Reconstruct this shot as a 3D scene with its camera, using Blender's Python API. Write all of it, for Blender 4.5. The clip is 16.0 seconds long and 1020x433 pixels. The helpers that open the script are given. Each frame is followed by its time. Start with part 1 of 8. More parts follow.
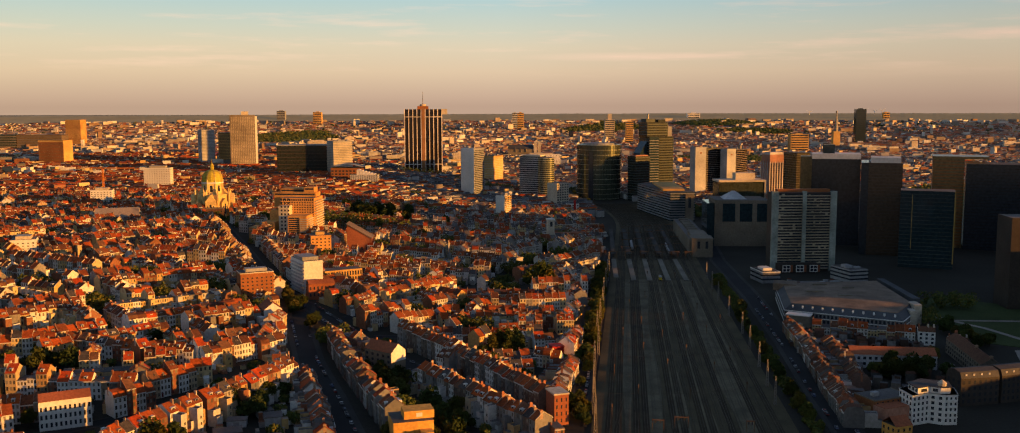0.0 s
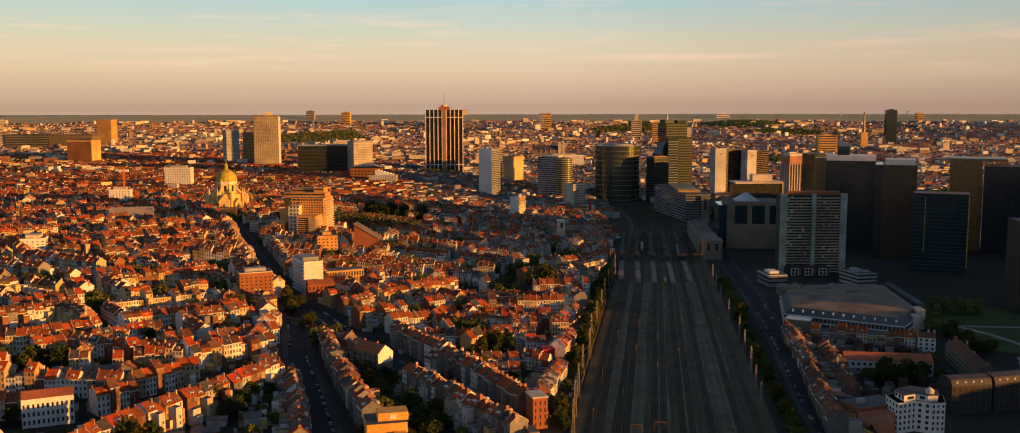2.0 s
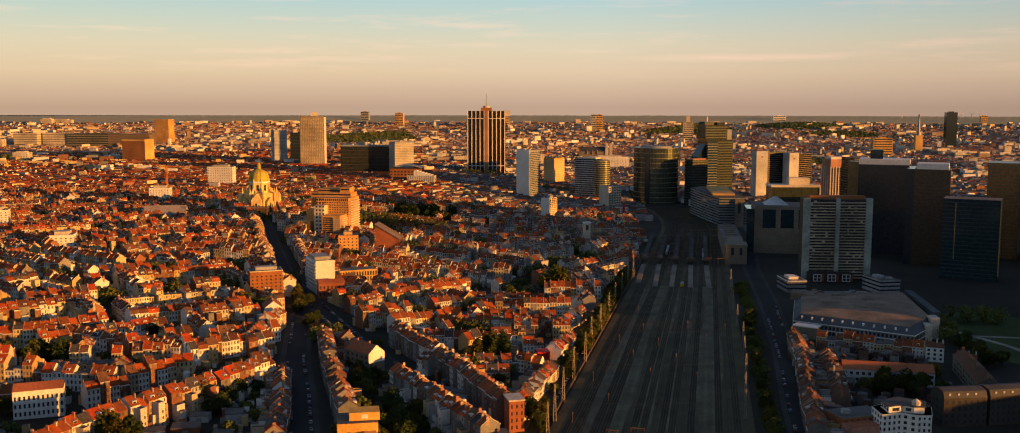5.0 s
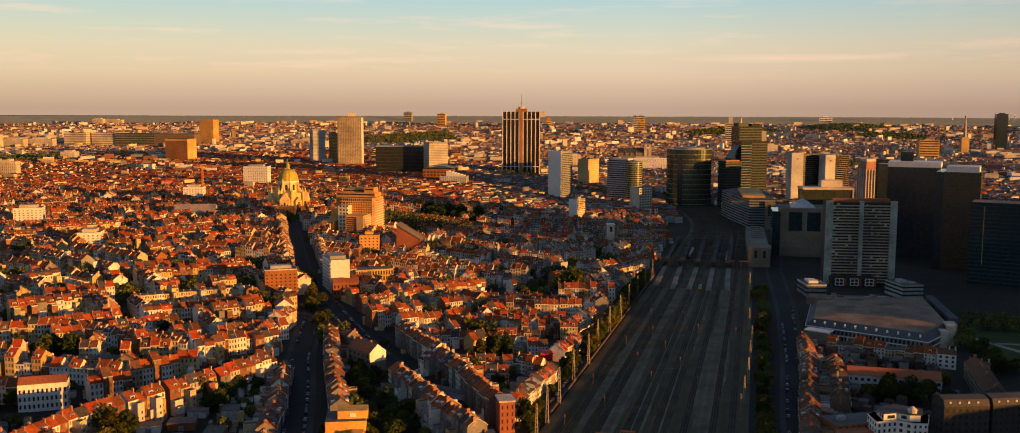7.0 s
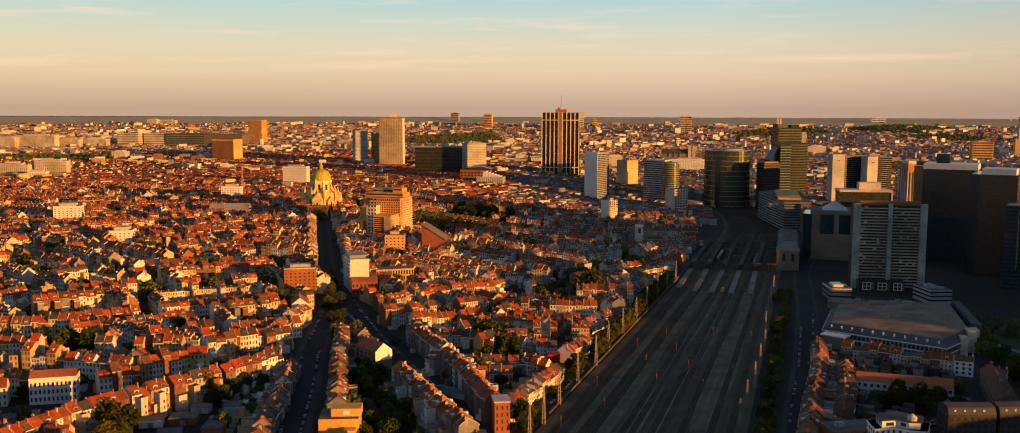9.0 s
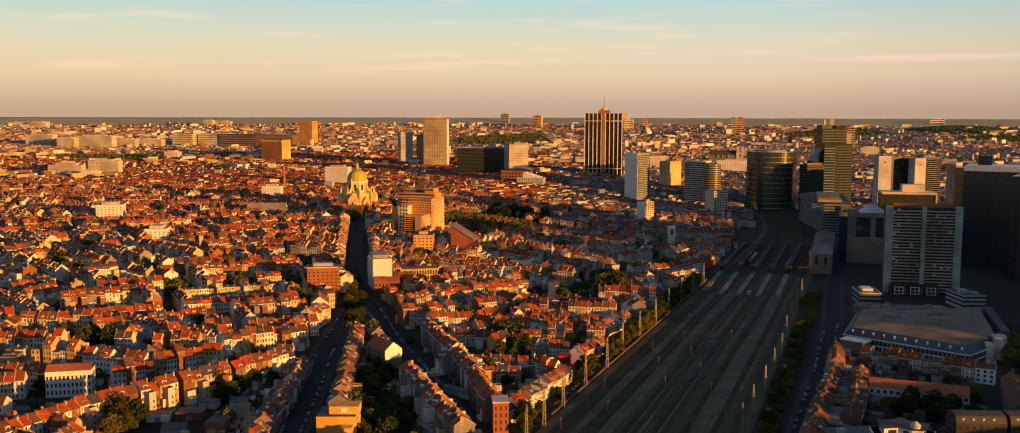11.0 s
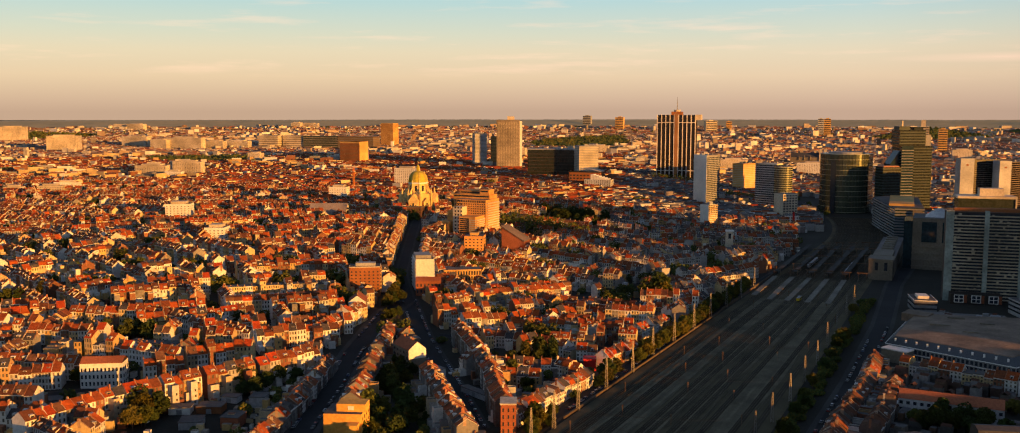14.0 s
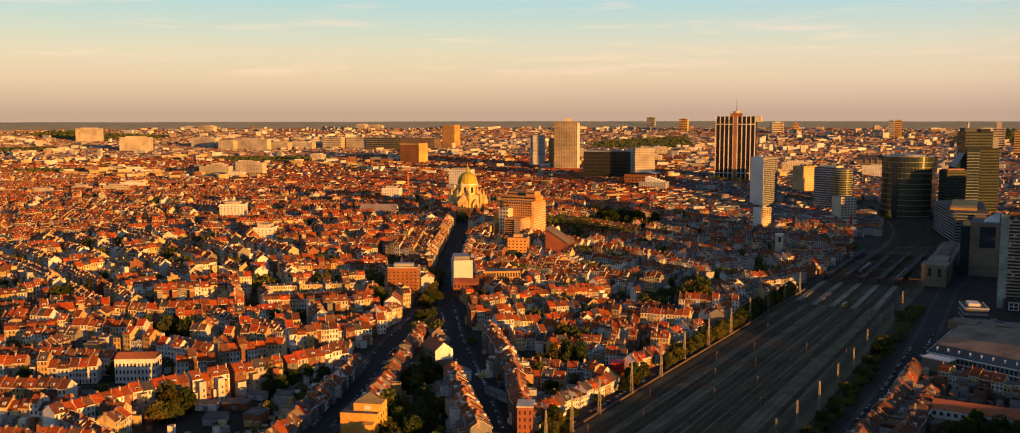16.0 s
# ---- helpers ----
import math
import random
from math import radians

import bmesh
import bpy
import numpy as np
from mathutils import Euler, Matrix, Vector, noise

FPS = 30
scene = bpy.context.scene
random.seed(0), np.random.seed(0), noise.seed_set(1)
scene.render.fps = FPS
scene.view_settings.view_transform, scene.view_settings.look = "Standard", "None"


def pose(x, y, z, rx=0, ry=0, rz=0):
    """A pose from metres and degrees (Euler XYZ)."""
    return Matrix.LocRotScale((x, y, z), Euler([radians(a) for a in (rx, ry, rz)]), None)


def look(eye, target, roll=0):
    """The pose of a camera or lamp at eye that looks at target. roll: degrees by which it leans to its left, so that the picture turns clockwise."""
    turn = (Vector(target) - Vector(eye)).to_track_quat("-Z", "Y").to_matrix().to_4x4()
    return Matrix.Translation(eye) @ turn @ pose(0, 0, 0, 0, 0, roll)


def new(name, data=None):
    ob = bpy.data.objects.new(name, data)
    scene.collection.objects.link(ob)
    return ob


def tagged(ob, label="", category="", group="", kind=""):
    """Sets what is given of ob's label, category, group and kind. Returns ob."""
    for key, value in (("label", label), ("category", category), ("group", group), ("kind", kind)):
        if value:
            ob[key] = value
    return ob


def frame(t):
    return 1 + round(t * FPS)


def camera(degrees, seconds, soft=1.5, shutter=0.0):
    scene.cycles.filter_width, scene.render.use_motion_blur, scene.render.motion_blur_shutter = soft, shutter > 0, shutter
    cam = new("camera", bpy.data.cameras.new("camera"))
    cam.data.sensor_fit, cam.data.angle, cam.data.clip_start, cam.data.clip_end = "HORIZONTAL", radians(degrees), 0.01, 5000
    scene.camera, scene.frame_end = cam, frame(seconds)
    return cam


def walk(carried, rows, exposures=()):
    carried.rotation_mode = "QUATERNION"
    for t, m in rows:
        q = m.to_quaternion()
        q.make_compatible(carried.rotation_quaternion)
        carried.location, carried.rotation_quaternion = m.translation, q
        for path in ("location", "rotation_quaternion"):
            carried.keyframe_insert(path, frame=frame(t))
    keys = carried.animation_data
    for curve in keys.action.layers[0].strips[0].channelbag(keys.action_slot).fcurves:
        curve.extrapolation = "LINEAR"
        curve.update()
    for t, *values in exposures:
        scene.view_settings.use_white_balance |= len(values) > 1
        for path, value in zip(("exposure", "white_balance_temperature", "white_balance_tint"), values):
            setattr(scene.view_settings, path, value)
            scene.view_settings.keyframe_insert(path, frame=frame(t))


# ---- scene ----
cam = camera(55.59, 16.0, soft=1.0)
PATH = [
    (0.0, look((-0.00, 0.00, 170.00), (-30.99, 993.04, 56.38), -0.147)),
    (0.5, look((7.13, 1.20, 170.13), (-32.09, 993.95, 56.54), -0.146)),
    (1.0, look((14.26, 2.27, 170.26), (-33.45, 994.66, 56.75), -0.137)),
    (1.5, look((21.41, 3.25, 170.39), (-35.10, 995.19, 56.99), -0.121)),
    (2.0, look((28.58, 4.15, 170.53), (-37.08, 995.54, 57.26), -0.100)),
    (2.5, look((35.77, 5.00, 170.67), (-39.40, 995.73, 57.54), -0.075)),
    (3.0, look((42.98, 5.82, 170.80), (-42.08, 995.77, 57.83), -0.048)),
    (3.5, look((50.21, 6.62, 170.93), (-45.13, 995.66, 58.13), -0.020)),
    (4.0, look((57.46, 7.43, 171.05), (-48.53, 995.40, 58.42), 0.009)),
    (4.5, look((64.74, 8.27, 171.16), (-52.30, 995.01, 58.70), 0.036)),
    (5.0, look((72.03, 9.14, 171.26), (-56.41, 994.48, 58.97), 0.062)),
    (5.5, look((79.34, 10.07, 171.35), (-60.85, 993.83, 59.23), 0.085)),
    (6.0, look((86.66, 11.07, 171.42), (-65.60, 993.05, 59.47), 0.105)),
    (6.5, look((93.99, 12.14, 171.49), (-70.65, 992.14, 59.70), 0.121)),
    (7.0, look((101.32, 13.31, 171.54), (-75.98, 991.11, 59.92), 0.134)),
    (7.5, look((108.65, 14.57, 171.57), (-81.57, 989.96, 60.12), 0.143)),
    (8.0, look((115.97, 15.94, 171.59), (-87.40, 988.70, 60.31), 0.147)),
    (8.5, look((123.27, 17.43, 171.60), (-93.46, 987.32, 60.50), 0.147)),
    (9.0, look((130.55, 19.04, 171.59), (-99.73, 985.82, 60.67), 0.143)),
    (9.5, look((137.79, 20.77, 171.57), (-106.20, 984.21, 60.85), 0.135)),
    (10.0, look((144.98, 22.64, 171.54), (-112.86, 982.48, 61.02), 0.123)),
    (10.5, look((152.11, 24.63, 171.49), (-119.73, 980.64, 61.20), 0.108)),
    (11.0, look((159.17, 26.76, 171.43), (-126.80, 978.66, 61.38), 0.090)),
    (11.5, look((166.15, 29.03, 171.37), (-134.08, 976.55, 61.58), 0.070)),
    (12.0, look((173.03, 31.42, 171.30), (-141.60, 974.30, 61.79), 0.047)),
    (12.5, look((179.80, 33.95, 171.22), (-149.39, 971.88, 62.03), 0.023)),
    (13.0, look((186.45, 36.60, 171.14), (-157.47, 969.27, 62.29), -0.001)),
    (13.5, look((192.94, 39.37, 171.05), (-165.91, 966.44, 62.58), -0.025)),
    (14.0, look((199.28, 42.25, 170.97), (-174.75, 963.35, 62.90), -0.048)),
    (14.5, look((205.44, 45.24, 170.89), (-184.05, 959.96, 63.26), -0.068)),
    (15.0, look((211.40, 48.33, 170.82), (-193.90, 956.21, 63.65), -0.086)),
    (15.5, look((217.14, 51.51, 170.76), (-204.38, 952.04, 64.10), -0.100)),
    (16.0, look((222.64, 54.77, 170.71), (-215.59, 947.34, 64.58), -0.108)),
]
EXPOSURES = [(0.0, 1.03), (16.0, 1.15)]
walk(cam, PATH, EXPOSURES)

# ---- daylight ----
SUN_AZ, SUN_EL = radians(109), radians(5.2)      # clockwise from +y
SUN_DIR = Vector((math.sin(SUN_AZ) * math.cos(SUN_EL), math.cos(SUN_AZ) * math.cos(SUN_EL), math.sin(SUN_EL)))
sun_lamp = bpy.data.lights.new("sun", "SUN")
sun_lamp.energy, sun_lamp.angle, sun_lamp.color = 4.95, radians(0.6), (1.0, 0.418, 0.072)
sun_ob = new("sun", sun_lamp)
sun_ob.matrix_world = look((0, 0, 600), Vector((0, 0, 600)) - SUN_DIR)


def make_world():
    """Evening sky: a pink haze along the horizon under pale blue, with thin lit clouds."""
    w = bpy.data.worlds.new("sky")
    w.use_nodes = True
    scene.world = w
    nt = w.node_tree
    nt.nodes.clear()
    link = nt.links.new
    out = nt.nodes.new("ShaderNodeOutputWorld")
    bg = nt.nodes.new("ShaderNodeBackground")
    sky = nt.nodes.new("ShaderNodeTexSky")
    sky.sky_type, sky.sun_disc = "NISHITA", False
    sky.sun_elevation, sky.sun_rotation = SUN_EL, SUN_AZ
    sky.air_density, sky.dust_density, sky.ozone_density = 1.0, 1.0, 2.0
    tc = nt.nodes.new("ShaderNodeTexCoord")
    sep = nt.nodes.new("ShaderNodeSeparateXYZ")
    link(tc.outputs["Generated"], sep.inputs[0])
    haze = nt.nodes.new("ShaderNodeValToRGB")
    stops = [(0.0, (0.50, 0.34, 0.25)), (0.009, (0.56, 0.39, 0.285)), (0.035, (0.71, 0.53, 0.365)), (0.06, (0.70, 0.59, 0.43)), (0.077, (0.60, 0.60, 0.49)),
             (0.11, (0.41, 0.58, 0.60)), (0.22, (0.29, 0.38, 0.46)), (0.5, (0.138, 0.2, 0.325)), (1.0, (0.104, 0.162, 0.3))]
    el = haze.color_ramp.elements
    while len(el) < len(stops):
        el.new(0.5)
    for e, (p, c) in zip(el, stops):
        e.position, e.color = p, (*c, 1)
    link(sep.outputs[2], haze.inputs[0])
    # thin clouds, drawn out along the horizon
    mp = nt.nodes.new("ShaderNodeMapping")
    mp.inputs["Scale"].default_value = (3.0, 3.0, 34.0)
    mp.inputs["Location"].default_value = (0.7, 0.2, 0.5)
    link(tc.outputs["Generated"], mp.inputs[0])
    cn = nt.nodes.new("ShaderNodeTexNoise")
    cn.inputs["Scale"].default_value, cn.inputs["Detail"].default_value, cn.inputs["Roughness"].default_value = 2.2, 6.0, 0.6
    link(mp.outputs[0], cn.inputs["Vector"])
    cr = nt.nodes.new("ShaderNodeValToRGB")
    cr.color_ramp.elements[0].position, cr.color_ramp.elements[1].position = 0.54, 0.78
    link(cn.outputs[0], cr.inputs[0])
    band = nt.nodes.new("ShaderNodeValToRGB")
    bs = [(0.025, 0.0), (0.048, 0.55), (0.075, 0.5), (0.16, 0.3), (0.4, 0.0)]
    el = band.color_ramp.elements
    while len(el) < len(bs):
        el.new(0.5)
    for e, (p, c) in zip(el, bs):
        e.position, e.color = p, (c, c, c, 1)
    link(sep.outputs[2], band.inputs[0])
    mul = nt.nodes.new("ShaderNodeMath")
    mul.operation = "MULTIPLY"
    link(cr.outputs[0], mul.inputs[0])
    link(band.outputs[0], mul.inputs[1])
    mx = nt.nodes.new("ShaderNodeMix")
    mx.data_type = "RGBA"
    link(mul.outputs[0], mx.inputs[0])
    link(haze.outputs[0], mx.inputs[6])
    mx.inputs[7].default_value = (1.06, 0.7, 0.52, 1)
    # long bright wisps
    level = mul.outputs[0]
    for x, z, sx, sz, much in ((0.09, 0.0492, 8.5, 190, 0.85), (0.44, 0.0655, 14, 150, 1.0)):
        wp = nt.nodes.new("ShaderNodeMapping")
        wp.inputs["Location"].default_value = (-x * sx, 0, -z * sz)
        wp.inputs["Scale"].default_value = (sx, 0, sz)
        link(tc.outputs["Generated"], wp.inputs[0])
        ln = nt.nodes.new("ShaderNodeVectorMath")
        ln.operation = "LENGTH"
        link(wp.outputs[0], ln.inputs[0])
        wr = nt.nodes.new("ShaderNodeValToRGB")
        wr.color_ramp.elements[0].position, wr.color_ramp.elements[1].position = 0.1, 1.0
        wr.color_ramp.elements[0].color, wr.color_ramp.elements[1].color = (much, much, much, 1), (0, 0, 0, 1)
        link(ln.outputs["Value"], wr.inputs[0])
        wn = nt.nodes.new("ShaderNodeMath")
        wn.operation = "MULTIPLY_ADD"
        link(wr.outputs[0], wn.inputs[0])
        link(cn.outputs[0], wn.inputs[1])
        link(level, wn.inputs[2])
        level = wn.outputs[0]
    link(level, mx.inputs[0])
    add = nt.nodes.new("ShaderNodeMix")
    add.data_type, add.blend_type = "RGBA", "ADD"
    add.inputs[0].default_value = 0.02
    side = nt.nodes.new("ShaderNodeValToRGB")
    el = side.color_ramp.elements
    el.new(0.5)
    for e, (p, c) in zip(el, ((0.2, (1.0, 0.99, 0.93)), (0.48, (1.0, 1.0, 1.0)), (0.7, (0.78, 0.77, 0.79)))):
        e.position, e.color = p, (*c, 1)
    turn = nt.nodes.new("ShaderNodeMath")
    turn.operation = "MULTIPLY_ADD"
    turn.inputs[1].default_value = turn.inputs[2].default_value = 0.5
    link(sep.outputs[0], turn.inputs[0])
    link(turn.outputs[0], side.inputs[0])
    dim = nt.nodes.new("ShaderNodeMix")
    dim.data_type, dim.blend_type = "RGBA", "MULTIPLY"
    dim.inputs[0].default_value = 1.0
    link(mx.outputs[2], dim.inputs[6])
    link(side.outputs[0], dim.inputs[7])
    link(dim.outputs[2], add.inputs[6])
    link(sky.outputs[0], add.inputs[7])
    bg.inputs["Strength"].default_value = 0.5
    link(add.outputs[2], bg.inputs["Color"])
    link(bg.outputs[0], out.inputs["Surface"])


make_world()

# ---- building helpers ----
rng = random.Random(7)


class Build:
    """Collects faces, each with a material slot, for one mesh."""

    def __init__(self):
        self.v, self.f, self.m = [], [], []

    def face(self, pts, mat=0):
        n = len(self.v)
        self.v.extend(tuple(p) for p in pts)
        self.f.append(tuple(range(n, n + len(pts))))
        self.m.append(mat)

    def box(self, x0, y0, z0, x1, y1, z1, mat=0, bottom=False, top=None):
        n = len(self.v)
        self.v.extend([(x0, y0, z0), (x1, y0, z0), (x1, y1, z0), (x0, y1, z0), (x0, y0, z1), (x1, y0, z1), (x1, y1, z1), (x0, y1, z1)])
        fs = [(0, 1, 5, 4), (1, 2, 6, 5), (2, 3, 7, 6), (3, 0, 4, 7)]
        self.f.extend(tuple(n + i for i in q) for q in fs)
        self.m.extend([mat] * 4)
        self.f.append((n + 4, n + 5, n + 6, n + 7))
        self.m.append(mat if top is None else top)
        if bottom:
            self.f.append((n + 3, n + 2, n + 1, n))
            self.m.append(mat)

    def prism(self, outline, z0, z1, mat=0, top=None, bottom=False):
        """Upright prism over a counter-clockwise outline."""
        n, k = len(self.v), len(outline)
        self.v.extend((x, y, z0) for x, y in outline)
        self.v.extend((x, y, z1) for x, y in outline)
        for i in range(k):
            j = (i + 1) % k
            self.f.append((n + i, n + j, n + k + j, n + k + i))
            self.m.append(mat)
        self.f.append(tuple(range(n + k, n + 2 * k)))
        self.m.append(mat if top is None else top)
        if bottom:
            self.f.append(tuple(range(n + k - 1, n - 1, -1)))
            self.m.append(mat)

    def ring(self, rings, mat=0, close=True, cap=True):
        """A lathe of rings, each a list of points."""
        n, k = len(self.v), len(rings[0])
        for r in rings:
            self.v.extend(tuple(p) for p in r)
        for a in range(len(rings) - 1):
            for i in range(k if close else k - 1):
                j = (i + 1) % k
                self.f.append((n + a * k + i, n + a * k + j, n + (a + 1) * k + j, n + (a + 1) * k + i))
                self.m.append(mat)
        if cap:
            self.f.append(tuple(n + (len(rings) - 1) * k + i for i in range(k)))
            self.m.append(mat)

    def weld(self):
        """Joins points that lie in one place."""
        seen, at, out = {}, [], []
        for p in self.v:
            key = (round(p[0], 3), round(p[1], 3), round(p[2], 3))
            if key not in seen:
                seen[key] = len(out)
                out.append(p)
            at.append(seen[key])
        self.v, self.f = out, [tuple(at[i] for i in q) for q in self.f]
        return self

    def turned(self, m):
        """The same faces moved by the matrix m."""
        self.v = [tuple(m @ Vector(p)) for p in self.v]
        return self

    def add(self, other, m=None):
        n = len(self.v)
        self.v.extend(other.v if m is None else [tuple(m @ Vector(p)) for p in other.v])
        self.f.extend(tuple(n + i for i in q) for q in other.f)
        self.m.extend(other.m)

    def mesh(self, name, mats, smooth=False):
        me = bpy.data.meshes.new(name)
        me.from_pydata(self.v, [], self.f)
        for m in mats:
            me.materials.append(m)
        me.polygons.foreach_set("material_index", self.m)
        if smooth:
            me.polygons.foreach_set("use_smooth", [True] * len(self.f))
        me.update()
        return me


def thing(name, mesh, m=None, label="", category="", group="", kind=""):
    ob = new(name, mesh)
    if m is not None:
        ob.matrix_world = m
    return tagged(ob, label, category, group, kind)


def part(name, mesh, parent, label="", m=None, kind=""):
    ob = new(name, mesh)
    ob.parent = parent
    if m is not None:
        ob.matrix_local = m
    return tagged(ob, label, kind=kind)


def smooth_step(u):
    u = min(1.0, max(0.0, u))
    return u * u * (3 - 2 * u)


def rail_left(y):
    return 27 + 0.092 * (y - 520)


def rail_right(y):
    return 143 + 0.07 * (y - 570)


def ground_z(x, y):
    """Height of the land: flat by the railway, rising to the hills round the city."""
    d = rail_left(min(y, 1300)) - x
    g = 28 * smooth_step((d - 60) / 450) * smooth_step((y - 300) / 500)
    r = min(4900.0, math.hypot(x - 90, y))
    g *= 1 - smooth_step((r - 2200) / 2600)
    if r > 1900:
        g += (r - 1900) ** 2 * 1.42e-5
    return g


def place(x, y, angle=0.0, dz=0.0):
    return pose(x, y, ground_z(x, y) + dz, 0, 0, angle)


# ---- materials ----
def material(name):
    m = bpy.data.materials.new(name)
    m.use_nodes = True
    nt = m.node_tree
    return m, nt, nt.nodes["Principled BSDF"]


def ramp_node(nt, stops, constant=False):
    r = nt.nodes.new("ShaderNodeValToRGB")
    r.color_ramp.interpolation = "CONSTANT" if constant else "LINEAR"
    el = r.color_ramp.elements
    while len(el) < len(stops):
        el.new(0.5)
    for e, (p, c) in zip(el, stops):
        e.position, e.color = p, (*c, 1)
    return r


def world_noise(nt, scale, detail=4.0, rough=0.6):
    g = nt.nodes.new("ShaderNodeNewGeometry")
    n = nt.nodes.new("ShaderNodeTexNoise")
    n.inputs["Scale"].default_value, n.inputs["Detail"].default_value, n.inputs["Roughness"].default_value = scale, detail, rough
    nt.links.new(g.outputs["Position"], n.inputs["Vector"])
    return n


def mix_node(nt, kind, fac, a, b):
    m = nt.nodes.new("ShaderNodeMix")
    m.data_type, m.blend_type = "RGBA", kind
    for sock, val in ((m.inputs[0], fac), (m.inputs[6], a), (m.inputs[7], b)):
        if isinstance(val, (int, float)):
            sock.default_value = val
        elif isinstance(val, tuple):
            sock.default_value = (*val, 1)
        else:
            nt.links.new(val, sock)
    return m.outputs[2]


def surface(name, stops, rough=0.85, grain=0.6, stain=0.02, grain_amt=0.35, stain_amt=0.45, by="random", bump=0.0, metal=0.0, constant=True):
    """A matt surface whose colour is picked by piece from stops, with grain and stains."""
    m, nt, bsdf = material(name)
    r = ramp_node(nt, stops, constant)
    if by == "random":
        src = nt.nodes.new("ShaderNodeObjectInfo").outputs["Random"]
        nt.links.new(src, r.inputs[0])
    elif by == "island":
        src = nt.nodes.new("ShaderNodeNewGeometry").outputs["Random Per Island"]
        nt.links.new(src, r.inputs[0])
    else:
        r.inputs[0].default_value = 0.0
    n1 = world_noise(nt, grain, 3.0)
    n2 = world_noise(nt, stain, 4.0)
    g1 = ramp_node(nt, [(0.3, (1 - grain_amt,) * 3), (0.7, (1.0,) * 3)])
    g2 = ramp_node(nt, [(0.35, (1 - stain_amt,) * 3), (0.65, (1.0,) * 3)])
    nt.links.new(n1.outputs[0], g1.inputs[0])
    nt.links.new(n2.outputs[0], g2.inputs[0])
    c = mix_node(nt, "MULTIPLY", 1.0, r.outputs[0], g1.outputs[0])
    c = mix_node(nt, "MULTIPLY", 1.0, c, g2.outputs[0])
    nt.links.new(c, bsdf.inputs["Base Color"])
    bsdf.inputs["Roughness"].default_value, bsdf.inputs["Metallic"].default_value = rough, metal
    bsdf.inputs["Specular IOR Level"].default_value = 0.15
    if bump:
        b = nt.nodes.new("ShaderNodeBump")
        b.inputs["Strength"].default_value, b.inputs["Distance"].default_value = bump, 0.3
        nt.links.new(n1.outputs[0], b.inputs["Height"])
        nt.links.new(b.outputs[0], bsdf.inputs["Normal"])
    return m


def glass(name, colour, rough=0.12, spec=0.5, metal=0.0):
    m, nt, bsdf = material(name)
    n = world_noise(nt, 0.35, 2.0)
    r = ramp_node(nt, [(0.35, tuple(c * 0.55 for c in colour)), (0.65, colour)])
    nt.links.new(n.outputs[0], r.inputs[0])
    nt.links.new(r.outputs[0], bsdf.inputs["Base Color"])
    bsdf.inputs["Roughness"].default_value, bsdf.inputs["Metallic"].default_value = rough, metal
    bsdf.inputs["Specular IOR Level"].default_value = spec
    return m


WALLS = [(0.0, (0.58, 0.45, 0.29)), (0.13, (0.74, 0.71, 0.66)), (0.27, (0.54, 0.34, 0.15)), (0.39, (0.25, 0.1, 0.06)), (0.5, (0.42, 0.31, 0.2)),
         (0.58, (0.66, 0.62, 0.56)), (0.69, (0.28, 0.12, 0.07)), (0.78, (0.55, 0.41, 0.23)), (0.86, (0.48, 0.45, 0.42)), (0.94, (0.22, 0.2, 0.19))]
ROOFS = [(0.0, (0.36, 0.078, 0.018)), (0.16, (0.23, 0.068, 0.024)), (0.32, (0.145, 0.054, 0.028)), (0.44, (0.45, 0.092, 0.016)), (0.6, (0.29, 0.073, 0.021)),
         (0.74, (0.09, 0.078, 0.074)), (0.82, (0.46, 0.066, 0.013)), (0.9, (0.19, 0.088, 0.046))]
CHIM = [(0, (0.36, 0.15, 0.085)), (0.5, (0.45, 0.3, 0.2)), (0.8, (0.58, 0.5, 0.4))]
M_WALL = surface("house_wall", WALLS, 0.9)
# Dim greys and browns put the shade of some rows into their walls.
M_WALL_DIM = surface("shade_dimmed_wall", [(0, (0.24, 0.23, 0.22)), (0.25, (0.17, 0.115, 0.09)), (0.5, (0.34, 0.33, 0.32)), (0.7, (0.16, 0.155, 0.15)), (0.85, (0.2, 0.155, 0.12))], 0.9)
M_SLATE_ISL = surface("grey_roof_slates", [(0, (0.11, 0.1, 0.1)), (0.3, (0.16, 0.145, 0.14)), (0.55, (0.085, 0.078, 0.078)), (0.75, (0.14, 0.1, 0.085)), (0.9, (0.22, 0.21, 0.2))], 0.75, grain=0.9, grain_amt=0.5, by="island")
M_PALE_ISL = surface("pale_render_mixed", [(0, (0.5, 0.49, 0.48)), (0.25, (0.72, 0.71, 0.7)), (0.45, (0.28, 0.24, 0.22)), (0.65, (0.58, 0.55, 0.5)), (0.85, (0.36, 0.34, 0.33))], 0.9, by="island")
# The same shade-dimmed tones, picked by piece for the courtyard sheds.
M_DIM_ISL = surface("shade_dimmed_wall_mixed", [(0, (0.2, 0.17, 0.14)), (0.25, (0.13, 0.08, 0.06)), (0.5, (0.34, 0.32, 0.3)), (0.65, (0.12, 0.11, 0.1)), (0.85, (0.18, 0.11, 0.07))], 0.9, by="island")
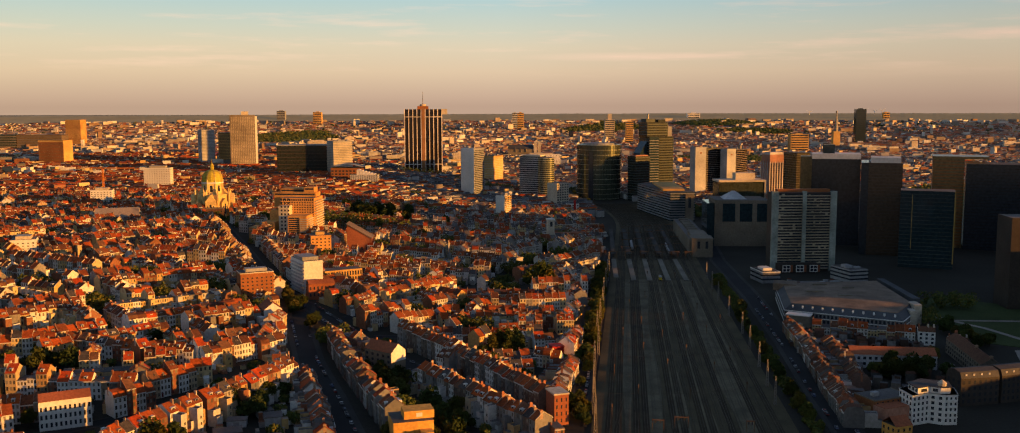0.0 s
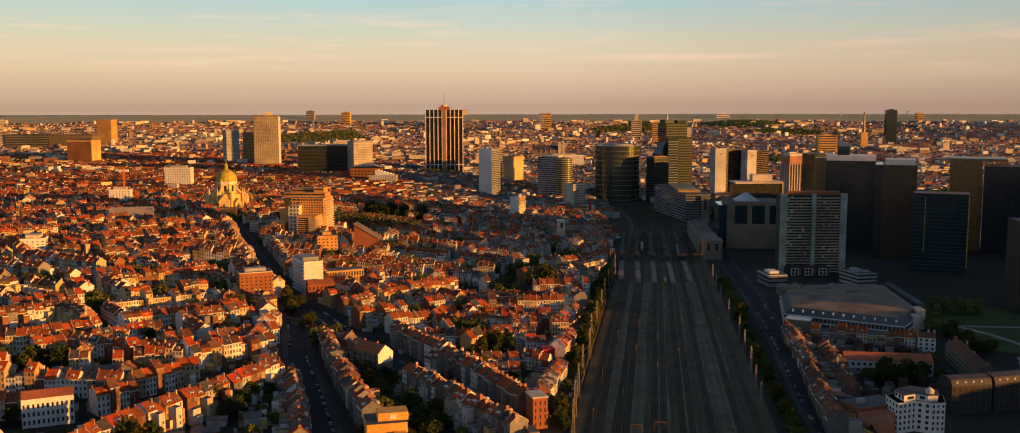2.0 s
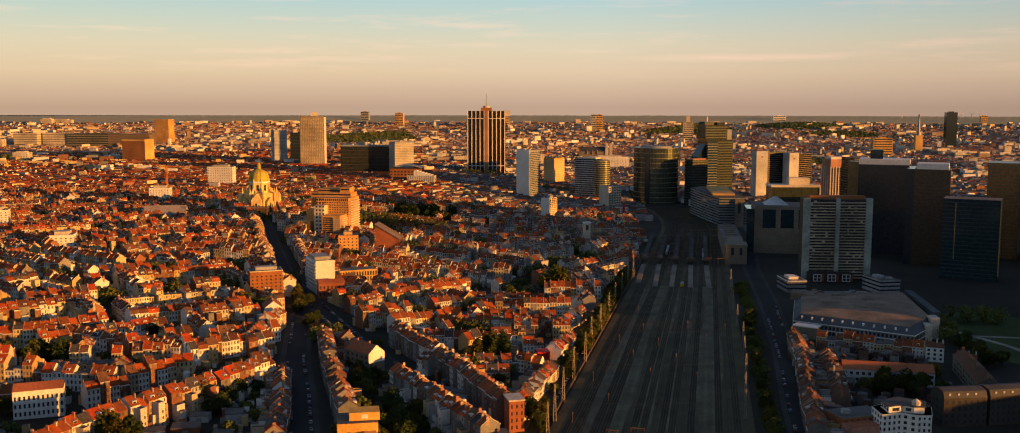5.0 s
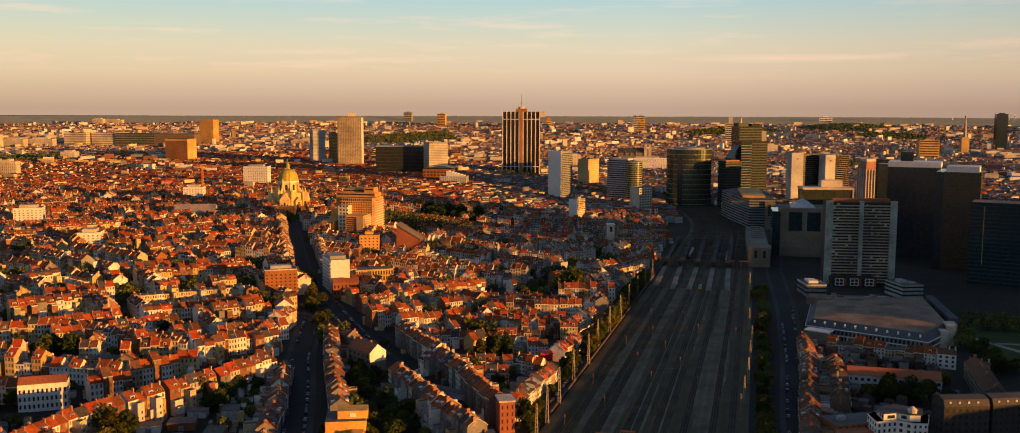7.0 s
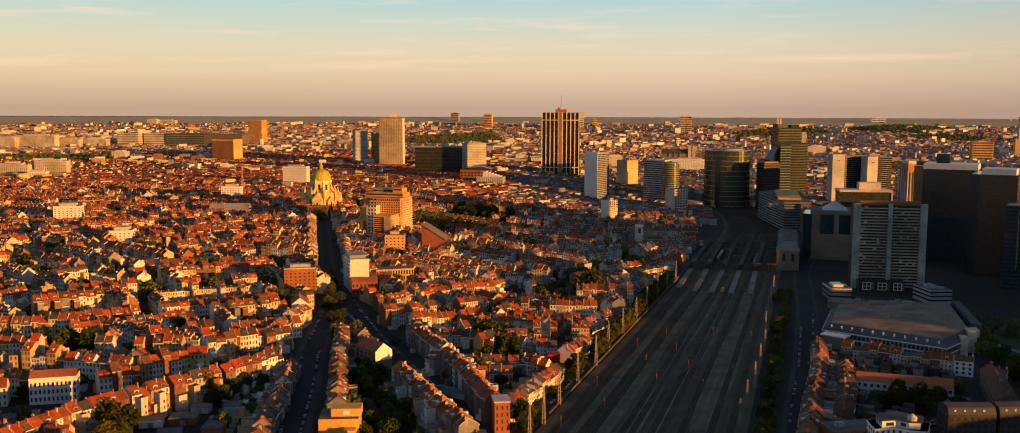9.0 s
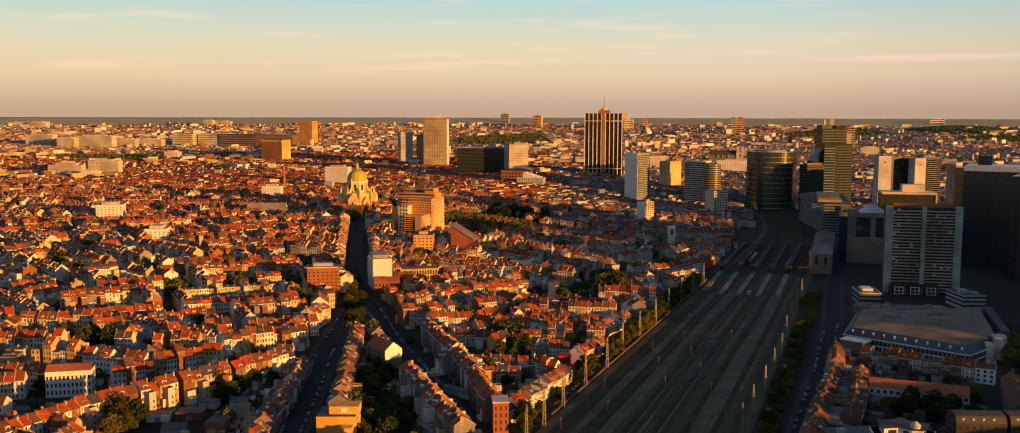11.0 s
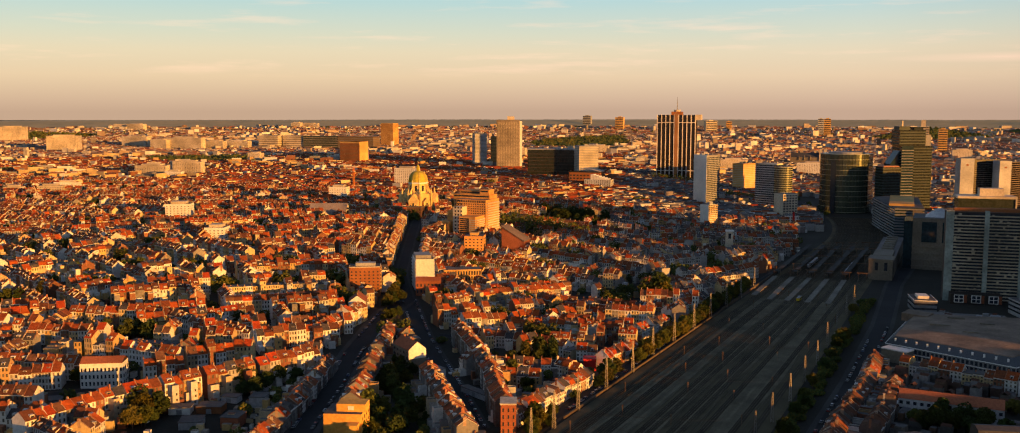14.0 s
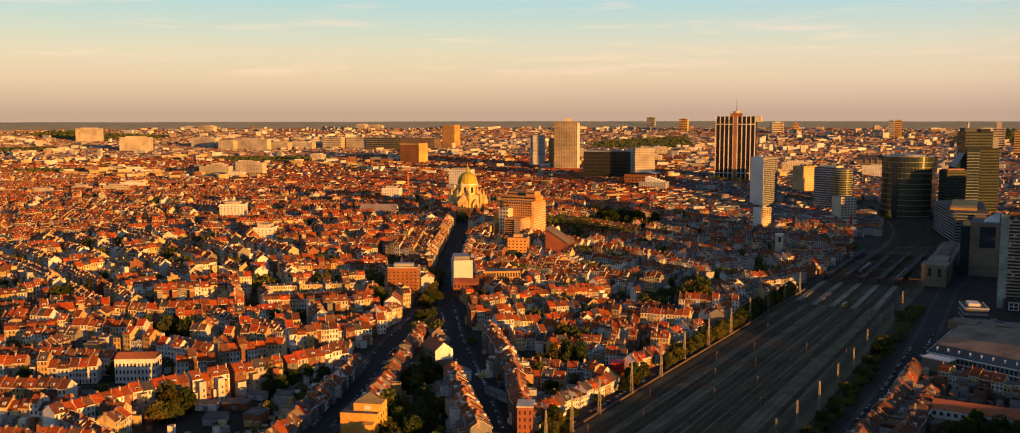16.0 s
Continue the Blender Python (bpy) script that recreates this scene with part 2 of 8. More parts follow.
M_WALL_ISL = surface("house_wall_mixed", [(0.0, (0.66, 0.5, 0.26)), (0.13, (0.78, 0.75, 0.69)), (0.34, (0.62, 0.4, 0.15)), (0.45, (0.26, 0.11, 0.06)), (0.54, (0.5, 0.36, 0.2)),
                                           (0.6, (0.72, 0.68, 0.6)), (0.74, (0.3, 0.135, 0.075)), (0.82, (0.66, 0.5, 0.25)), (0.92, (0.28, 0.26, 0.24))], 0.9, by="island")
M_ROOF = surface("roof_tile", ROOFS, 0.85, grain=0.7, grain_amt=0.5, stain=0.11, stain_amt=0.4)
M_ROOF_DARK = surface("dark_roof_tile", [(0, (0.13, 0.06, 0.035)), (0.4, (0.19, 0.07, 0.03)), (0.7, (0.09, 0.055, 0.042)), (0.85, (0.26, 0.075, 0.025))], 0.85, grain=0.9, grain_amt=0.5)
M_ROOF_ISL = surface("roof_tile_mixed", ROOFS, 0.85, grain=0.7, grain_amt=0.5, stain=0.11, stain_amt=0.4, by="island")
M_WHITE = surface("white_paint", [(0, (0.72, 0.7, 0.66))], 0.8, by="", grain_amt=0.25, stain_amt=0.25)
M_TRIM = surface("cornice_paint", [(0, (0.62, 0.58, 0.52)), (0.35, (0.36, 0.26, 0.18)), (0.55, (0.74, 0.72, 0.68))], 0.85)
M_CHIMNEY = surface("chimney_brick", CHIM, 0.9)
M_CHIMNEY_ISL = surface("chimney_brick_mixed", CHIM, 0.9, by="island")
M_FLAT = surface("roof_felt", [(0, (0.13, 0.12, 0.115)), (0.5, (0.2, 0.18, 0.17))], 0.9)
# Far palettes are greyed and paled so their colour carries the haze.
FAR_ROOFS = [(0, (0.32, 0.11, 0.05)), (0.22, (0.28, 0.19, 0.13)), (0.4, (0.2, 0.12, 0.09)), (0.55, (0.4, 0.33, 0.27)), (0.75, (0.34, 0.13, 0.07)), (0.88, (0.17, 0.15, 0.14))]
M_FAR_ROOF = surface("haze_greyed_roof", FAR_ROOFS, 0.9, by="island")
M_FAR_WALL = surface("haze_greyed_wall", [(0, (0.66, 0.6, 0.5)), (0.25, (0.78, 0.75, 0.7)), (0.42, (0.42, 0.31, 0.22)), (0.55, (0.28, 0.18, 0.13)), (0.68, (0.6, 0.53, 0.44)), (0.86, (0.36, 0.3, 0.25))], 0.9, by="island")
M_FLAT_ISL = surface("roof_felt_mixed", [(0, (0.3, 0.24, 0.18)), (0.35, (0.18, 0.14, 0.11)), (0.6, (0.38, 0.31, 0.24)), (0.8, (0.27, 0.11, 0.06))], 0.9, by="island")
M_PANE = glass("window_glass", (0.035, 0.04, 0.05), 0.1)
M_CURTAIN = surface("curtained_window", [(0, (0.1, 0.085, 0.065)), (0.3, (0.2, 0.165, 0.12)), (0.55, (0.06, 0.052, 0.045)), (0.8, (0.3, 0.26, 0.2))], 0.5, by="island")
M_GROUND = surface("city_ground", [(0, (0.042, 0.038, 0.028))], 0.95, by="", stain=0.01)
M_ROAD = surface("asphalt", [(0, (0.03, 0.03, 0.031))], 0.9, by="", grain=1.5)
M_PAVE = surface("pavement_slabs", [(0, (0.058, 0.055, 0.051))], 0.9, by="", grain=1.2)
M_CINDER = surface("pale_cinder", [(0, (0.165, 0.14, 0.085))], 0.95, by="", grain=1.2, stain=0.05)
M_BALLAST = surface("ballast", [(0, (0.106, 0.086, 0.046))], 0.95, by="", grain=2.0, stain=0.03)
M_TRACKBED = surface("track_bed", [(0, (0.06, 0.045, 0.023)), (0.4, (0.073, 0.056, 0.03)), (0.75, (0.054, 0.041, 0.022))], 0.95, grain=1.5, stain=0.04)
M_CABLE = surface("cable", [(0, (0.06, 0.055, 0.05))], 0.6, by="")
M_RAIL = surface("rail_steel", [(0, (0.115, 0.092, 0.06))], 0.7, by="", metal=0.0)
M_PLATFORM = surface("platform_paving", [(0, (0.23, 0.205, 0.16))], 0.9, by="")
M_CANOPY = surface("dark_canopy_felt", [(0, (0.065, 0.06, 0.055))], 0.9, by="")
M_CONCRETE = surface("concrete", [(0, (0.42, 0.4, 0.37))], 0.85, by="")
M_LEAF = surface("leaves", [(0, (0.05, 0.075, 0.014)), (0.35, (0.085, 0.1, 0.017)), (0.7, (0.12, 0.105, 0.016))], 0.8, by="random", grain=0.5, grain_amt=0.6)
M_LEAF_ISL = surface("leaves_mixed", [(0, (0.055, 0.08, 0.018)), (0.35, (0.095, 0.115, 0.022)), (0.7, (0.14, 0.12, 0.02))], 0.8, by="island", grain=0.5)
M_DOOR = surface("painted_door", [(0, (0.08, 0.05, 0.03)), (0.4, (0.04, 0.07, 0.06)), (0.7, (0.2, 0.04, 0.03))], 0.6)
M_CLAYPOT = surface("clay_pot", [(0, (0.4, 0.16, 0.08))], 0.9, by="")
M_BARK = surface("bark", [(0, (0.1, 0.075, 0.055))], 0.95, by="")
M_RUST = surface("rusty_steel", [(0, (0.2, 0.12, 0.07))], 0.7, by="", metal=0.2)
M_STEEL = surface("mast_steel", [(0, (0.33, 0.3, 0.27))], 0.6, by="", metal=0.3)
M_DARKGLASS = glass("dark_curtain_glass", (0.018, 0.014, 0.012), 0.16, 0.35)
M_BRONZE = glass("bronze_curtain_glass", (0.2, 0.125, 0.05), 0.32, 0.5, 0.4)
M_GREENGLASS = glass("green_curtain_glass", (0.1, 0.118, 0.084), 0.16, 0.7, 0.6)

# ---- land, railway and streets ----
def make_ground():
    b = Build()
    xs = [-4800 + 120 * i for i in range(32)] + [-960 + 32 * i for i in range(56)] + [832 + 124 * i for i in range(33)]
    ys = [-1600 + 150 * i for i in range(12)] + [200 + 32 * i for i in range(54)] + [1928 + 100 * i for i in range(31)]
    n = len(xs)
    for y in ys:
        b.v.extend((x, y, ground_z(x, y)) for x in xs)
    for j in range(len(ys) - 1):
        for i in range(n - 1):
            b.f.append((j * n + i, j * n + i + 1, (j + 1) * n + i + 1, (j + 1) * n + i))
            b.m.append(0)
    thing("ground", b.mesh("ground", [M_GROUND], True), label="dark city ground of yards and gardens between houses", category="ground", kind="structure")


def offset_line(pts, d):
    """A polyline moved sideways by d, to the right of its direction when positive."""
    out = []
    for i, p in enumerate(pts):
        a, c = pts[max(0, i - 1)], pts[min(len(pts) - 1, i + 1)]
        t = (Vector(c) - Vector(a)).normalized()
        out.append((p[0] + t.y * d, p[1] - t.x * d))
    return out


def dense(pts, step=12.0):
    out = []
    for a, c in zip(pts, pts[1:]):
        k = max(1, int(math.dist(a, c) / step))
        out.extend((a[0] + (c[0] - a[0]) * i / k, a[1] + (c[1] - a[1]) * i / k) for i in range(k))
    return out + [pts[-1]]


def strip(b, pts, d0, d1, dz, mat=0, skirt=0.0):
    """A ribbon along pts between two sideways offsets, lying dz above the land."""
    p0, p1 = offset_line(pts, d0), offset_line(pts, d1)
    for i in range(len(pts) - 1):
        q = [(*p0[i], ground_z(*p0[i]) + dz), (*p1[i], ground_z(*p1[i]) + dz), (*p1[i + 1], ground_z(*p1[i + 1]) + dz), (*p0[i + 1], ground_z(*p0[i + 1]) + dz)]
        b.face(q, mat)
        if skirt:
            for u, v in ((q[3], q[0]), (q[1], q[2])):
                b.face([u, v, (v[0], v[1], v[2] - skirt), (u[0], u[1], u[2] - skirt)], mat)


AVENUE = [(-9, 505), (-61, 582), (-127, 673), (-192, 772), (-246, 859), (-347, 1075), (-405, 1200)]
LEFT_ARM = [(-63, 400), (-95, 469), (-123, 545), (-151, 615), (-183, 715), (-192, 772)]
RAIL_ROAD = [(19, 500), (32, 640), (42, 760), (60, 930), (86, 1150)]
YARD_ROAD = [(160, 480), (166, 566), (177, 682), (189, 857), (196, 1059), (215, 1250)]
BACK_ROAD = [(-330, 395), (-262, 462), (-222, 500), (-190, 545), (-172, 590)]
SIDE_STREET = [(-150, 735), (-118, 790), (-70, 858), (-20, 960), (10, 1100)]
CROSS_ROAD = [(-120, 685), (-60, 700), (20, 700)]
STREETS = [(AVENUE[:4], 8.5), (AVENUE[3:], 6.5), (LEFT_ARM, 10), (RAIL_ROAD, 6), (YARD_ROAD, 9), (BACK_ROAD, 6), (SIDE_STREET, 6), (CROSS_ROAD, 5)]


def make_streets():
    for line, half in STREETS:
        pts = dense(line)
        b = Build()
        strip(b, pts, -half * 0.65, half * 0.65, 0.12)
        thing("road", b.mesh("road", [M_ROAD]), label="grey asphalt city street", category="road", kind="structure")
        for s in (-1, 1):
            b = Build()
            strip(b, pts, min(s * half * 0.65, s * half), max(s * half * 0.65, s * half), 0.26, skirt=0.14)
            thing("pavement", b.mesh("pavement", [M_PAVE]), label="grey slab pavement with a kerb", category="pavement", kind="structure")


def rail_lane(u, y):
    """x of the lane at u (0 left .. 1 right) across the railway."""
    x = rail_left(y) + 9 + u * (rail_right(y) - rail_left(y) - 18)
    if y > 1330:
        x -= (y - 1330) ** 2 * 4.2e-4
    return x


def make_railway():
    ys = [300 + 20 * i for i in range(70)]
    b = Build()
    for y0, y1 in zip(ys, ys[1:]):
        b.face([(rail_lane(-0.07, y0), y0, 0.35), (rail_lane(1.07, y0), y0, 0.35), (rail_lane(1.07, y1), y1, 0.35), (rail_lane(-0.07, y1), y1, 0.35)])
    bed = thing("railway_bed", b.mesh("railway_bed", [M_BALLAST]), label="grey-brown ballast bed of a wide railway yard", category="railway", kind="structure")
    lanes = 19
    for u0, u1, y0, y1 in ((.04, .36, 430, 820), (.36, .7, 420, 860), (.7, .36, 500, 900)):
        rails = Build()
        n = 30
        pts = []
        for i in range(n + 1):
            v = i / n
            e = v * v * (3 - 2 * v)
            y = y0 + (y1 - y0) * v
            pts.append((rail_lane(u0 + (u1 - u0) * e, y), y))
        for (xa, ya), (xb, yb) in zip(pts, pts[1:]):
            for s in (-.75, .75):
                rails.face([(xa + s - .09, ya, .62), (xa + s + .09, ya, .62), (xb + s + .09, yb, .62), (xb + s - .09, yb, .62)])
        part("crossover_track", rails.mesh("crossover_track", [M_RAIL]), bed)
    for k in range(lanes):
        b = Build()
        u = (k + 0.5) / lanes
        for s in (-0.75, 0.75):
            for y0, y1 in zip(ys, ys[1:]):
                xa, xb = rail_lane(u, y0) + s, rail_lane(u, y1) + s
                b.face([(xa - 0.09, y0, 0.62), (xa + 0.09, y0, 0.62), (xb + 0.09, y1, 0.62), (xb - 0.09, y1, 0.62)])
                b.face([(xa - 0.09, y0, 0.35), (xa - 0.09, y0, 0.62), (xb - 0.09, y1, 0.62), (xb - 0.09, y1, 0.35)])
        part("rail_track", b.mesh("rail_track", [M_RAIL]), bed)
    paths = [y for y in ys if y <= 940]
    for u0, u1, wd in ((.14, .11, 3.2), (.28, .31, 5.0), (.43, .48, 4.2), (.58, .63, 5.0), (.8, .84, 9.0)):
        b = Build()
        for y0, y1 in zip(paths, paths[1:]):
            va, vb = (u0 + (u1 - u0) * (y - 300) / 1380 + .003 * math.sin(y * .011 + u0 * 30) for y in (y0, y1))
            xa, xb, ha, hb = rail_lane(va, y0), rail_lane(vb, y1), wd * (.8 + .3 * math.sin(y0 * .02 + u0 * 9)), wd * (.8 + .3 * math.sin(y1 * .02 + u0 * 9))
            b.face([(xa - ha, y0, .39), (xa + ha, y0, .39), (xb + hb, y1, .39), (xb - hb, y1, .39)])
        part("cinder_path", b.mesh("cinder_path", [M_CINDER]), bed, "pale cinder path between the tracks")
    for k in range(lanes):
        dark = k in (0, 1, 3, 4, 7, 8, 10, 11, 13, 16, 18)
        b = Build()
        u = (k + 0.5) / lanes
        for y0, y1 in zip(ys, ys[1:]):
            if y0 < 1060 and not dark:
                continue
            xa, xb, hw = rail_lane(u, y0), rail_lane(u, y1), 1.9 if y0 < 1060 else 2.35
            b.face([(xa - hw, y0, 0.42), (xa + hw, y0, 0.42), (xb + hw, y1, 0.42), (xb - hw, y1, 0.42)])
        part("track_bed", b.mesh("track_bed", [M_TRACKBED]), bed)
    for (xa, ya), (xb, yb) in (((75.5, 950), (81.5, 1064)), ((91.5, 932), (98.5, 1064)), ((107, 932), (115.5, 1064)), ((125, 931), (132.5, 1064)), ((142.5, 931), (149, 1064))):
        b = Build()
        n = 8
        for i in range(n):
            y0, y1 = ya + (yb - ya) * i / n, ya + (yb - ya) * (i + 1) / n
            a, c = xa + (xb - xa) * i / n, xa + (xb - xa) * (i + 1) / n
            b.face([(a - 2.5, y0, 1.2), (a + 2.5, y0, 1.2), (c + 2.5, y1, 1.2), (c - 2.5, y1, 1.2)])
            b.face([(a - 2.5, y0, 0.3), (a - 2.5, y0, 1.2), (c - 2.5, y1, 1.2), (c - 2.5, y1, 0.3)])
            b.face([(a + 2.5, y0, 1.2), (a + 2.5, y0, 0.3), (c + 2.5, y1, 0.3), (c + 2.5, y1, 1.2)])
        b.face([(xa - 2.5, ya, 0.3), (xa + 2.5, ya, 0.3), (xa + 2.5, ya, 1.2), (xa - 2.5, ya, 1.2)])
        p = thing("station_platform", b.mesh("station_platform", [M_PLATFORM]), label="long pale concrete station platform between the tracks", category="platform", group="station platforms")
        c = Build()
        yy = [1075 + 20 * i for i in range(12)]
        for y0, y1 in zip(yy, yy[1:]):
            a0, a1 = xb + (y0 - yb) * .06, xb + (y1 - yb) * .06
            c.face([(a0 - 2.6, y0, 5.2), (a0 + 2.6, y0, 5.2), (a1 + 2.6, y1, 5.2), (a1 - 2.6, y1, 5.2)])
            c.face([(a0 + 2.6, y0, 5.2), (a0 - 2.6, y0, 5.2), (a0 - 2.6, y0, 4.7), (a0 + 2.6, y0, 4.7)])
            c.face([(a0 - .3, y0, 1.2), (a0 + .3, y0, 1.2), (a0 + .3, y0, 5.1), (a0 - .3, y0, 5.1)])
        part("canopy", c.mesh("canopy", [M_CANOPY]), p, "dark platform canopy")


def make_rail_wall():
    """Low stone wall between the railway and the street beside it."""
    for y0 in range(540, 1090, 22):
        b = Build()
        xa, xb, y1 = rail_left(y0) + .4, rail_left(y0 + 21.9) + .4, y0 + 21.9
        h = 2.4 if y0 > 860 else 1.3
        b.prism([(xa, y0), (xa + .6, y0), (xb + .6, y1), (xb, y1)], -.3, h)
        w = thing("rail_wall", b.mesh("rail_wall", [M_RAILWALL]), label="low weathered stone wall beside the railway", category="wall", group="railway wall", kind="structure")
        c = Build()
        c.prism([(xa - .1, y0), (xa + .7, y0), (xb + .7, y1), (xb - .1, y1)], h, h + .18)
        part("coping", c.mesh("coping", [M_RAILWALL]), w)


M_RAILWALL = surface("weathered_wall_stone", [(0, (0.13, 0.095, 0.065))], 0.9, by="", grain=1.0)
make_ground()
make_streets()
make_railway()
make_rail_wall()

# ---- terraced houses ----
def roof_gable(b, w, d, z, rise, over=0.35, mat=0):
    n = len(b.v)
    b.v.extend([(0, -over, z - 0.1), (w, -over, z - 0.1), (w, d / 2, z + rise), (0, d / 2, z + rise), (w, d + over, z - 0.1), (0, d + over, z - 0.1)])
    b.f.extend([(n, n + 1, n + 2, n + 3), (n + 3, n + 2, n + 4, n + 5)])
    b.m.extend([mat] * 2)


def roof_mansard(b, w, d, z, rise, mat=0):
    n = len(b.v)
    b.v.extend([(0, 0, z), (w, 0, z), (w, 1.4, z + rise * 0.75), (0, 1.4, z + rise * 0.75), (w, d / 2, z + rise), (0, d / 2, z + rise),
                (w, d - 1.4, z + rise * 0.75), (0, d - 1.4, z + rise * 0.75), (w, d, z), (0, d, z)])
    b.f.extend([(n, n + 1, n + 2, n + 3), (n + 3, n + 2, n + 4, n + 5), (n + 5, n + 4, n + 6, n + 7), (n + 7, n + 6, n + 8, n + 9)])
    b.m.extend([mat] * 4)


def house_shell(b, w, d, z, rise, style, mat=0):
    """Walls with the gable ends, down below the ground."""
    b.box(0, 0, -5, w, d, z, mat)
    if style == "gable":
        for x, s in ((0, -1), (w, 1)):
            q = [(x, 0, z), (x, d, z), (x, d / 2, z + rise - 0.1)]
            b.face(q if s < 0 else q[::-1], mat)
    elif style == "mansard":
        for x in (0, w):
            b.face([(x, 0, z), (x, 1.4, z + rise * 0.75), (x, d / 2, z + rise - 0.05), (x, d - 1.4, z + rise * 0.75), (x, d, z)], mat)


class HouseKind:
    """One kind of house: the meshes of its parts."""

    def __init__(self, r, i, low=False):
        fam = random.Random(900 + i % 10)
        self.w = r.choice((5.2, 5.6, 6.0, 6.4, 7.2))
        self.d = fam.uniform(9.6, 11.6)
        floors = 4 if i % 5 == 2 else 3
        self.z = z = (8.0 if low else 10.7 if floors == 3 else 14.5) + fam.uniform(-0.5, 0.6) + r.uniform(-.25, .25)
        self.style = style = "gable" if i % 10 < 8 else ("mansard" if i % 10 < 9 else "flat")
        self.rise = rise = self.d / 2 * fam.uniform(0.62, 0.86) if style == "gable" else (fam.uniform(3.4, 4.2) if style == "mansard" else 0.4)
        w, d = self.w, self.d
        shell = Build()
        house_shell(shell, w, d, z, rise, style)
        annex = Build()
        aw, ad, az = w * r.uniform(0.45, 0.75), r.uniform(3, 7.5), r.uniform(3.5, z * 0.95)
        ax = 0 if r.random() < 0.5 else w - aw
        annex.box(ax, d - 0.1, -5, ax + aw, d + ad, az, 0, top=1)
        if r.random() < 0.7:
            # a lower kitchen beyond it, or a stair bay beside it
            kw, kd, kz = aw * r.uniform(0.6, 0.95), r.uniform(2, 4.5), az * r.uniform(0.35, 0.7)
            kx = ax if r.random() < 0.5 else ax + aw - kw
            annex.box(kx, d + ad - 0.05, -5, kx + kw, d + ad + kd, kz, 0, top=1)
        if r.random() < 0.5:
            bx = ax + aw if ax == 0 else 0
            annex.box(bx + 0.02, d - 0.1, -5, bx + w - aw - 0.02, d + r.uniform(1, 2.6), r.uniform(3, az), 0, top=1)
        if r.random() < 0.6:
            # parapet round the annex roof
            for x0, x1, y0, y1 in ((ax, ax + aw, d + ad - .25, d + ad), (ax, ax + .25, d + .1, d + ad - .26), (ax + aw - .25, ax + aw, d + .1, d + ad - .26)):
                annex.box(x0 + .01, y0, az + .004, x1 - .01, y1 - .01, az + .6, 0)
        roof = Build()
        if style == "gable":
            roof_gable(roof, w, d, z, rise)
        elif style == "mansard":
            roof_mansard(roof, w, d, z, rise)
        else:
            roof.box(0, 0, z + 0.002, w, d, z + 0.4)
        win = Build()
        cols = 2 if w < 5.6 else 3
        for side, yy, s in ((0, -0.04, 1), (1, d + 0.04, -1)):
            for fl in range(floors):
                for c in range(cols):
                    cx = w * (c + 0.5) / cols
                    if side == 1 and ax - 0.3 < cx < ax + aw + 0.3 and fl * z / floors < az:
                        continue
                    hw, zb = 0.55, fl * z / floors + 0.8
                    q = [(cx - hw, yy, zb), (cx + hw, yy, zb), (cx + hw, yy, zb + z / floors * .58), (cx - hw, yy, zb + z / floors * .58)]
                    win.face(q if s > 0 else q[::-1])
        if style == "gable" and r.random() < 0.35:
            for c in range(r.choice((1, 2))):
                cx, cy, cz = w * r.uniform(0.25, 0.75), d * 0.2, z + rise * 0.42
                k = rise / (d / 2)
                win.face([(cx - 0.45, cy, cz + 0.1), (cx + 0.45, cy, cz + 0.1), (cx + 0.45, cy + 1.1, cz + 0.1 + 1.1 * k), (cx - 0.45, cy + 1.1, cz + 0.1 + 1.1 * k)])
        for fl in range(int(az / 3.4)):
            zb, cx = fl * 3.4 + 1, ax + aw * r.uniform(.35, .65)
            win.face([(cx + .5, d + ad + .04, zb), (cx - .5, d + ad + .04, zb), (cx - .5, d + ad + .04, zb + 1.5), (cx + .5, d + ad + .04, zb + 1.5)])
        trim, dormer, pane, rear, rear_pane, door, pots = (Build() for _ in range(7))
        door.box(w * .5 / cols - .55, -.09, 0, w * .5 / cols + .55, .02, 2.5)
        trim.box(0.02, -0.45, z - 0.75, w - 0.02, 0.02, z - 0.15, 0, bottom=True)
        if style != "flat" and r.random() < 0.3:
            cx = w / 2
            dw, dh = 0.9, 1.9
            y0, z0 = 0.9, z + 0.3
            dormer.box(cx - dw, y0, z0, cx + dw, d * 0.42, z0 + dh, 0, bottom=True)
            pane.face([(cx - 0.6, y0 - 0.04, z0 + 0.4), (cx + 0.6, y0 - 0.04, z0 + 0.4), (cx + 0.6, y0 - 0.04, z0 + 1.7), (cx - 0.6, y0 - 0.04, z0 + 1.7)])
        if style == "gable" and r.random() < 0.3:
            cx, dw = w * r.uniform(.35, .65), r.uniform(.8, 1.5)
            rear.box(cx - dw, d * .56, z + 0.5, cx + dw, d - 1.1, z + r.uniform(1.9, 2.5), 0, bottom=True)
            rear_pane.face([(cx + dw * .7, d - 1.06, z + .9), (cx - dw * .7, d - 1.06, z + .9), (cx - dw * .7, d - 1.06, z + 1.7), (cx + dw * .7, d - 1.06, z + 1.7)])
        stack = Build()
        top = z + rise + r.uniform(0.35, 0.9)
        cx, cy, ln = 0.3, d * r.choice((0.36, 0.5, 0.62)), r.uniform(0.4, 0.85)
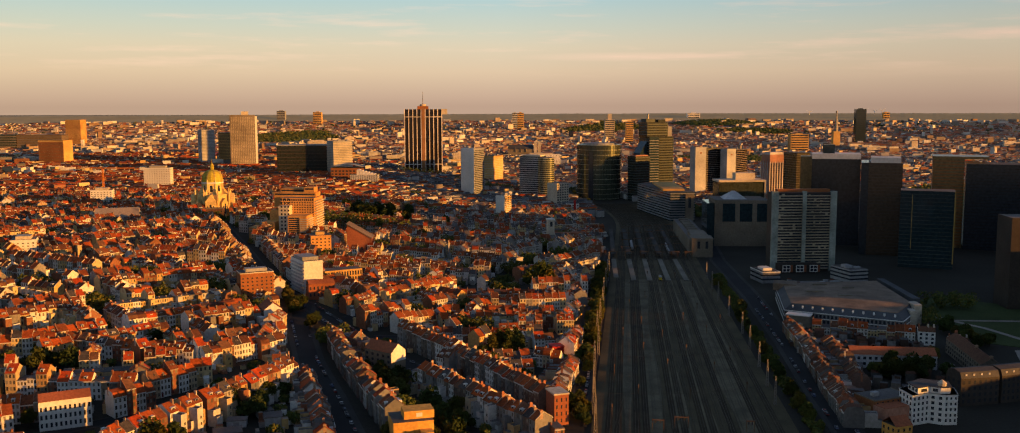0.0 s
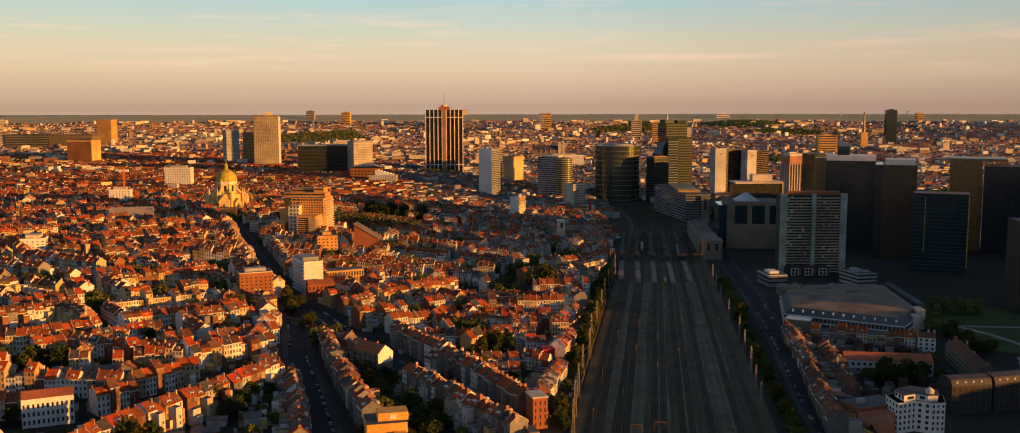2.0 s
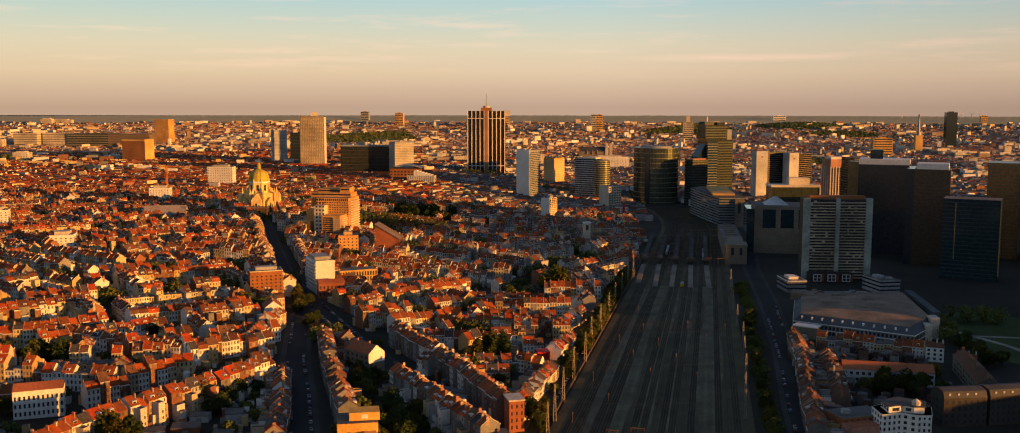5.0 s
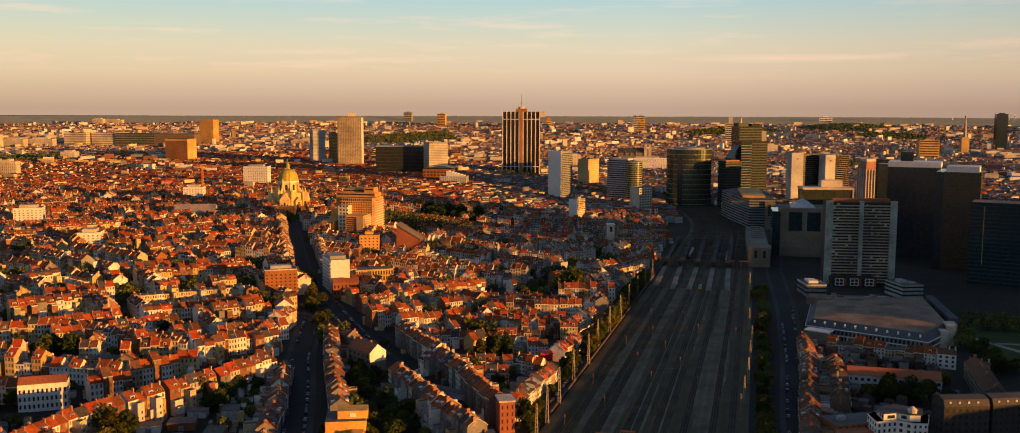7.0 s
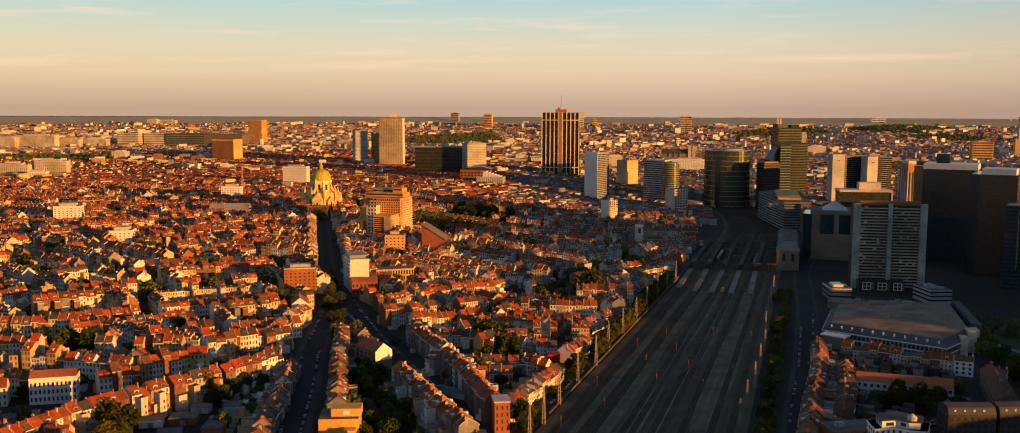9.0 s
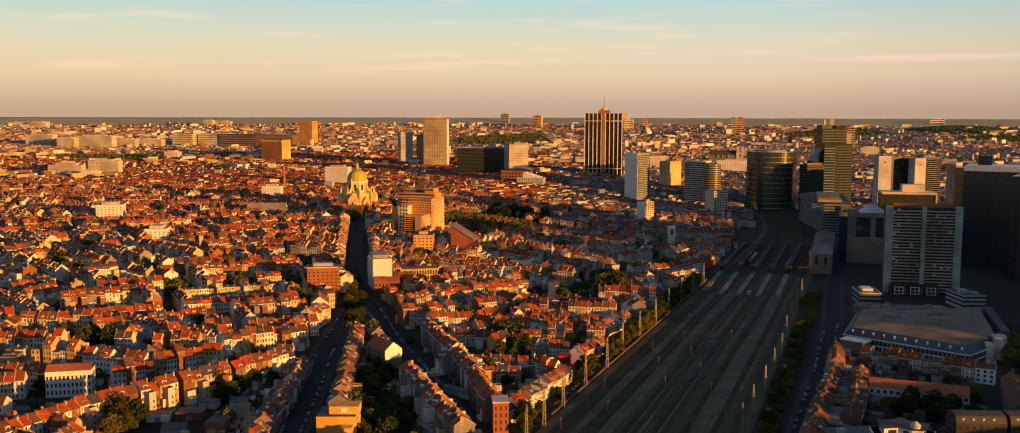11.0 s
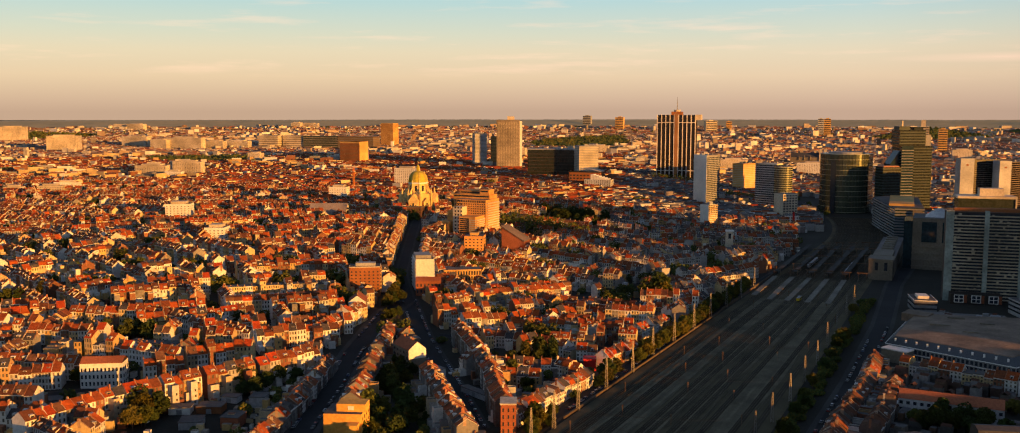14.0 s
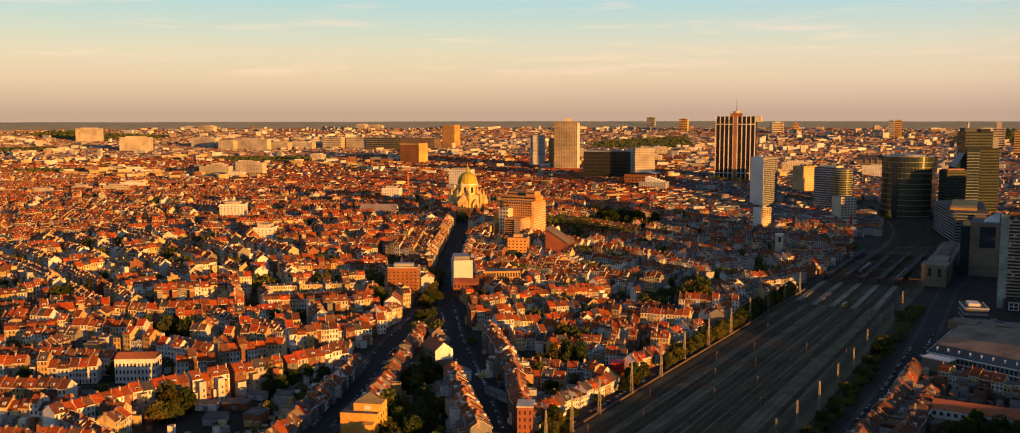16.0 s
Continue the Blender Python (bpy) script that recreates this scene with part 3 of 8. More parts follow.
        stack.ring([[(cx - q, cy - ln - q + .3, zz), (cx + q, cy - ln - q + .3, zz), (cx + q, cy + ln + q - .3, zz), (cx - q, cy + ln + q - .3, zz)]
                    for q, zz in ((.32, z), (.32, top), (.42, top), (.42, top + .25))])
        pots.ring([[(cx - q, cy - ln * .7, zz), (cx + q, cy - ln * .7, zz), (cx + q, cy + ln * .7, zz), (cx - q, cy + ln * .7, zz)] for q, zz in ((.2, top + .25), (.15, top + .6))])
        wall = Build()
        if style == "gable":
            k = rise / (d / 2)
            prof = [(0.4, z + 0.4 * k), (d / 2, z + rise), (d - 0.4, z + 0.4 * k)]
            for (ya, za), (yb, zb) in zip(prof, prof[1:]):
                n = len(wall.v)
                wall.v.extend([(-0.18, ya, za - .2), (0.18, ya, za - .2), (0.18, yb, zb - .2), (-0.18, yb, zb - .2),
                               (-0.18, ya, za + .24), (0.18, ya, za + .24), (0.18, yb, zb + .24), (-0.18, yb, zb + .24)])
                wall.f.extend(tuple(n + q for q in f) for f in ((4, 5, 6, 7), (0, 4, 7, 3), (1, 2, 6, 5), (0, 1, 5, 4)))
                wall.m.extend([0] * 4)
        self.wall = wall.mesh("party_wall", [M_CHIMNEY]) if style == "gable" else None
        self.shell = shell.mesh("house", [M_WALL])
        self.annex = annex.mesh("rear_annex", [M_WALL, M_FLAT])
        self.roof = roof.mesh("roof", [M_FLAT if style == "flat" else M_ROOF])
        self.win = win.mesh("glazing", [M_CURTAIN])
        self.trim = trim.mesh("cornice", [M_TRIM])
        self.stack = stack.mesh("chimney", [M_CHIMNEY])
        self.door = door.mesh("door", [M_DOOR])
        self.pots = pots.mesh("chimney_cap", [M_CLAYPOT])
        self.dormer = dormer.mesh("dormer", [M_TRIM]) if dormer.f else None
        self.pane = pane.mesh("dormer_window", [M_PANE]) if dormer.f else None
        self.rear = rear.mesh("rear_dormer", [M_TRIM]) if rear.f else None
        self.rear_pane = rear_pane.mesh("dormer_window", [M_PANE]) if rear.f else None
        # the whole as one mesh, for houses further off
        whole = Build()
        whole.add(shell)
        whole.weld()
        for src, slot in ((annex, 0), (roof, 1), (win, 2), (trim, 3), (dormer, 3), (pane, 2), (rear, 3), (rear_pane, 2), (stack, 4), (pots, 4), (wall, 4)):
            k = len(whole.m)
            whole.add(src)
            whole.m[k:] = [slot] * (len(whole.m) - k)
        if self.roof.materials[0] is M_FLAT:
            whole.m = [5 if q == 1 else q for q in whole.m]
        self.whole = (np.array(whole.v), whole.f, whole.m)
        kind = {"gable": "pitched tile roof", "mansard": "mansard roof", "flat": "flat roof"}[style]
        self.label = f"{('three', 'four')[floors - 3]}-storey stuccoed terraced house with {kind} and chimney"


KINDS = [HouseKind(random.Random(40 + i), i) for i in range(30)]
LOW = [HouseKind(random.Random(140 + i), i, True) for i in range(30) if i % 5 != 2]
TALL = [k for i, k in enumerate(KINDS) if i % 5 == 2]
taken = {}
row_spots = []
rest_v, rest_f, rest_m, rest_count = [], [], [], [0]


def occupy(x, y, r):
    taken.setdefault((int(x // 30), int(y // 30)), []).append((x, y, r))


def close_row():
    """Take the ground of a finished row."""
    for x, y in row_spots:
        occupy(x, y, 5.0)
    row_spots.clear()


def free(x, y, r):
    cx, cy = int(x // 30), int(y // 30)
    for i in (-1, 0, 1):
        for j in (-1, 0, 1):
            for (a, c, q) in taken.get((cx + i, cy + j), ()):
                if (a - x) ** 2 + (c - y) ** 2 < (q + r) ** 2:
                    return False
    return True


def street_gap(x, y):
    best = 999.0
    for line, half in STREETS:
        for a, c in zip(line, line[1:]):
            dx, dy = c[0] - a[0], c[1] - a[1]
            t = min(1, max(0, ((x - a[0]) * dx + (y - a[1]) * dy) / (dx * dx + dy * dy)))
            best = min(best, math.hypot(x - a[0] - t * dx, y - a[1] - t * dy) - half)
    return best


SHELLS = {}


def shell_of(k, paint):
    """The shell of a kind of house with other walls."""
    if not paint:
        return k.shell
    if (k, paint) not in SHELLS:
        me = SHELLS[(k, paint)] = k.shell.copy()
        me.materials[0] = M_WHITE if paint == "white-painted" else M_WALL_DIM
    return SHELLS[(k, paint)]


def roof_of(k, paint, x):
    """The roof of a kind of house: darker brown tiles in the quarter beyond the railway."""
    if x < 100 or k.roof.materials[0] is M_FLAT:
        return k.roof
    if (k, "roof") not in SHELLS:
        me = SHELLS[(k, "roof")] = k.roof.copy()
        me.materials[0] = M_ROOF_DARK
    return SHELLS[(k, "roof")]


def put_house(k, x, y, ux, uy, near, paint=""):
    """A house of kind k with its left front corner at x, y, its front running along (ux, uy)."""
    ang = math.degrees(math.atan2(uy, ux))
    cx, cy = x + ux * k.w / 2 - uy * k.d / 2, y + uy * k.w / 2 + ux * k.d / 2
    m = pose(x, y, ground_z(cx, cy) + rng.choice((-1.3, -.4, -.1, 0, 0, .2, .9)), 0, 0, ang)
    if near and math.hypot(x - 60, y) < 690:
        h = thing("house", shell_of(k, paint), m, k.label.replace("stuccoed", paint) if paint else k.label, "house", "terraced houses")
        part("roof", roof_of(k, paint, x), h)
        part("glazing", k.win, h, kind="stuff")
        part("cornice", k.trim, h)
        stack = part("chimney", k.stack, h)
        part("chimney_cap", k.pots, stack, "clay chimney cap")
        part("door", k.door, h)
        if k.dormer:
            part("dormer_window", k.pane, part("dormer", k.dormer, h, "pale boxed dormer"))
        if k.rear:
            part("dormer_window", k.rear_pane, part("rear_dormer", k.rear, h, "pale boxed dormer"))
        part("rear_annex", k.annex, h)
        if k.wall:
            part("party_wall", k.wall, h)
    else:
        v, f, mm = k.whole
        n = rest_count[0]
        r = np.array(m.to_3x3())
        rest_v.append(v @ r.T + np.array(m.translation))
        rest_f.extend(tuple(n + i for i in q) for q in f)
        if y > 860 and x > -60 - 0.25 * (y - 860) and rng.random() < 0.75:
            slate, pale = rng.random() < 0.55, rng.random() < 0.6
            mm = [6 if q == 1 and slate else 7 if q == 0 and pale else q for q in mm]
        rest_m.extend(mm)
        rest_count[0] += len(v)
    row_spots.append((cx, cy))


def house_row(pts, front, near=True, check=False, white=0.0, other="", kinds=KINDS):
    """Houses side by side along a line of ridges; front +1: they face to the right of its direction, -1: to the left."""
    line = pts if front > 0 else pts[::-1]
    for a, c in zip(line, line[1:]):
        length = math.dist(a, c)
        if length < 5:
            continue
        ux, uy = (c[0] - a[0]) / length, (c[1] - a[1]) / length
        s = 0.0
        base = rng.randrange(len(kinds))
        while s < length - 4:
            k = kinds[(base + rng.choice((0, 10, 20, 0, 10, 20, 1, 3, 7, 13, 4))) % len(kinds)]
            x, y = a[0] + ux * s + uy * k.d / 2, a[1] + uy * s - ux * k.d / 2
            s += k.w + 0.02
            mx, my = a[0] + ux * (s - k.w / 2), a[1] + uy * (s - k.w / 2)
            if check and (not free(mx, my, 6.5) or street_gap(mx, my) < 5):
                continue
            put_house(k, x, y, ux, uy, near, "white-painted" if rng.random() < white else other)
    close_row()


RESERVED = [(-425, 1240, 27), (-300, 1120, 62), (-228, 765, 16), (-197, 815, 16), (-228, 985, 18), (-207, 1020, 24), (-510, 1150, 28), (-500, 885, 18),
            (-660, 1030, 16), (-220, 1316, 55), (-57, 1455, 14), (-120, 1735, 40), (-2, 890, 22), (-20, 645, 14), (-97, 600, 12), (-200, 705, 13), (-192, 1028, 20), (-175, 850, 18), (12, 645, 8), (-252, 485, 12), (-80, 460, 14), (14, 1190, 12), (-52, 500, 24), (-88, 558, 14), (-28, 640, 12), (-160, 455, 24), (-165, 522, 18), (-50, 1505, 8), (-449, 588, 11), (-295, 563, 14), (-436, 655, 7), (-255, 625, 7), (-265, 479, 6), (-280, 1224, 16), (-255, 1206, 20), (-229, 1210, 20), (-206, 1192, 20), (-182, 1195, 18), (-230, 1150, 18), (-203, 1148, 18), (-181, 1448, 12), (-108, 1126, 9)]
for x, y, r in RESERVED:
    occupy(x, y, r * 0.7)
    for a in range(6):
        occupy(x + r * 0.75 * math.cos(a), y + r * 0.75 * math.sin(a), r * 0.25)


def garden_spots():
    """Larger gardens inside the blocks, kept free of houses for their trees."""
    r = random.Random(12)
    spots = [(-222, 553, 12), (-335, 705, 11), (-405, 1170, 16), (-560, 1130, 12), (-520, 1010, 10), (-455, 1420, 16), (-757, 856, 12), (-608, 805, 12), (-621, 917, 12), (-735, 1010, 12), (-784, 1187, 14), (-1058, 1048, 16), (-1112, 1316, 18), (-1188, 1406, 18), (-1418, 1509, 18), (-591, 1316, 14), (-533, 1729, 18), (-207, 1622, 12), (-1130, 1330, 14), (-1210, 1420, 14)]
    while len(spots) < 140:
        y = r.uniform(640, 1450)
        x = r.uniform(-0.62 * y - 420, rail_left(min(y, 1300)) - 40)
        if min(math.dist((x, y), s[:2]) for s in spots) > 45 and free(x, y, 10):
            spots.append((x, y, r.uniform(7, 14)))
    for x, y, q in spots:
        occupy(x, y, q)
    return spots


NEAR_ROWS = [
    ([(6, 518), (20.5, 611)], 1), ([(18, 652), (29, 700)], 1), ([(15, 728), (30, 782)], 1), ([(24, 815), (40, 890)], 1),
    ([(6, 513), (-10, 538), (-28, 573), (-48, 605), (-72, 640), (-96, 670)], -1),
    ([(2, 471), (-33, 517), (-69, 567)], 1), ([(-112, 629), (-136, 656)], 1),
    ([(-76, 488), (-92, 526), (-119, 590), (-141, 648)], -1),
    ([(-88, 400), (-118, 500), (-145, 575)], 1),
    ([(-355, 578), (-299, 600), (-218, 590), (-186, 622), (-191, 695)], 1),
    ([(-213, 390), (-208, 420), (-203, 442), (-192, 468), (-182, 490), (-168, 522), (-150, 566)], -1),
    ([(-345, 425), (-300, 455), (-268, 476)], 1), ([(-232, 500), (-214, 520)], 1), ([(-300, 525), (-225, 530), (-205, 555)], 1),
    ([(-210, 400), (-160, 385)], 1), ([(-420, 520), (-357, 540)], 1), ([(-350, 460), (-306, 482)], -1),
    ([(-88, 676), (-45, 682), (-5, 668), (10, 672)], 1),
    ([(-80, 722), (-50, 738), (8, 742)], -1), ([(-75, 752), (10, 762)], 1),
    ([(-148, 753), (-126, 800), (-82, 862)], -1),
    ([(-70, 822), (20, 830)], 1), ([(-60, 795), (10, 800)], -1),
    ([(-216, 782), (-226, 800)], 1), ([(-262, 858), (-300, 938), (-338, 1020), (-359, 1066), (-392, 1136)], 1),
    ([(-206, 832), (-231, 874), (-262, 940), (-286, 992)], -1),
    ([(-42, 612), (-3, 624), (17, 618)], 1), ([(-38, 588), (-2, 596)], 1), ([(188, 722), (184, 656), (174, 574), (166, 500)], 1), ([(204, 717), (268, 694)], 1), ([(200, 668), (196, 610), (189, 560)], -1),
]
for i, (pts, front) in enumerate(NEAR_ROWS):
    # Rows standing in shade get the dimmed wall palette.
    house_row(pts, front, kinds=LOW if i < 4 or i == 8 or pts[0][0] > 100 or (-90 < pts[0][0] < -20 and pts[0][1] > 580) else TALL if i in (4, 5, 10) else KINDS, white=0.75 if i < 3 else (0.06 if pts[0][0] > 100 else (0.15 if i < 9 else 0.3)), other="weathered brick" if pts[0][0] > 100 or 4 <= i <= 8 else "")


GARDENS = garden_spots()


def left_of_rail(x, y):
    return x < rail_left(min(y, 1300)) - 14 - max(0, (y - 1250)) * 0.1


def district(x, y):
    """The turn of the street grid, in degrees, changing from quarter to quarter."""
    cell = (int((x + 4000) // 330), int(y // 290))
    r = random.Random(cell[0] * 91 + cell[1] * 17)
    return 8 + r.choice((-28, -14, 0, 12, 26, 40))


def in_view(x, y, margin=60):
    return 300 - 1.42 * (y - 40) - margin < x < 0.55 * y + 260 + margin and y > 335


def fill_houses(y0, y1, near_limit):
    """Closed blocks of houses round gardens over the rest of the quarter."""
    step_x, step_y = 330, 290
    for cx in range(-3, 10):
        for cy in range(0, 7):
            ox, oy = -4000 + step_x * (cx + 4) + 165, cy * step_y + 145
            if not (y0 - 250 < oy < y1 + 250):
                continue
            ang = radians(district(ox, oy))
            ca, sa = math.cos(ang), math.sin(ang)
            bw, bd, st = 100, 56, 13
            for i in range(-3, 4):
                for j in range(-5, 6):
                    lx, ly = i * (bw + st) + (j % 2) * 30, j * (bd + st)
                    for (u0, v0, u1, v1) in ((0, 6, bw, 6), (bw, bd - 6, 0, bd - 6), (bw - 6, 14, bw - 6, bd - 14), (6, bd - 14, 6, 14)):
                        pa = (ox + ca * (lx + u0) - sa * (ly + v0), oy + sa * (lx + u0) + ca * (ly + v0))
                        pb = (ox + ca * (lx + u1) - sa * (ly + v1), oy + sa * (lx + u1) + ca * (ly + v1))
                        fill_row(pa, pb, y0, y1, near_limit, (ox, oy))


NO_FILL = [[(2, 471), (-69, 567), (-136, 655), (-143, 650), (-128, 596), (-98, 526), (-69, 458), (-30, 420)],
           [(14, 495), (26, 612), (22, 660), (-96, 672), (-68, 633), (-14, 541)],
           [(-208, 440), (-184, 500), (-166, 556), (-145, 575), (-118, 500), (-88, 400), (-150, 380)],
           [(-285, 478), (-238, 508), (-200, 560), (-166, 556), (-184, 500), (-212, 440), (-240, 425)]]


def inside(x, y, poly):
    hit = False
    for (ax, ay), (bx, by) in zip(poly, poly[1:] + poly[:1]):
        if (ay > y) != (by > y) and x < ax + (y - ay) / (by - ay) * (bx - ax):
            hit = not hit
    return hit


def fill_row(pa, pb, y0, y1, near_limit, cell):
    length = math.dist(pa, pb)
    ux, uy = (pb[0] - pa[0]) / length, (pb[1] - pa[1]) / length
    s, base = 0.0, rng.randrange(len(KINDS))
    while s < length - 3:
        k = KINDS[(base + rng.choice((0, 10, 20, 0, 10, 20, 0, 10, 20, 3, 12))) % len(KINDS)]
        x, y = pa[0] + ux * (s + k.w / 2), pa[1] + uy * (s + k.w / 2)
        s += k.w + 0.02
        if abs(x - cell[0]) > 165 or abs(y - cell[1]) > 145 or not y0 < y < y1 or not left_of_rail(x, y) or not in_view(x, y):
            continue
        if y < 700 and any(inside(x, y, p) for p in NO_FILL):
            continue
        if not free(x, y, 1.4) or street_gap(x, y) < 6.5 or rng.random() < 0.03:
            continue
        put_house(k, x - ux * k.w / 2 + uy * k.d / 2, y - uy * k.w / 2 - ux * k.d / 2, ux, uy, math.hypot(x - 60, y) < near_limit)
    close_row()


fill_houses(340, 1500, 0)


def rest_of_houses():
    me = bpy.data.meshes.new("terraced_houses")
    me.from_pydata(np.concatenate(rest_v).tolist(), [], rest_f)
    for mt in (M_WALL_ISL, M_ROOF_ISL, M_CURTAIN, M_TRIM, M_CHIMNEY_ISL, M_FLAT, M_SLATE_ISL, M_PALE_ISL):
        me.materials.append(mt)
    me.polygons.foreach_set("material_index", rest_m)
    me.update()
    thing("terraced_houses", me, None, "rows of red-roofed terraced houses with chimneys", "houses", kind="stuff")


rest_of_houses()

# ---- the distant city ----
def far_block(b, x, y, w, d, z, ang, pitched, cool=False):
    m = pose(x, y, ground_z(x, y), 0, 0, ang)
    s = Build()
    s.box(-w / 2, -d / 2, -9, w / 2, d / 2, z, 0, top=2)
    s.f.pop(), s.m.pop()
    s.face([(-w / 2, -d / 2, z), (w / 2, -d / 2, z), (w / 2, d / 2, z), (-w / 2, d / 2, z)], 2)
    if cool:
        s.m = [3 if q == 0 else q for q in s.m]
    b.add(s, m)
    if pitched:
        s = Build()
        n = d * 0.32
        s.v = [(-w / 2 - .3, -d / 2 - .3, z), (w / 2 + .3, -d / 2 - .3, z), (w / 2 + .3, d / 2 + .3, z), (-w / 2 - .3, d / 2 + .3, z), (-w / 2, 0, z + n), (w / 2, 0, z + n)]
        s.f = [(0, 1, 5, 4), (2, 3, 4, 5), (1, 2, 5), (3, 0, 4)]
        s.m = [4, 4, 3, 3] if cool else [1, 1, 0, 0]
        b.add(s, m)


def far_city():
    r = random.Random(3)
    groves = []
    for band, (r0, r1, cell, sc) in enumerate(((1480, 2050, 11.5, 1.0), (2050, 2900, 12, 1.4), (2900, 3900, 14.5, 2.0), (3900, 4490, 17.5, 2.4))):
        b = Build()
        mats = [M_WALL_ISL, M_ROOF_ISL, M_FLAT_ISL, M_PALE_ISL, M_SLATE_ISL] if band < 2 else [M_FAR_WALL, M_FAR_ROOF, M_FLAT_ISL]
        n = int((r1 + 200) / cell)
        for i in range(-n, n):
            for j in range(0, n + 8):
                x, y = i * cell + r.uniform(-.3, .3) * cell, j * cell + r.uniform(-.3, .3) * cell
                q = math.hypot(x - 90, y)
                if not r0 < q < r1 or not in_view(x, y, 100) or r.random() < 0.08 or y < 1480:
                    continue
                if band == 0 and (not free(x, y, 4) or (rail_lane(-0.3, y) < x < rail_lane(1.3, y))):
                    continue
                ang = district(x, y) + r.choice((0, 0, 90))
                wood = noise.noise(Vector((x * 0.0016, y * 0.0016, 3.0)))
                town = noise.noise(Vector((x * 0.0035, y * 0.0035, 8.0)))
                if wood > (0.22, 0.27, 0.37, 0.4)[band] or r.random() < 0.06:
                    if cell > 16 or wood > 0.22:
                        groves.append((x, y, cell))
                    continue
                tall = r.random()
                z = r.uniform(4, 8) + (3, 1.5, 0, 0)[band] if tall < 0.975 else r.uniform(10, 17)
                if band >= 2 and tall > 0.994:
                    z = r.uniform(16, 28)
                wide = cell * r.uniform(0.75, 1.7)
                if band and town > 0.2 and tall > 0.85:
                    z, wide, tall = r.uniform(11, 19), cell * r.uniform(1.4, 2.8), 1.0
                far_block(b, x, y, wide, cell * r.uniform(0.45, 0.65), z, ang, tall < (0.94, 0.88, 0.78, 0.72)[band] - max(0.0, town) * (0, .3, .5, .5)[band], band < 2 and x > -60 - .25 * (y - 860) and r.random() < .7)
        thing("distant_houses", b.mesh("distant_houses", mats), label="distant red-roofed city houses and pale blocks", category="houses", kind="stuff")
    far_groves(groves)


def far_groves(groves):
    """Parks and tree-filled yards in the distant city."""
    r = random.Random(9)
    b = Build()
    for x, y, cell in groves:
        for k in range(2):
            px, py, s = x + r.uniform(-.5, .5) * cell, y + r.uniform(-.5, .5) * cell, r.uniform(3.5, 7)
            z = ground_z(px, py)
            n = [(px + s * r.uniform(.7, 1.1) * math.cos(t), py + s * r.uniform(.7, 1.1) * math.sin(t)) for t in (0, 1.05, 2.1, 3.14, 4.19, 5.24)]
            b.ring([[(qx, qy, z + s * .3) for qx, qy in n], [(px + (qx - px) * .9, py + (qy - py) * .9, z + s * r.uniform(1.0, 1.3)) for qx, qy in n], [(px + (qx - px) * .3, py + (qy - py) * .3, z + s * 1.7) for qx, qy in n]])
    thing("distant_trees", b.mesh("distant_trees", [M_LEAF_ISL]), label="clumps of green trees between distant houses", category="trees", kind="stuff")


def far_ridge():
    """The hazy ridge that closes the view."""
    b = Build()
    n = 900
    r = random.Random(31)
    prev = None
    for i in range(n + 1):
        a = -1.35 + 2.5 * i / n
        side = smooth_step((a - .15) / .3)
        crest = 131.5 + 2.2 * noise.noise(Vector((i * .012, 0, 7))) + 1.0 * noise.noise(Vector((i * .06, 4, 7))) + 2.0 * side + r.uniform(-.5, .5)
        near = 4470 + 30 * side + 50 * noise.noise(Vector((i * .03, 2, 9)))
        row = [(90 + q * math.sin(a), q * math.cos(a), z) for q, z in ((near, 84), (near + 30, 99), (4590, 112), (4680, crest - 5), (4760, crest), (5100, 90))]
        if prev:
            for j in range(5):
                b.face([prev[j], row[j], row[j + 1], prev[j + 1]])
        prev = row
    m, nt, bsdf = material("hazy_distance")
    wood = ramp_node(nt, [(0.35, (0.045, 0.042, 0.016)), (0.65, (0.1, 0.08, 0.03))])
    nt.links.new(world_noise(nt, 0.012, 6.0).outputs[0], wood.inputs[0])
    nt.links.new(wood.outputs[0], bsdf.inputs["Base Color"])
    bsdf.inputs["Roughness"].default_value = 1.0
    # Faint emission imitates haze over the ridge, which gives no light itself.
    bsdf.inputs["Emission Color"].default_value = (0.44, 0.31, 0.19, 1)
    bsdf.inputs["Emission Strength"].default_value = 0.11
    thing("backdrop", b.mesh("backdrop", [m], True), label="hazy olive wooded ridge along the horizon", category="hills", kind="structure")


def wooded_hill():
    r = random.Random(15)
    b = Build()
    for i in range(900):
        a, q = r.uniform(0, math.tau), math.sqrt(r.random())
        x, y = 765 + 190 * q * math.cos(a), 4280 + 130 * q * math.sin(a)
        z, s = ground_z(x, y) + 16 * (1 - q * q), r.uniform(6, 11)
        ring = [(x + s * r.uniform(.7, 1.2) * math.cos(t), y + s * math.sin(t)) for t in (0, 1.05, 2.1, 3.14, 4.19, 5.24)]
        b.ring([[(px, py, z - 14) for px, py in ring], [(x + (px - x) * .8, y + (py - y) * .8, z + s * .6) for px, py in ring], [(x + (px - x) * .25, y + (py - y) * .25, z + s) for px, py in ring]])
    thing("wooded_hill", b.mesh("wooded_hill", [M_LEAF_ISL]), label="low hill covered in dark green trees", category="woods", kind="stuff")


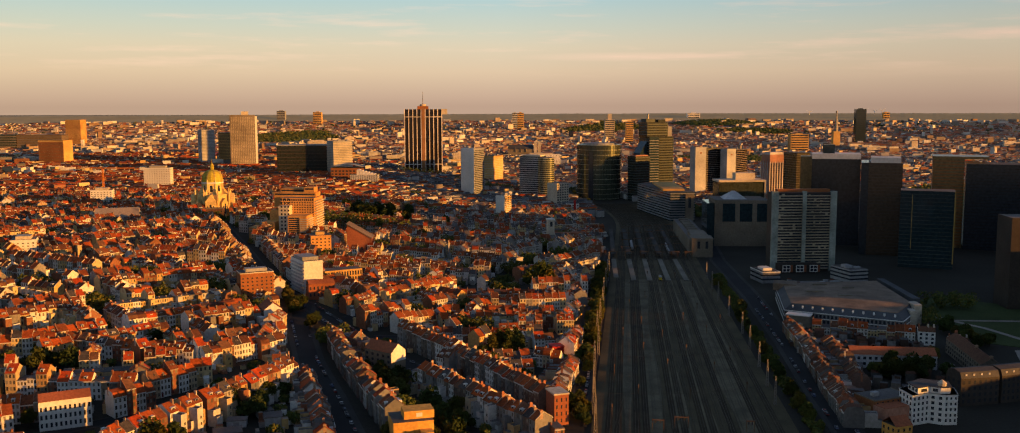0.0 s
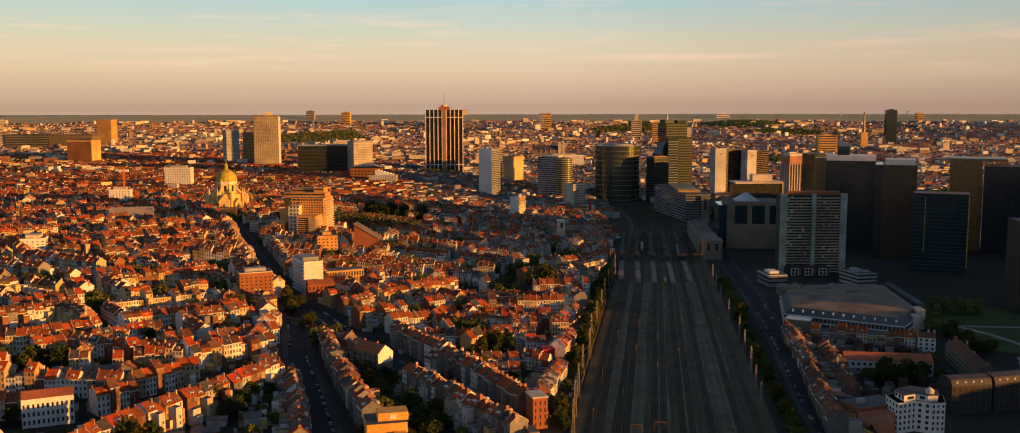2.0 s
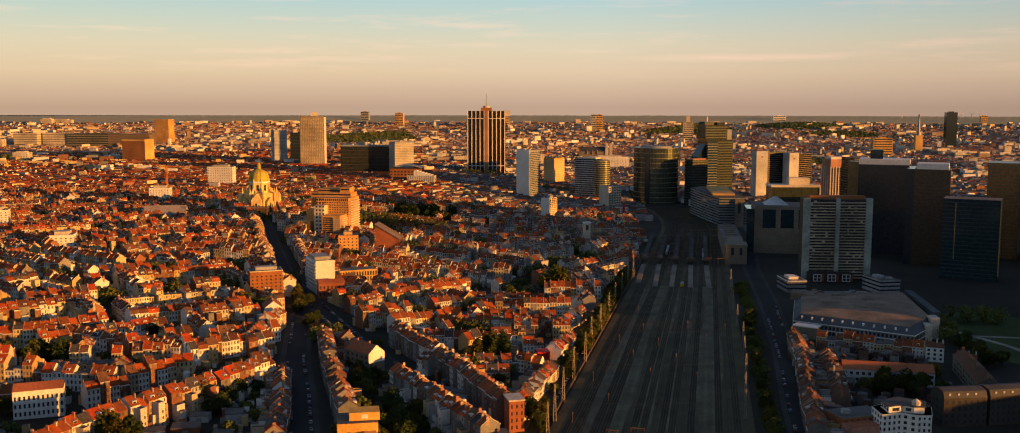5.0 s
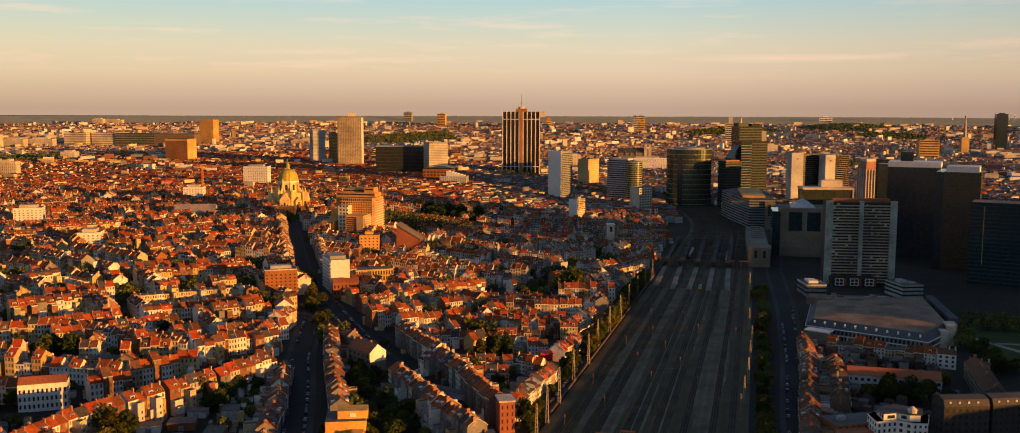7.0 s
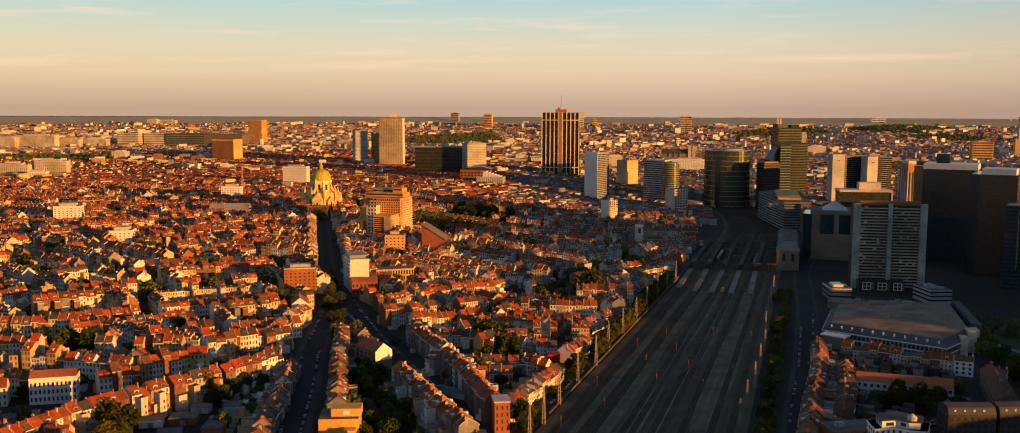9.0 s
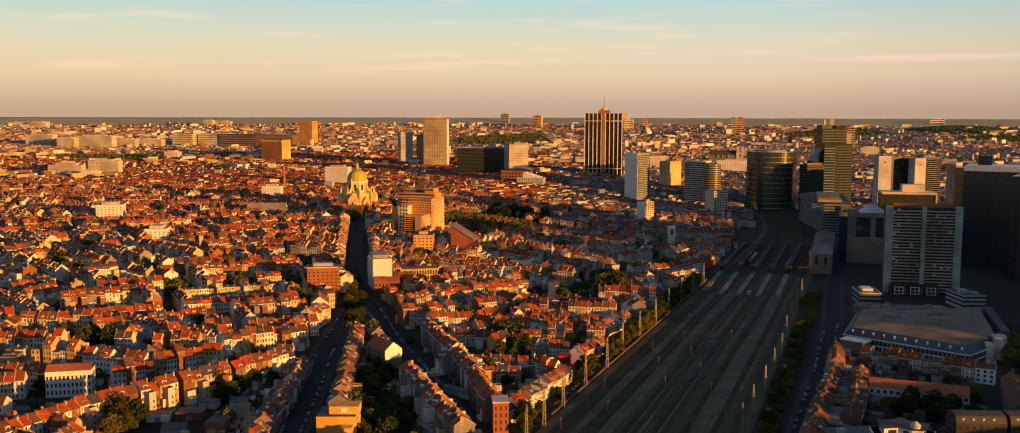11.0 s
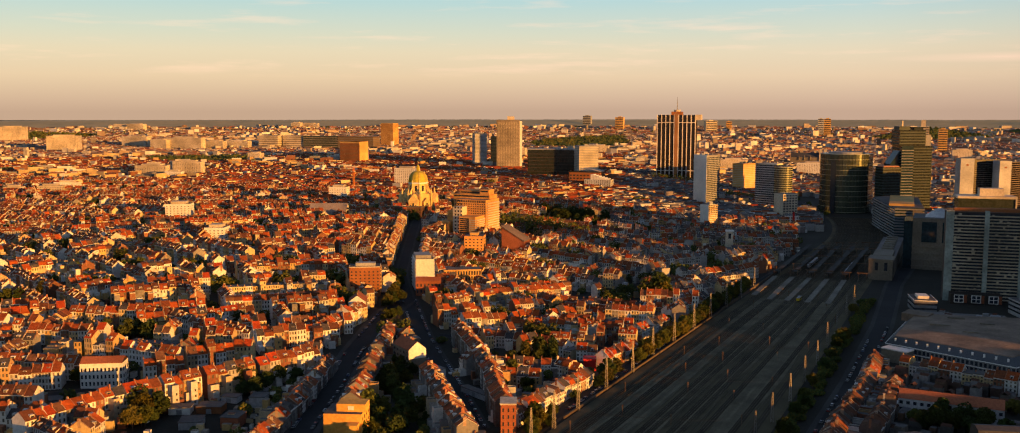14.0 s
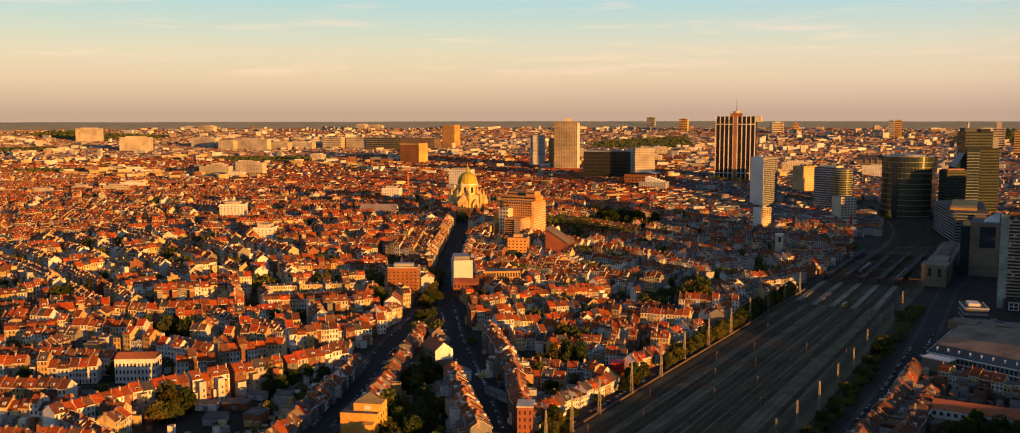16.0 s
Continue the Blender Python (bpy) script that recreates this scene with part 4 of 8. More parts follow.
def far_tower(x0, y0, x1, y1, top, mat, label, crown=0.0):
    """A lone tower on the skyline."""
    w = math.dist((x0, y0), (x1, y1))
    cx, cy = (x0 + x1) / 2, (y0 + y1) / 2
    z0 = ground_z(cx, cy)
    b = Build()
    b.box(-w / 2, 0, -10, w / 2, w * .6, top - z0, 0, top=0)
    t = thing("skyline_tower", b.mesh("skyline_tower", [mat]), pose(cx, cy, z0, 0, 0, math.degrees(math.atan2(y1 - y0, x1 - x0))), label, "tower", "skyline towers")
    n, h = max(3, int((top - z0) / 7)), top - z0
    s = Build()
    for i in range(n):
        s.box(-w * .46, -.6, h * (i + .3) / n, w * .46, 0, h * (i + .75) / n, bottom=True)
    part("window_banding", s.mesh("window_banding", [M_PANE]), t, kind="stuff")
    if crown:
        c = Build()
        c.box(-w * .2, w * .1, h, w * .2, w * .5, h + crown)
        part("crown", c.mesh("crown", [mat]), t)


def wind_turbine(x, y, top):
    z0 = ground_z(x, y)
    h = top - z0
    b = Build()
    b.ring([[(q * math.cos(k), q * math.sin(k), z) for k in (0, 1.57, 3.14, 4.71)] for q, z in ((2.2, -5), (1.2, h))])
    t = thing("wind_turbine", b.mesh("wind_turbine", [M_WHITE]), pose(x, y, z0), "slim white wind turbine on the horizon", "wind turbine", "wind turbines")
    for i in range(3):
        a = 0.5 + i * math.tau / 3
        c = Build()
        dx, dz = math.cos(a), math.sin(a)
        c.face([(-dz * 1.2, -2, h + dx * 1.2), (dz * 1.2, -2, h - dx * 1.2), (dx * 20, -2, h + dz * 20)])
        part("blade", c.mesh("blade", [M_WHITE]), t)


for x, top in ((1240, 138), (1452, 143), (1470, 146), (1508, 142), (1538, 145)):
    wind_turbine(x, math.sqrt(4690 ** 2 - x * x), top)
far_city()
far_ridge()
wooded_hill()


# ---- towers and large buildings ----
M_CREAM = surface("cream_concrete", [(0, (0.62, 0.54, 0.42))], 0.85, by="")
M_SAND = surface("sand_stucco", [(0, (0.68, 0.41, 0.14))], 0.85, by="")
M_GREY = surface("grey_concrete", [(0, (0.36, 0.36, 0.36))], 0.85, by="")
M_PALEGREY = surface("pale_grey_panel", [(0, (0.55, 0.55, 0.55))], 0.75, by="")
M_BRICK = surface("red_brick", [(0, (0.36, 0.12, 0.06))], 0.9, by="", grain=1.0)
M_GREYBROWN = surface("grey_brown_panel", [(0, (0.24, 0.2, 0.165))], 0.8, by="")
M_STONE = surface("brown_stone", [(0, (0.22, 0.185, 0.14))], 0.85, by="")
# Also used as painted shade on the tower at (390, 806).
M_DARKCLAD = surface("dark_brown_cladding", [(0, (0.06, 0.048, 0.04))], 0.7, by="")
M_BROWN = surface("brown_brick", [(0, (0.34, 0.13, 0.05))], 0.9, by="", grain=1.0)
M_BLACK = glass("black_tower_glass", (0.02, 0.027, 0.038), 0.2, 0.5)
M_BROWNGLASS = glass("brown_tower_glass", (0.066, 0.045, 0.03), 0.2, 0.5)
M_BLUEGLASS = glass("blue_tower_glass", (0.02, 0.038, 0.046), 0.06, 0.6)
M_COPPER = surface("green_copper", [(0, (0.5, 0.4, 0.045))], 0.6, by="", grain=0.8)
M_GOLD = surface("gilded_rib", [(0, (0.6, 0.42, 0.12))], 0.45, by="", metal=0.5)
M_SLATE = surface("slate", [(0, (0.07, 0.07, 0.075))], 0.7, by="")
M_CLAY = surface("clay_tile", [(0, (0.4, 0.13, 0.06))], 0.85, by="", grain=0.8)
M_RED = surface("red_paint", [(0, (0.55, 0.03, 0.02))], 0.6, by="")
M_GRASS = surface("grass", [(0, (0.06, 0.085, 0.025))], 0.95, by="", grain=0.8)
M_TEAL = surface("pale_teal_panel", [(0, (0.34, 0.4, 0.37))], 0.8, by="", stain=0.06)
M_BALC = surface("weathered_balcony", [(0, (0.48, 0.42, 0.32))], 0.85, by="", stain_amt=0.5)
M_PALEGREEN = surface("pale_green_metal", [(0, (0.42, 0.42, 0.3))], 0.4, by="")
M_OLIVE = glass("olive_tower_glass", (0.045, 0.04, 0.024), 0.12, 0.5)
M_BROWNROOF = surface("brown_roofing", [(0, (0.2, 0.15, 0.12))], 0.9, by="")
M_OCHRE = surface("ochre_stucco", [(0, (0.8, 0.42, 0.09))], 0.85, by="")
# Church stone tinted golden, so evening sunlight sits in its base colour.
M_SUNLITSTONE = surface("sun_tinted_limestone", [(0, (0.85, 0.6, 0.24))], 0.85, by="", stain=0.05)
M_PIER = surface("pinkish_stone_pier", [(0, (0.74, 0.66, 0.61))], 0.85, by="")
M_SHEETROOF = surface("grey_brown_sheet_roof", [(0, (0.34, 0.28, 0.24))], 0.7, by="")
M_SALMON = surface("salmon_stucco", [(0, (0.55, 0.27, 0.18))], 0.85, by="")
M_APRICOT = surface("apricot_stucco", [(0, (0.72, 0.36, 0.11))], 0.85, by="")
M_TEALBAND = surface("dark_teal_spandrel", [(0, (0.05, 0.07, 0.068))], 0.5, by="")
M_TOWERGLASS = glass("grey_green_tower_glass", (0.024, 0.03, 0.026), 0.1, 0.6)
M_DULLGREY2 = surface("grey_painted_render", [(0, (0.26, 0.26, 0.27))], 0.85, by="")
M_GRAVEL = surface("pale_path", [(0, (0.35, 0.31, 0.26))], 0.95, by="")


def bands(w, d, z0, z1, pitch, height, out, y0=0.0, sides="fblr"):
    """Floor bands round a block that is w wide, with its front at y0."""
    b = Build()
    z = z0
    while z + height < z1 + 0.1:
        if "f" in sides:
            b.box(-w / 2 - out, y0 - out, z, w / 2 + out, y0 + 0.1, z + height, bottom=True)
        if "r" in sides:
            b.box(w / 2 - 0.1, y0 + 0.1, z, w / 2 + out, y0 + d, z + height, bottom=True)
        if "l" in sides:
            b.box(-w / 2 - out, y0 + 0.1, z, -w / 2 + 0.1, y0 + d, z + height, bottom=True)
        z += pitch
    return b


def fins(w, d, z0, z1, n_front, n_side, width, out):
    """Upright fins on the front and both flanks."""
    b = Build()
    for i in range(n_front + 1):
        x = -w / 2 + w * i / n_front
        b.box(x - width / 2, -out, z0, x + width / 2, 0.1, z1)
    for i in range(1, n_side + 1):
        y = d * i / n_side
        for s in (-1, 1):
            xa, xb = sorted((s * (w / 2 - 0.1), s * (w / 2 + out)))
            b.box(xa, y - width / 2, z0, xb, y + width / 2, z1)
    return b


def window_grid(w, d, z0, z1, nx, ny, nside, fx=0.6, fz=0.55, proud=0.05, sides="fr"):
    """Panes in a grid on the front and flanks."""
    b = Build()
    dz = (z1 - z0) / ny
    for j in range(ny):
        za, zb = z0 + dz * (j + 0.5 - fz / 2), z0 + dz * (j + 0.5 + fz / 2)
        if "f" in sides:
            for i in range(nx):
                c, hw = -w / 2 + w * (i + 0.5) / nx, w / nx * fx / 2
                b.face([(c - hw, -proud, za), (c + hw, -proud, za), (c + hw, -proud, zb), (c - hw, -proud, zb)])
        for i in range(nside):
            c, hw = d * (i + 0.5) / nside, d / nside * fx / 2
            if "r" in sides:
                x = w / 2 + proud
                b.face([(x, c - hw, za), (x, c + hw, za), (x, c + hw, zb), (x, c - hw, zb)])
            if "l" in sides:
                x = -w / 2 - proud
                b.face([(x, c + hw, za), (x, c - hw, za), (x, c - hw, zb), (x, c + hw, zb)])
    return b


def block(name, a, c, depth, ztop, body, label, category="building", top=None, base=None):
    """A building whose front runs from a to c (left to right); returns it, its width and its height over its own ground."""
    w = math.dist(a, c)
    ang = math.degrees(math.atan2(c[1] - a[1], c[0] - a[0]))
    cx, cy = (a[0] + c[0]) / 2, (a[1] + c[1]) / 2
    z0 = ground_z(cx, cy) if base is None else base
    h = ztop - z0
    b = Build()
    b.box(-w / 2, 0, -10, w / 2, depth, h, 0, top=1)
    ob = thing(name, b.mesh(name, [body, top or M_FLAT]), pose(cx, cy, z0, 0, 0, ang), label, category)
    px, py = cx - math.sin(radians(ang)) * depth / 2, cy + math.cos(radians(ang)) * depth / 2
    occupy(px, py, max(w, depth) * 0.45)
    return ob, w, h


def add(ob, name, b, mat, label="", kind=""):
    return part(name, b.mesh(name, [mat] if not isinstance(mat, list) else mat), ob, label, kind=kind)


def solid(x0, y0, z0, x1, y1, z1):
    b = Build()
    b.box(x0, y0, z0, x1, y1, z1, bottom=True)
    return b


def roof_clutter(ob, w, d, h, seed, n=4, mat=None):
    r = random.Random(seed)
    for i in range(n):
        x, y, s = r.uniform(-w * .35, w * .35), r.uniform(d * .2, d * .75), r.uniform(1.5, 4)
        add(ob, "plant_box", solid(x - s, y - s * .6, h, x + s, y + s * .6, h + r.uniform(1.2, 3)), mat or M_GREY)


def cylinder(r, z0, z1, n=24, cx=0.0, cy=0.0, r1=None):
    b = Build()
    r1 = r if r1 is None else r1
    b.ring([[(cx + q * math.cos(i * math.tau / n), cy + q * math.sin(i * math.tau / n), z) for i in range(n)] for q, z in ((r, z0), (r1, z1))])
    return b


M_COPPERBAY = surface("copper_panel", [(0, (0.4, 0.2, 0.09))], 0.5, by="", metal=0.3)
# striped tower with the antenna
ob, w, h = block("office_tower", (-294, 2101), (-214, 2112), 46, 163, M_DARKGLASS, "tall bronze-glass office tower with pale vertical piers and an antenna")
for k in range(5):
    for x in (-w / 2 + k * (w / 2 - 4.5) / 4, w / 2 - k * (w / 2 - 4.5) / 4):
        add(ob, "pier", solid(x - .95, -1.1, 0, x + .95, .1, h + .6), M_PIER, "pale stone pier")
add(ob, "side_piers", fins(w, 46, 0, h, 1, 6, 1.4, 0.9), M_DARKCLAD, kind="stuff")
add(ob, "centre_bay", solid(-3.6, -1.4, 0, 3.6, 0, h + 3), M_COPPERBAY, "copper-coloured centre bay")
for z in (43 - ob.location.z, h - 17):
    add(ob, "belt", solid(-w / 2 - .6, -1.3, z, w / 2 + .6, 0, z + 1.5), M_PIER)
add(ob, "banding", bands(w, 46, 3, h - 2, 3.9, 1.2, 0.35, sides="lr"), M_DARKCLAD, kind="stuff")
add(ob, "end_cap", solid(w / 2 - 1, -1.2, h - 11, w / 2 + 12, 40, h + 0.5), M_CREAM, "pale end block at the roof")
add(ob, "penthouse", solid(-12, 12, h, 12, 34, h + 7), M_BROWN)
add(ob, "drum", cylinder(7, h + 7, h + 11, 16, 0, 22), M_CREAM)
add(ob, "antenna", cylinder(0.9, h + 11, h + 38, 8, 0, 22, 0.3), M_STEEL, "slim steel antenna")

# pale residential tower and its neighbours
ob, w, h = block("residential_tower", (-700, 2172), (-648, 2190), 24, 151, M_GREYBROWN, "tall pale residential tower with a fine window grid")
add(ob, "glazing", window_grid(w - 4, 24, 4, h - 4, 13, 36, 5, 0.5, 0.55, 0.06, "f"), M_BALC, kind="stuff")
add(ob, "side_wall", solid(w / 2, 2, -8, w / 2 + 5, 22, h - 3), M_WHITE, "blank white end wall")
add(ob, "plant_room", solid(-2, 6, h, 14, 18, h + 8), M_CREAM)
ob, w, h = block("office_tower", (-799, 2262), (-772, 2280), 26, 116, M_GREY, "grey concrete office tower with narrow windows")
add(ob, "banding", bands(w, 26, 3, h - 1, 3.4, 1.5, 0.3), M_PALEGREY, kind="stuff")
ob, w, h = block("office_block", (-770, 2300), (-740, 2310), 26, 108, M_BRONZE, "bronze-glass office block beside the pale tower")
add(ob, "banding", bands(w, 26, 3, h - 1, 3.6, 1.2, 0.3), M_SAND, kind="stuff")
ob, w, h = block("office_block", (-531, 1939), (-425, 1952), 40, 91, M_TOWERGLASS, "wide dark-glass office block with flat roof")
add(ob, "banding", bands(w, 40, 3, h - 1, 7.2, 1.3, 0.3), M_DARKCLAD, kind="stuff")
add(ob, "parapet", solid(-w / 2 - .5, -.5, h, w / 2 + .5, 40, h + 2), M_GREY)
ob, w, h = block("office_tower", (-413, 1925), (-380, 1950), 30, 101, M_GREY, "grey concrete office tower with a dark roof")
add(ob, "banding", bands(w, 30, 3, h - 1, 3.4, 1.6, 0.3), M_CREAM, kind="stuff")
roof_clutter(ob, w, 30, h, 2)
ob, w, h = block("office_tower", (-1182, 2249), (-1121, 2245), 40, 92, M_BROWN, "brown office tower with one end wall coloured as sunlit")
add(ob, "banding", bands(w, 40, 3, h - 6, 3.5, 1.2, 0.3, sides="f"), M_BRONZE, kind="stuff")
add(ob, "crown", solid(-w / 2 - .5, -.5, h - 4, w / 2 + .5, 40.5, h), M_SAND)
# Lighter sand colour puts the sunlight on this end into the wall.
add(ob, "end_wall", solid(w / 2, 0, -8, w / 2 + 1, 40, h - 4), M_SAND)
ob, w, h = block("residential_tower", (-1498, 3021), (-1448, 3018), 36, 130, M_SAND, "slim sand-coloured residential tower far off")
add(ob, "banding", bands(w, 36, 3, h - 1, 3.4, 1.2, 0.4), M_BROWN, kind="stuff")
for a, c, z, mt in (((-1816, 2753), (-1744, 2760), 91, M_CREAM), ((-1741, 2784), (-1663, 2790), 91, M_CREAM), ((-1661, 2786), (-1535, 2796), 90, M_GREENGLASS), ((-1533, 2796), (-1401, 2800), 89, M_BRONZE)):
    ob, w, h = block("office_block", a, c, 45, z, mt, "long low office block with floor bands far off")
    add(ob, "banding", bands(w, 45, 3, h - 1, 7.2, 2.4, 0.4), M_GREYBROWN, kind="stuff")

# white slab in front of the striped tower
# Grey body and dense dark flank panes stand in for shade on that side.
ob, w, h = block("residential_slab", (-143, 1752), (-119, 1742), 42, 94, M_DULLGREY2, "tall white residential slab with a blank end wall")
add(ob, "front_wall", solid(-w / 2 - .3, -.6, -6, w / 2 + .3, 0, h + 1), M_WHITE, "blank white end wall")
add(ob, "side_glazing", window_grid(w, 42, 3, h - 3, 1, 24, 9, 0.8, 0.5, 0.06, "r"), M_BLUEGLASS, kind="stuff")
roof_clutter(ob, w, 42, h, 4)
ob, w, h = block("small_tower", (-65, 1411), (-52, 1404), 20, 40, M_WHITE, "small white residential tower with balconies on one side")
for i in range(int(h / 2.9)):
    add(ob, "balcony", solid(w / 2 + .1, .5, 2 + i * 2.9, w / 2 + 1.3, 19.5, 2.9 + i * 2.9), M_SAND)
add(ob, "side_glazing", window_grid(w, 20, 2, h, 1, 13, 4, 0.8, 0.6, 0.08, "r"), M_PANE, kind="stuff")
add(ob, "lift_house", solid(1, 4, h, 6, 12, h + 3), M_GREY)
ob, w, h = block("office_block", (-120, 2030), (-97, 2018), 40, 66, M_SAND, "ochre office block with plain sunlit end")
add(ob, "banding", bands(w, 40, 3, h - 2, 3.6, 1.0, 0.3), M_CREAM, kind="stuff")
roof_clutter(ob, w, 40, h, 6)


def curved_block(name, cx, cy, rx, ry, ztop, ang, glass_mat, band_mat, pitch, label, arc=(200, 340)):
    """A building with a bowed glass front and thin bright floor bands."""
    z0 = ground_z(cx, cy)
    h = ztop - z0
    pts = [(rx * math.cos(radians(t)), ry * math.sin(radians(t))) for t in range(arc[0], arc[1] + 1, 7)]
    pts += [(rx * 0.92, ry * 0.5), (-rx * 0.92, ry * 0.5)]
    b = Build()
    b.prism(pts, -8, h, 0, top=1)
    ob = thing(name, b.mesh(name, [glass_mat, M_FLAT]), pose(cx, cy, z0, 0, 0, ang), label, "building")
    z = 2.0
    bb = Build()
    while z < h:
        bb.prism([(x * 1.014, y * 1.014) for x, y in pts], z, z + 0.55, bottom=True)
        z += pitch
    add(ob, "banding", bb, band_mat, kind="stuff")
    mull = Build()
    for x, y in pts[:-2]:
        mull.box(x * 1.004 - .22, y * 1.004 - .22, 0, x * 1.004 + .22, y * 1.004 + .22, h)
    add(ob, "mullions", mull, M_TEALBAND, kind="stuff")
    occupy(cx, cy, max(rx, ry) * 0.8)
    return ob, h


ob, h = curved_block("glass_tower", 110, 1790, 42, 46, 99, -10, M_GREENGLASS, M_PALEGREEN, 8.8, "bowed green-glass office tower with thin floor bands")
add(ob, "roof_ring", cylinder(30, h, h + 3, 28, 0, 0), M_GREY)
add(ob, "dark_slot", solid(-14, -47.6, 0, -6, -30, h - 12), M_BLACK, "dark recessed strip")
def round_ended_office():
    """Office slab with pale floor bands, ending in a round glass bay."""
    ob, w, h = block("glass_office", (-37, 1757), (0, 1741), 28, 79, M_BLUEGLASS, "curved office building with pale floor bands")
    bay = add(ob, "round_bay", cylinder(16, -6, h - 2, 30, w / 2 + 5, 13), M_GREENGLASS, "round glass end bay")
    add(bay, "bay_roof", cylinder(15.6, h - 2, h - 1.4, 30, w / 2 + 5, 13, 12), M_FLAT)
    for i in range(int(h / 3.8)):
        z = 2 + i * 3.8
        add(ob, "floor_band", solid(-w / 2 - .3, -.35, z, w / 2 + .2, 28, z + 1.5), M_PALEGREY)
        add(bay, "floor_band", cylinder(16.3, z, z + .9, 30, w / 2 + 5, 13), M_PALEGREEN)
    for i in range(10):
        x = -w / 2 + (i + .5) * w / 10
        add(ob, "mullion", solid(x - .2, -.5, 2, x + .2, 0, h - 1), M_DULLGREY2)
    add(ob, "roof_deck", solid(-w / 2 + 3, 5, h, w / 2 - 2, 25, h + 2.5), M_CREAM)


round_ended_office()
ob, w, h = block("office_block", (28, 1600), (48, 1618), 24, 42, M_CREAM, "small cream office block beside the curved building")
add(ob, "glazing", window_grid(w, 24, 4, h - 1, 5, 9, 5), M_PANE, kind="stuff")

# stepped glass tower
ob, w, h = block("glass_tower", (197, 1755), (243, 1778), 34, 114, M_TOWERGLASS, "tall stepped green-glass office tower with floor bands")
add(ob, "banding", bands(w, 34, 3, h, 4.6, 1.9, 0.4), M_TEALBAND, kind="stuff")
face = add(ob, "grey_face", solid(-w / 2 - .6, -1.2, 0, -w * .12, 0, h), M_BLUEGLASS, "grey-blue glass half")
for i in range(23):
    add(face, "floor_edge", solid(-w / 2 - .8, -1.5, 5 + i * 4.6, -w * .12, -1.2, 6.2 + i * 4.6), M_DULLGREY2)
upper = add(ob, "upper_tier", solid(-w / 2 - 3, 3, h, w * .3, 31, h + 26), M_TOWERGLASS)
for i in range(5):
    add(upper, "floor_edge", solid(-w / 2 - 3.3, 2.6, h + 3 + i * 4.6, w * .3 + .3, 31.3, h + 5 + i * 4.6), M_TEALBAND)
add(ob, "side_tier", solid(w * .3 + .4, 5, h, w / 2, 30, h + 18), M_DULLGREY2, "plain grey upper flank")
add(ob, "left_crown", solid(-w / 2 - 2, 8, h + 26, -w * .18, 26, h + 32), M_TEALBAND)
add(ob, "right_crown", solid(-w * .05, 8, h + 26, w * .26, 26, h + 31), M_TOWERGLASS)
add(ob, "mast", solid(-w * .4, 14, h + 32, -w * .4 + 2.4, 17, h + 41), M_CREAM)
slope = Build()
slope.prism([(-w / 2 - .7, 6), (-w / 2 - .7, 28), (-w / 2 - 16, 28), (-w / 2 - 16, 6)], -4, h - 30, 0)
slope.face([(-w / 2 - 16, 6, h - 30), (-w / 2 - .7, 6, h - 30), (-w / 2 - .7, 6, h - 8)])
slope.face([(-w / 2 - 16, 28, h - 30), (-w / 2 - .7, 28, h - 8), (-w / 2 - .7, 28, h - 30)])
slope.face([(-w / 2 - 16, 6, h - 30), (-w / 2 - .7, 6, h - 8), (-w / 2 - .7, 28, h - 8), (-w / 2 - 16, 28, h - 30)])
add(ob, "sloping_wing", slope, M_BLUEGLASS, "sloping blue glass wing")
ob, w, h = block("glass_block", (170, 1726), (197, 1744), 22, 80, M_TOWERGLASS, "lower glass office block beside the stepped tower")
add(ob, "banding", bands(w, 22, 3, h, 4.6, 1.6, 0.4), M_TEALBAND, kind="stuff")
add(ob, "roof_deck", solid(-w / 2 + 2, 2, h, w / 2 - 2, 18, h + 2), M_SALMON)

# blocks with blank white end walls
for a, c, e, z in (((288, 1804), (309, 1812), (348, 1838), 93), ((346, 1803), (364, 1812), (392, 1846), 90)):
    ob, w, h = block("office_slab", a, c, 20, z, M_PALEGREY, "office slab with a blank white end wall")
    add(ob, "mark", solid(-2, -.25, h - 12, 2, 0, h - 9.5), M_BROWN, "small dark mark")
    ob, w, h = block("office_slab", c, e, 22, z - 2, M_DARKGLASS, "dark-glass office slab with concrete floors")
    add(ob, "banding", bands(w, 22, 3, h, 3.5, 0.8, 0.3), M_GREYBROWN, kind="stuff")
    roof_clutter(ob, w, 22, h, 9, 2)
ob, w, h = block("office_block", (387, 1642), (415, 1652), 26, 87, M_SALMON, "pinkish office block with arched crown and tall piers")
add(ob, "pier_order", fins(w, 26, 20, h - 12, 6, 4, 1.3, 1.0), M_PIER, kind="stuff")
add(ob, "glazing", window_grid(w, 26, 8, h - 14, 6, 18, 5, 0.75, 0.85), M_PANE, kind="stuff")
add(ob, "crown", solid(-w / 2 + 2, 3, h, w / 2 - 2, 22, h + 4), M_PIER)
ob, w, h = block("office_block", (389, 1480), (411, 1488), 34, 98, M_OLIVE, "dark bronze office tower behind the slab")
add(ob, "banding", bands(w, 34, 3, h, 3.7, 0.7, 0.3), M_STONE, kind="stuff")
ob, w, h = block("office_block", (270, 1462), (340, 1470), 34, 57, M_GREENGLASS, "green-glass office block with a pale roof edge")
add(ob, "roof_edge", solid(-w / 2 - 1, -1, h - 2, w / 2 + 1, 34, h + 1), M_CREAM)
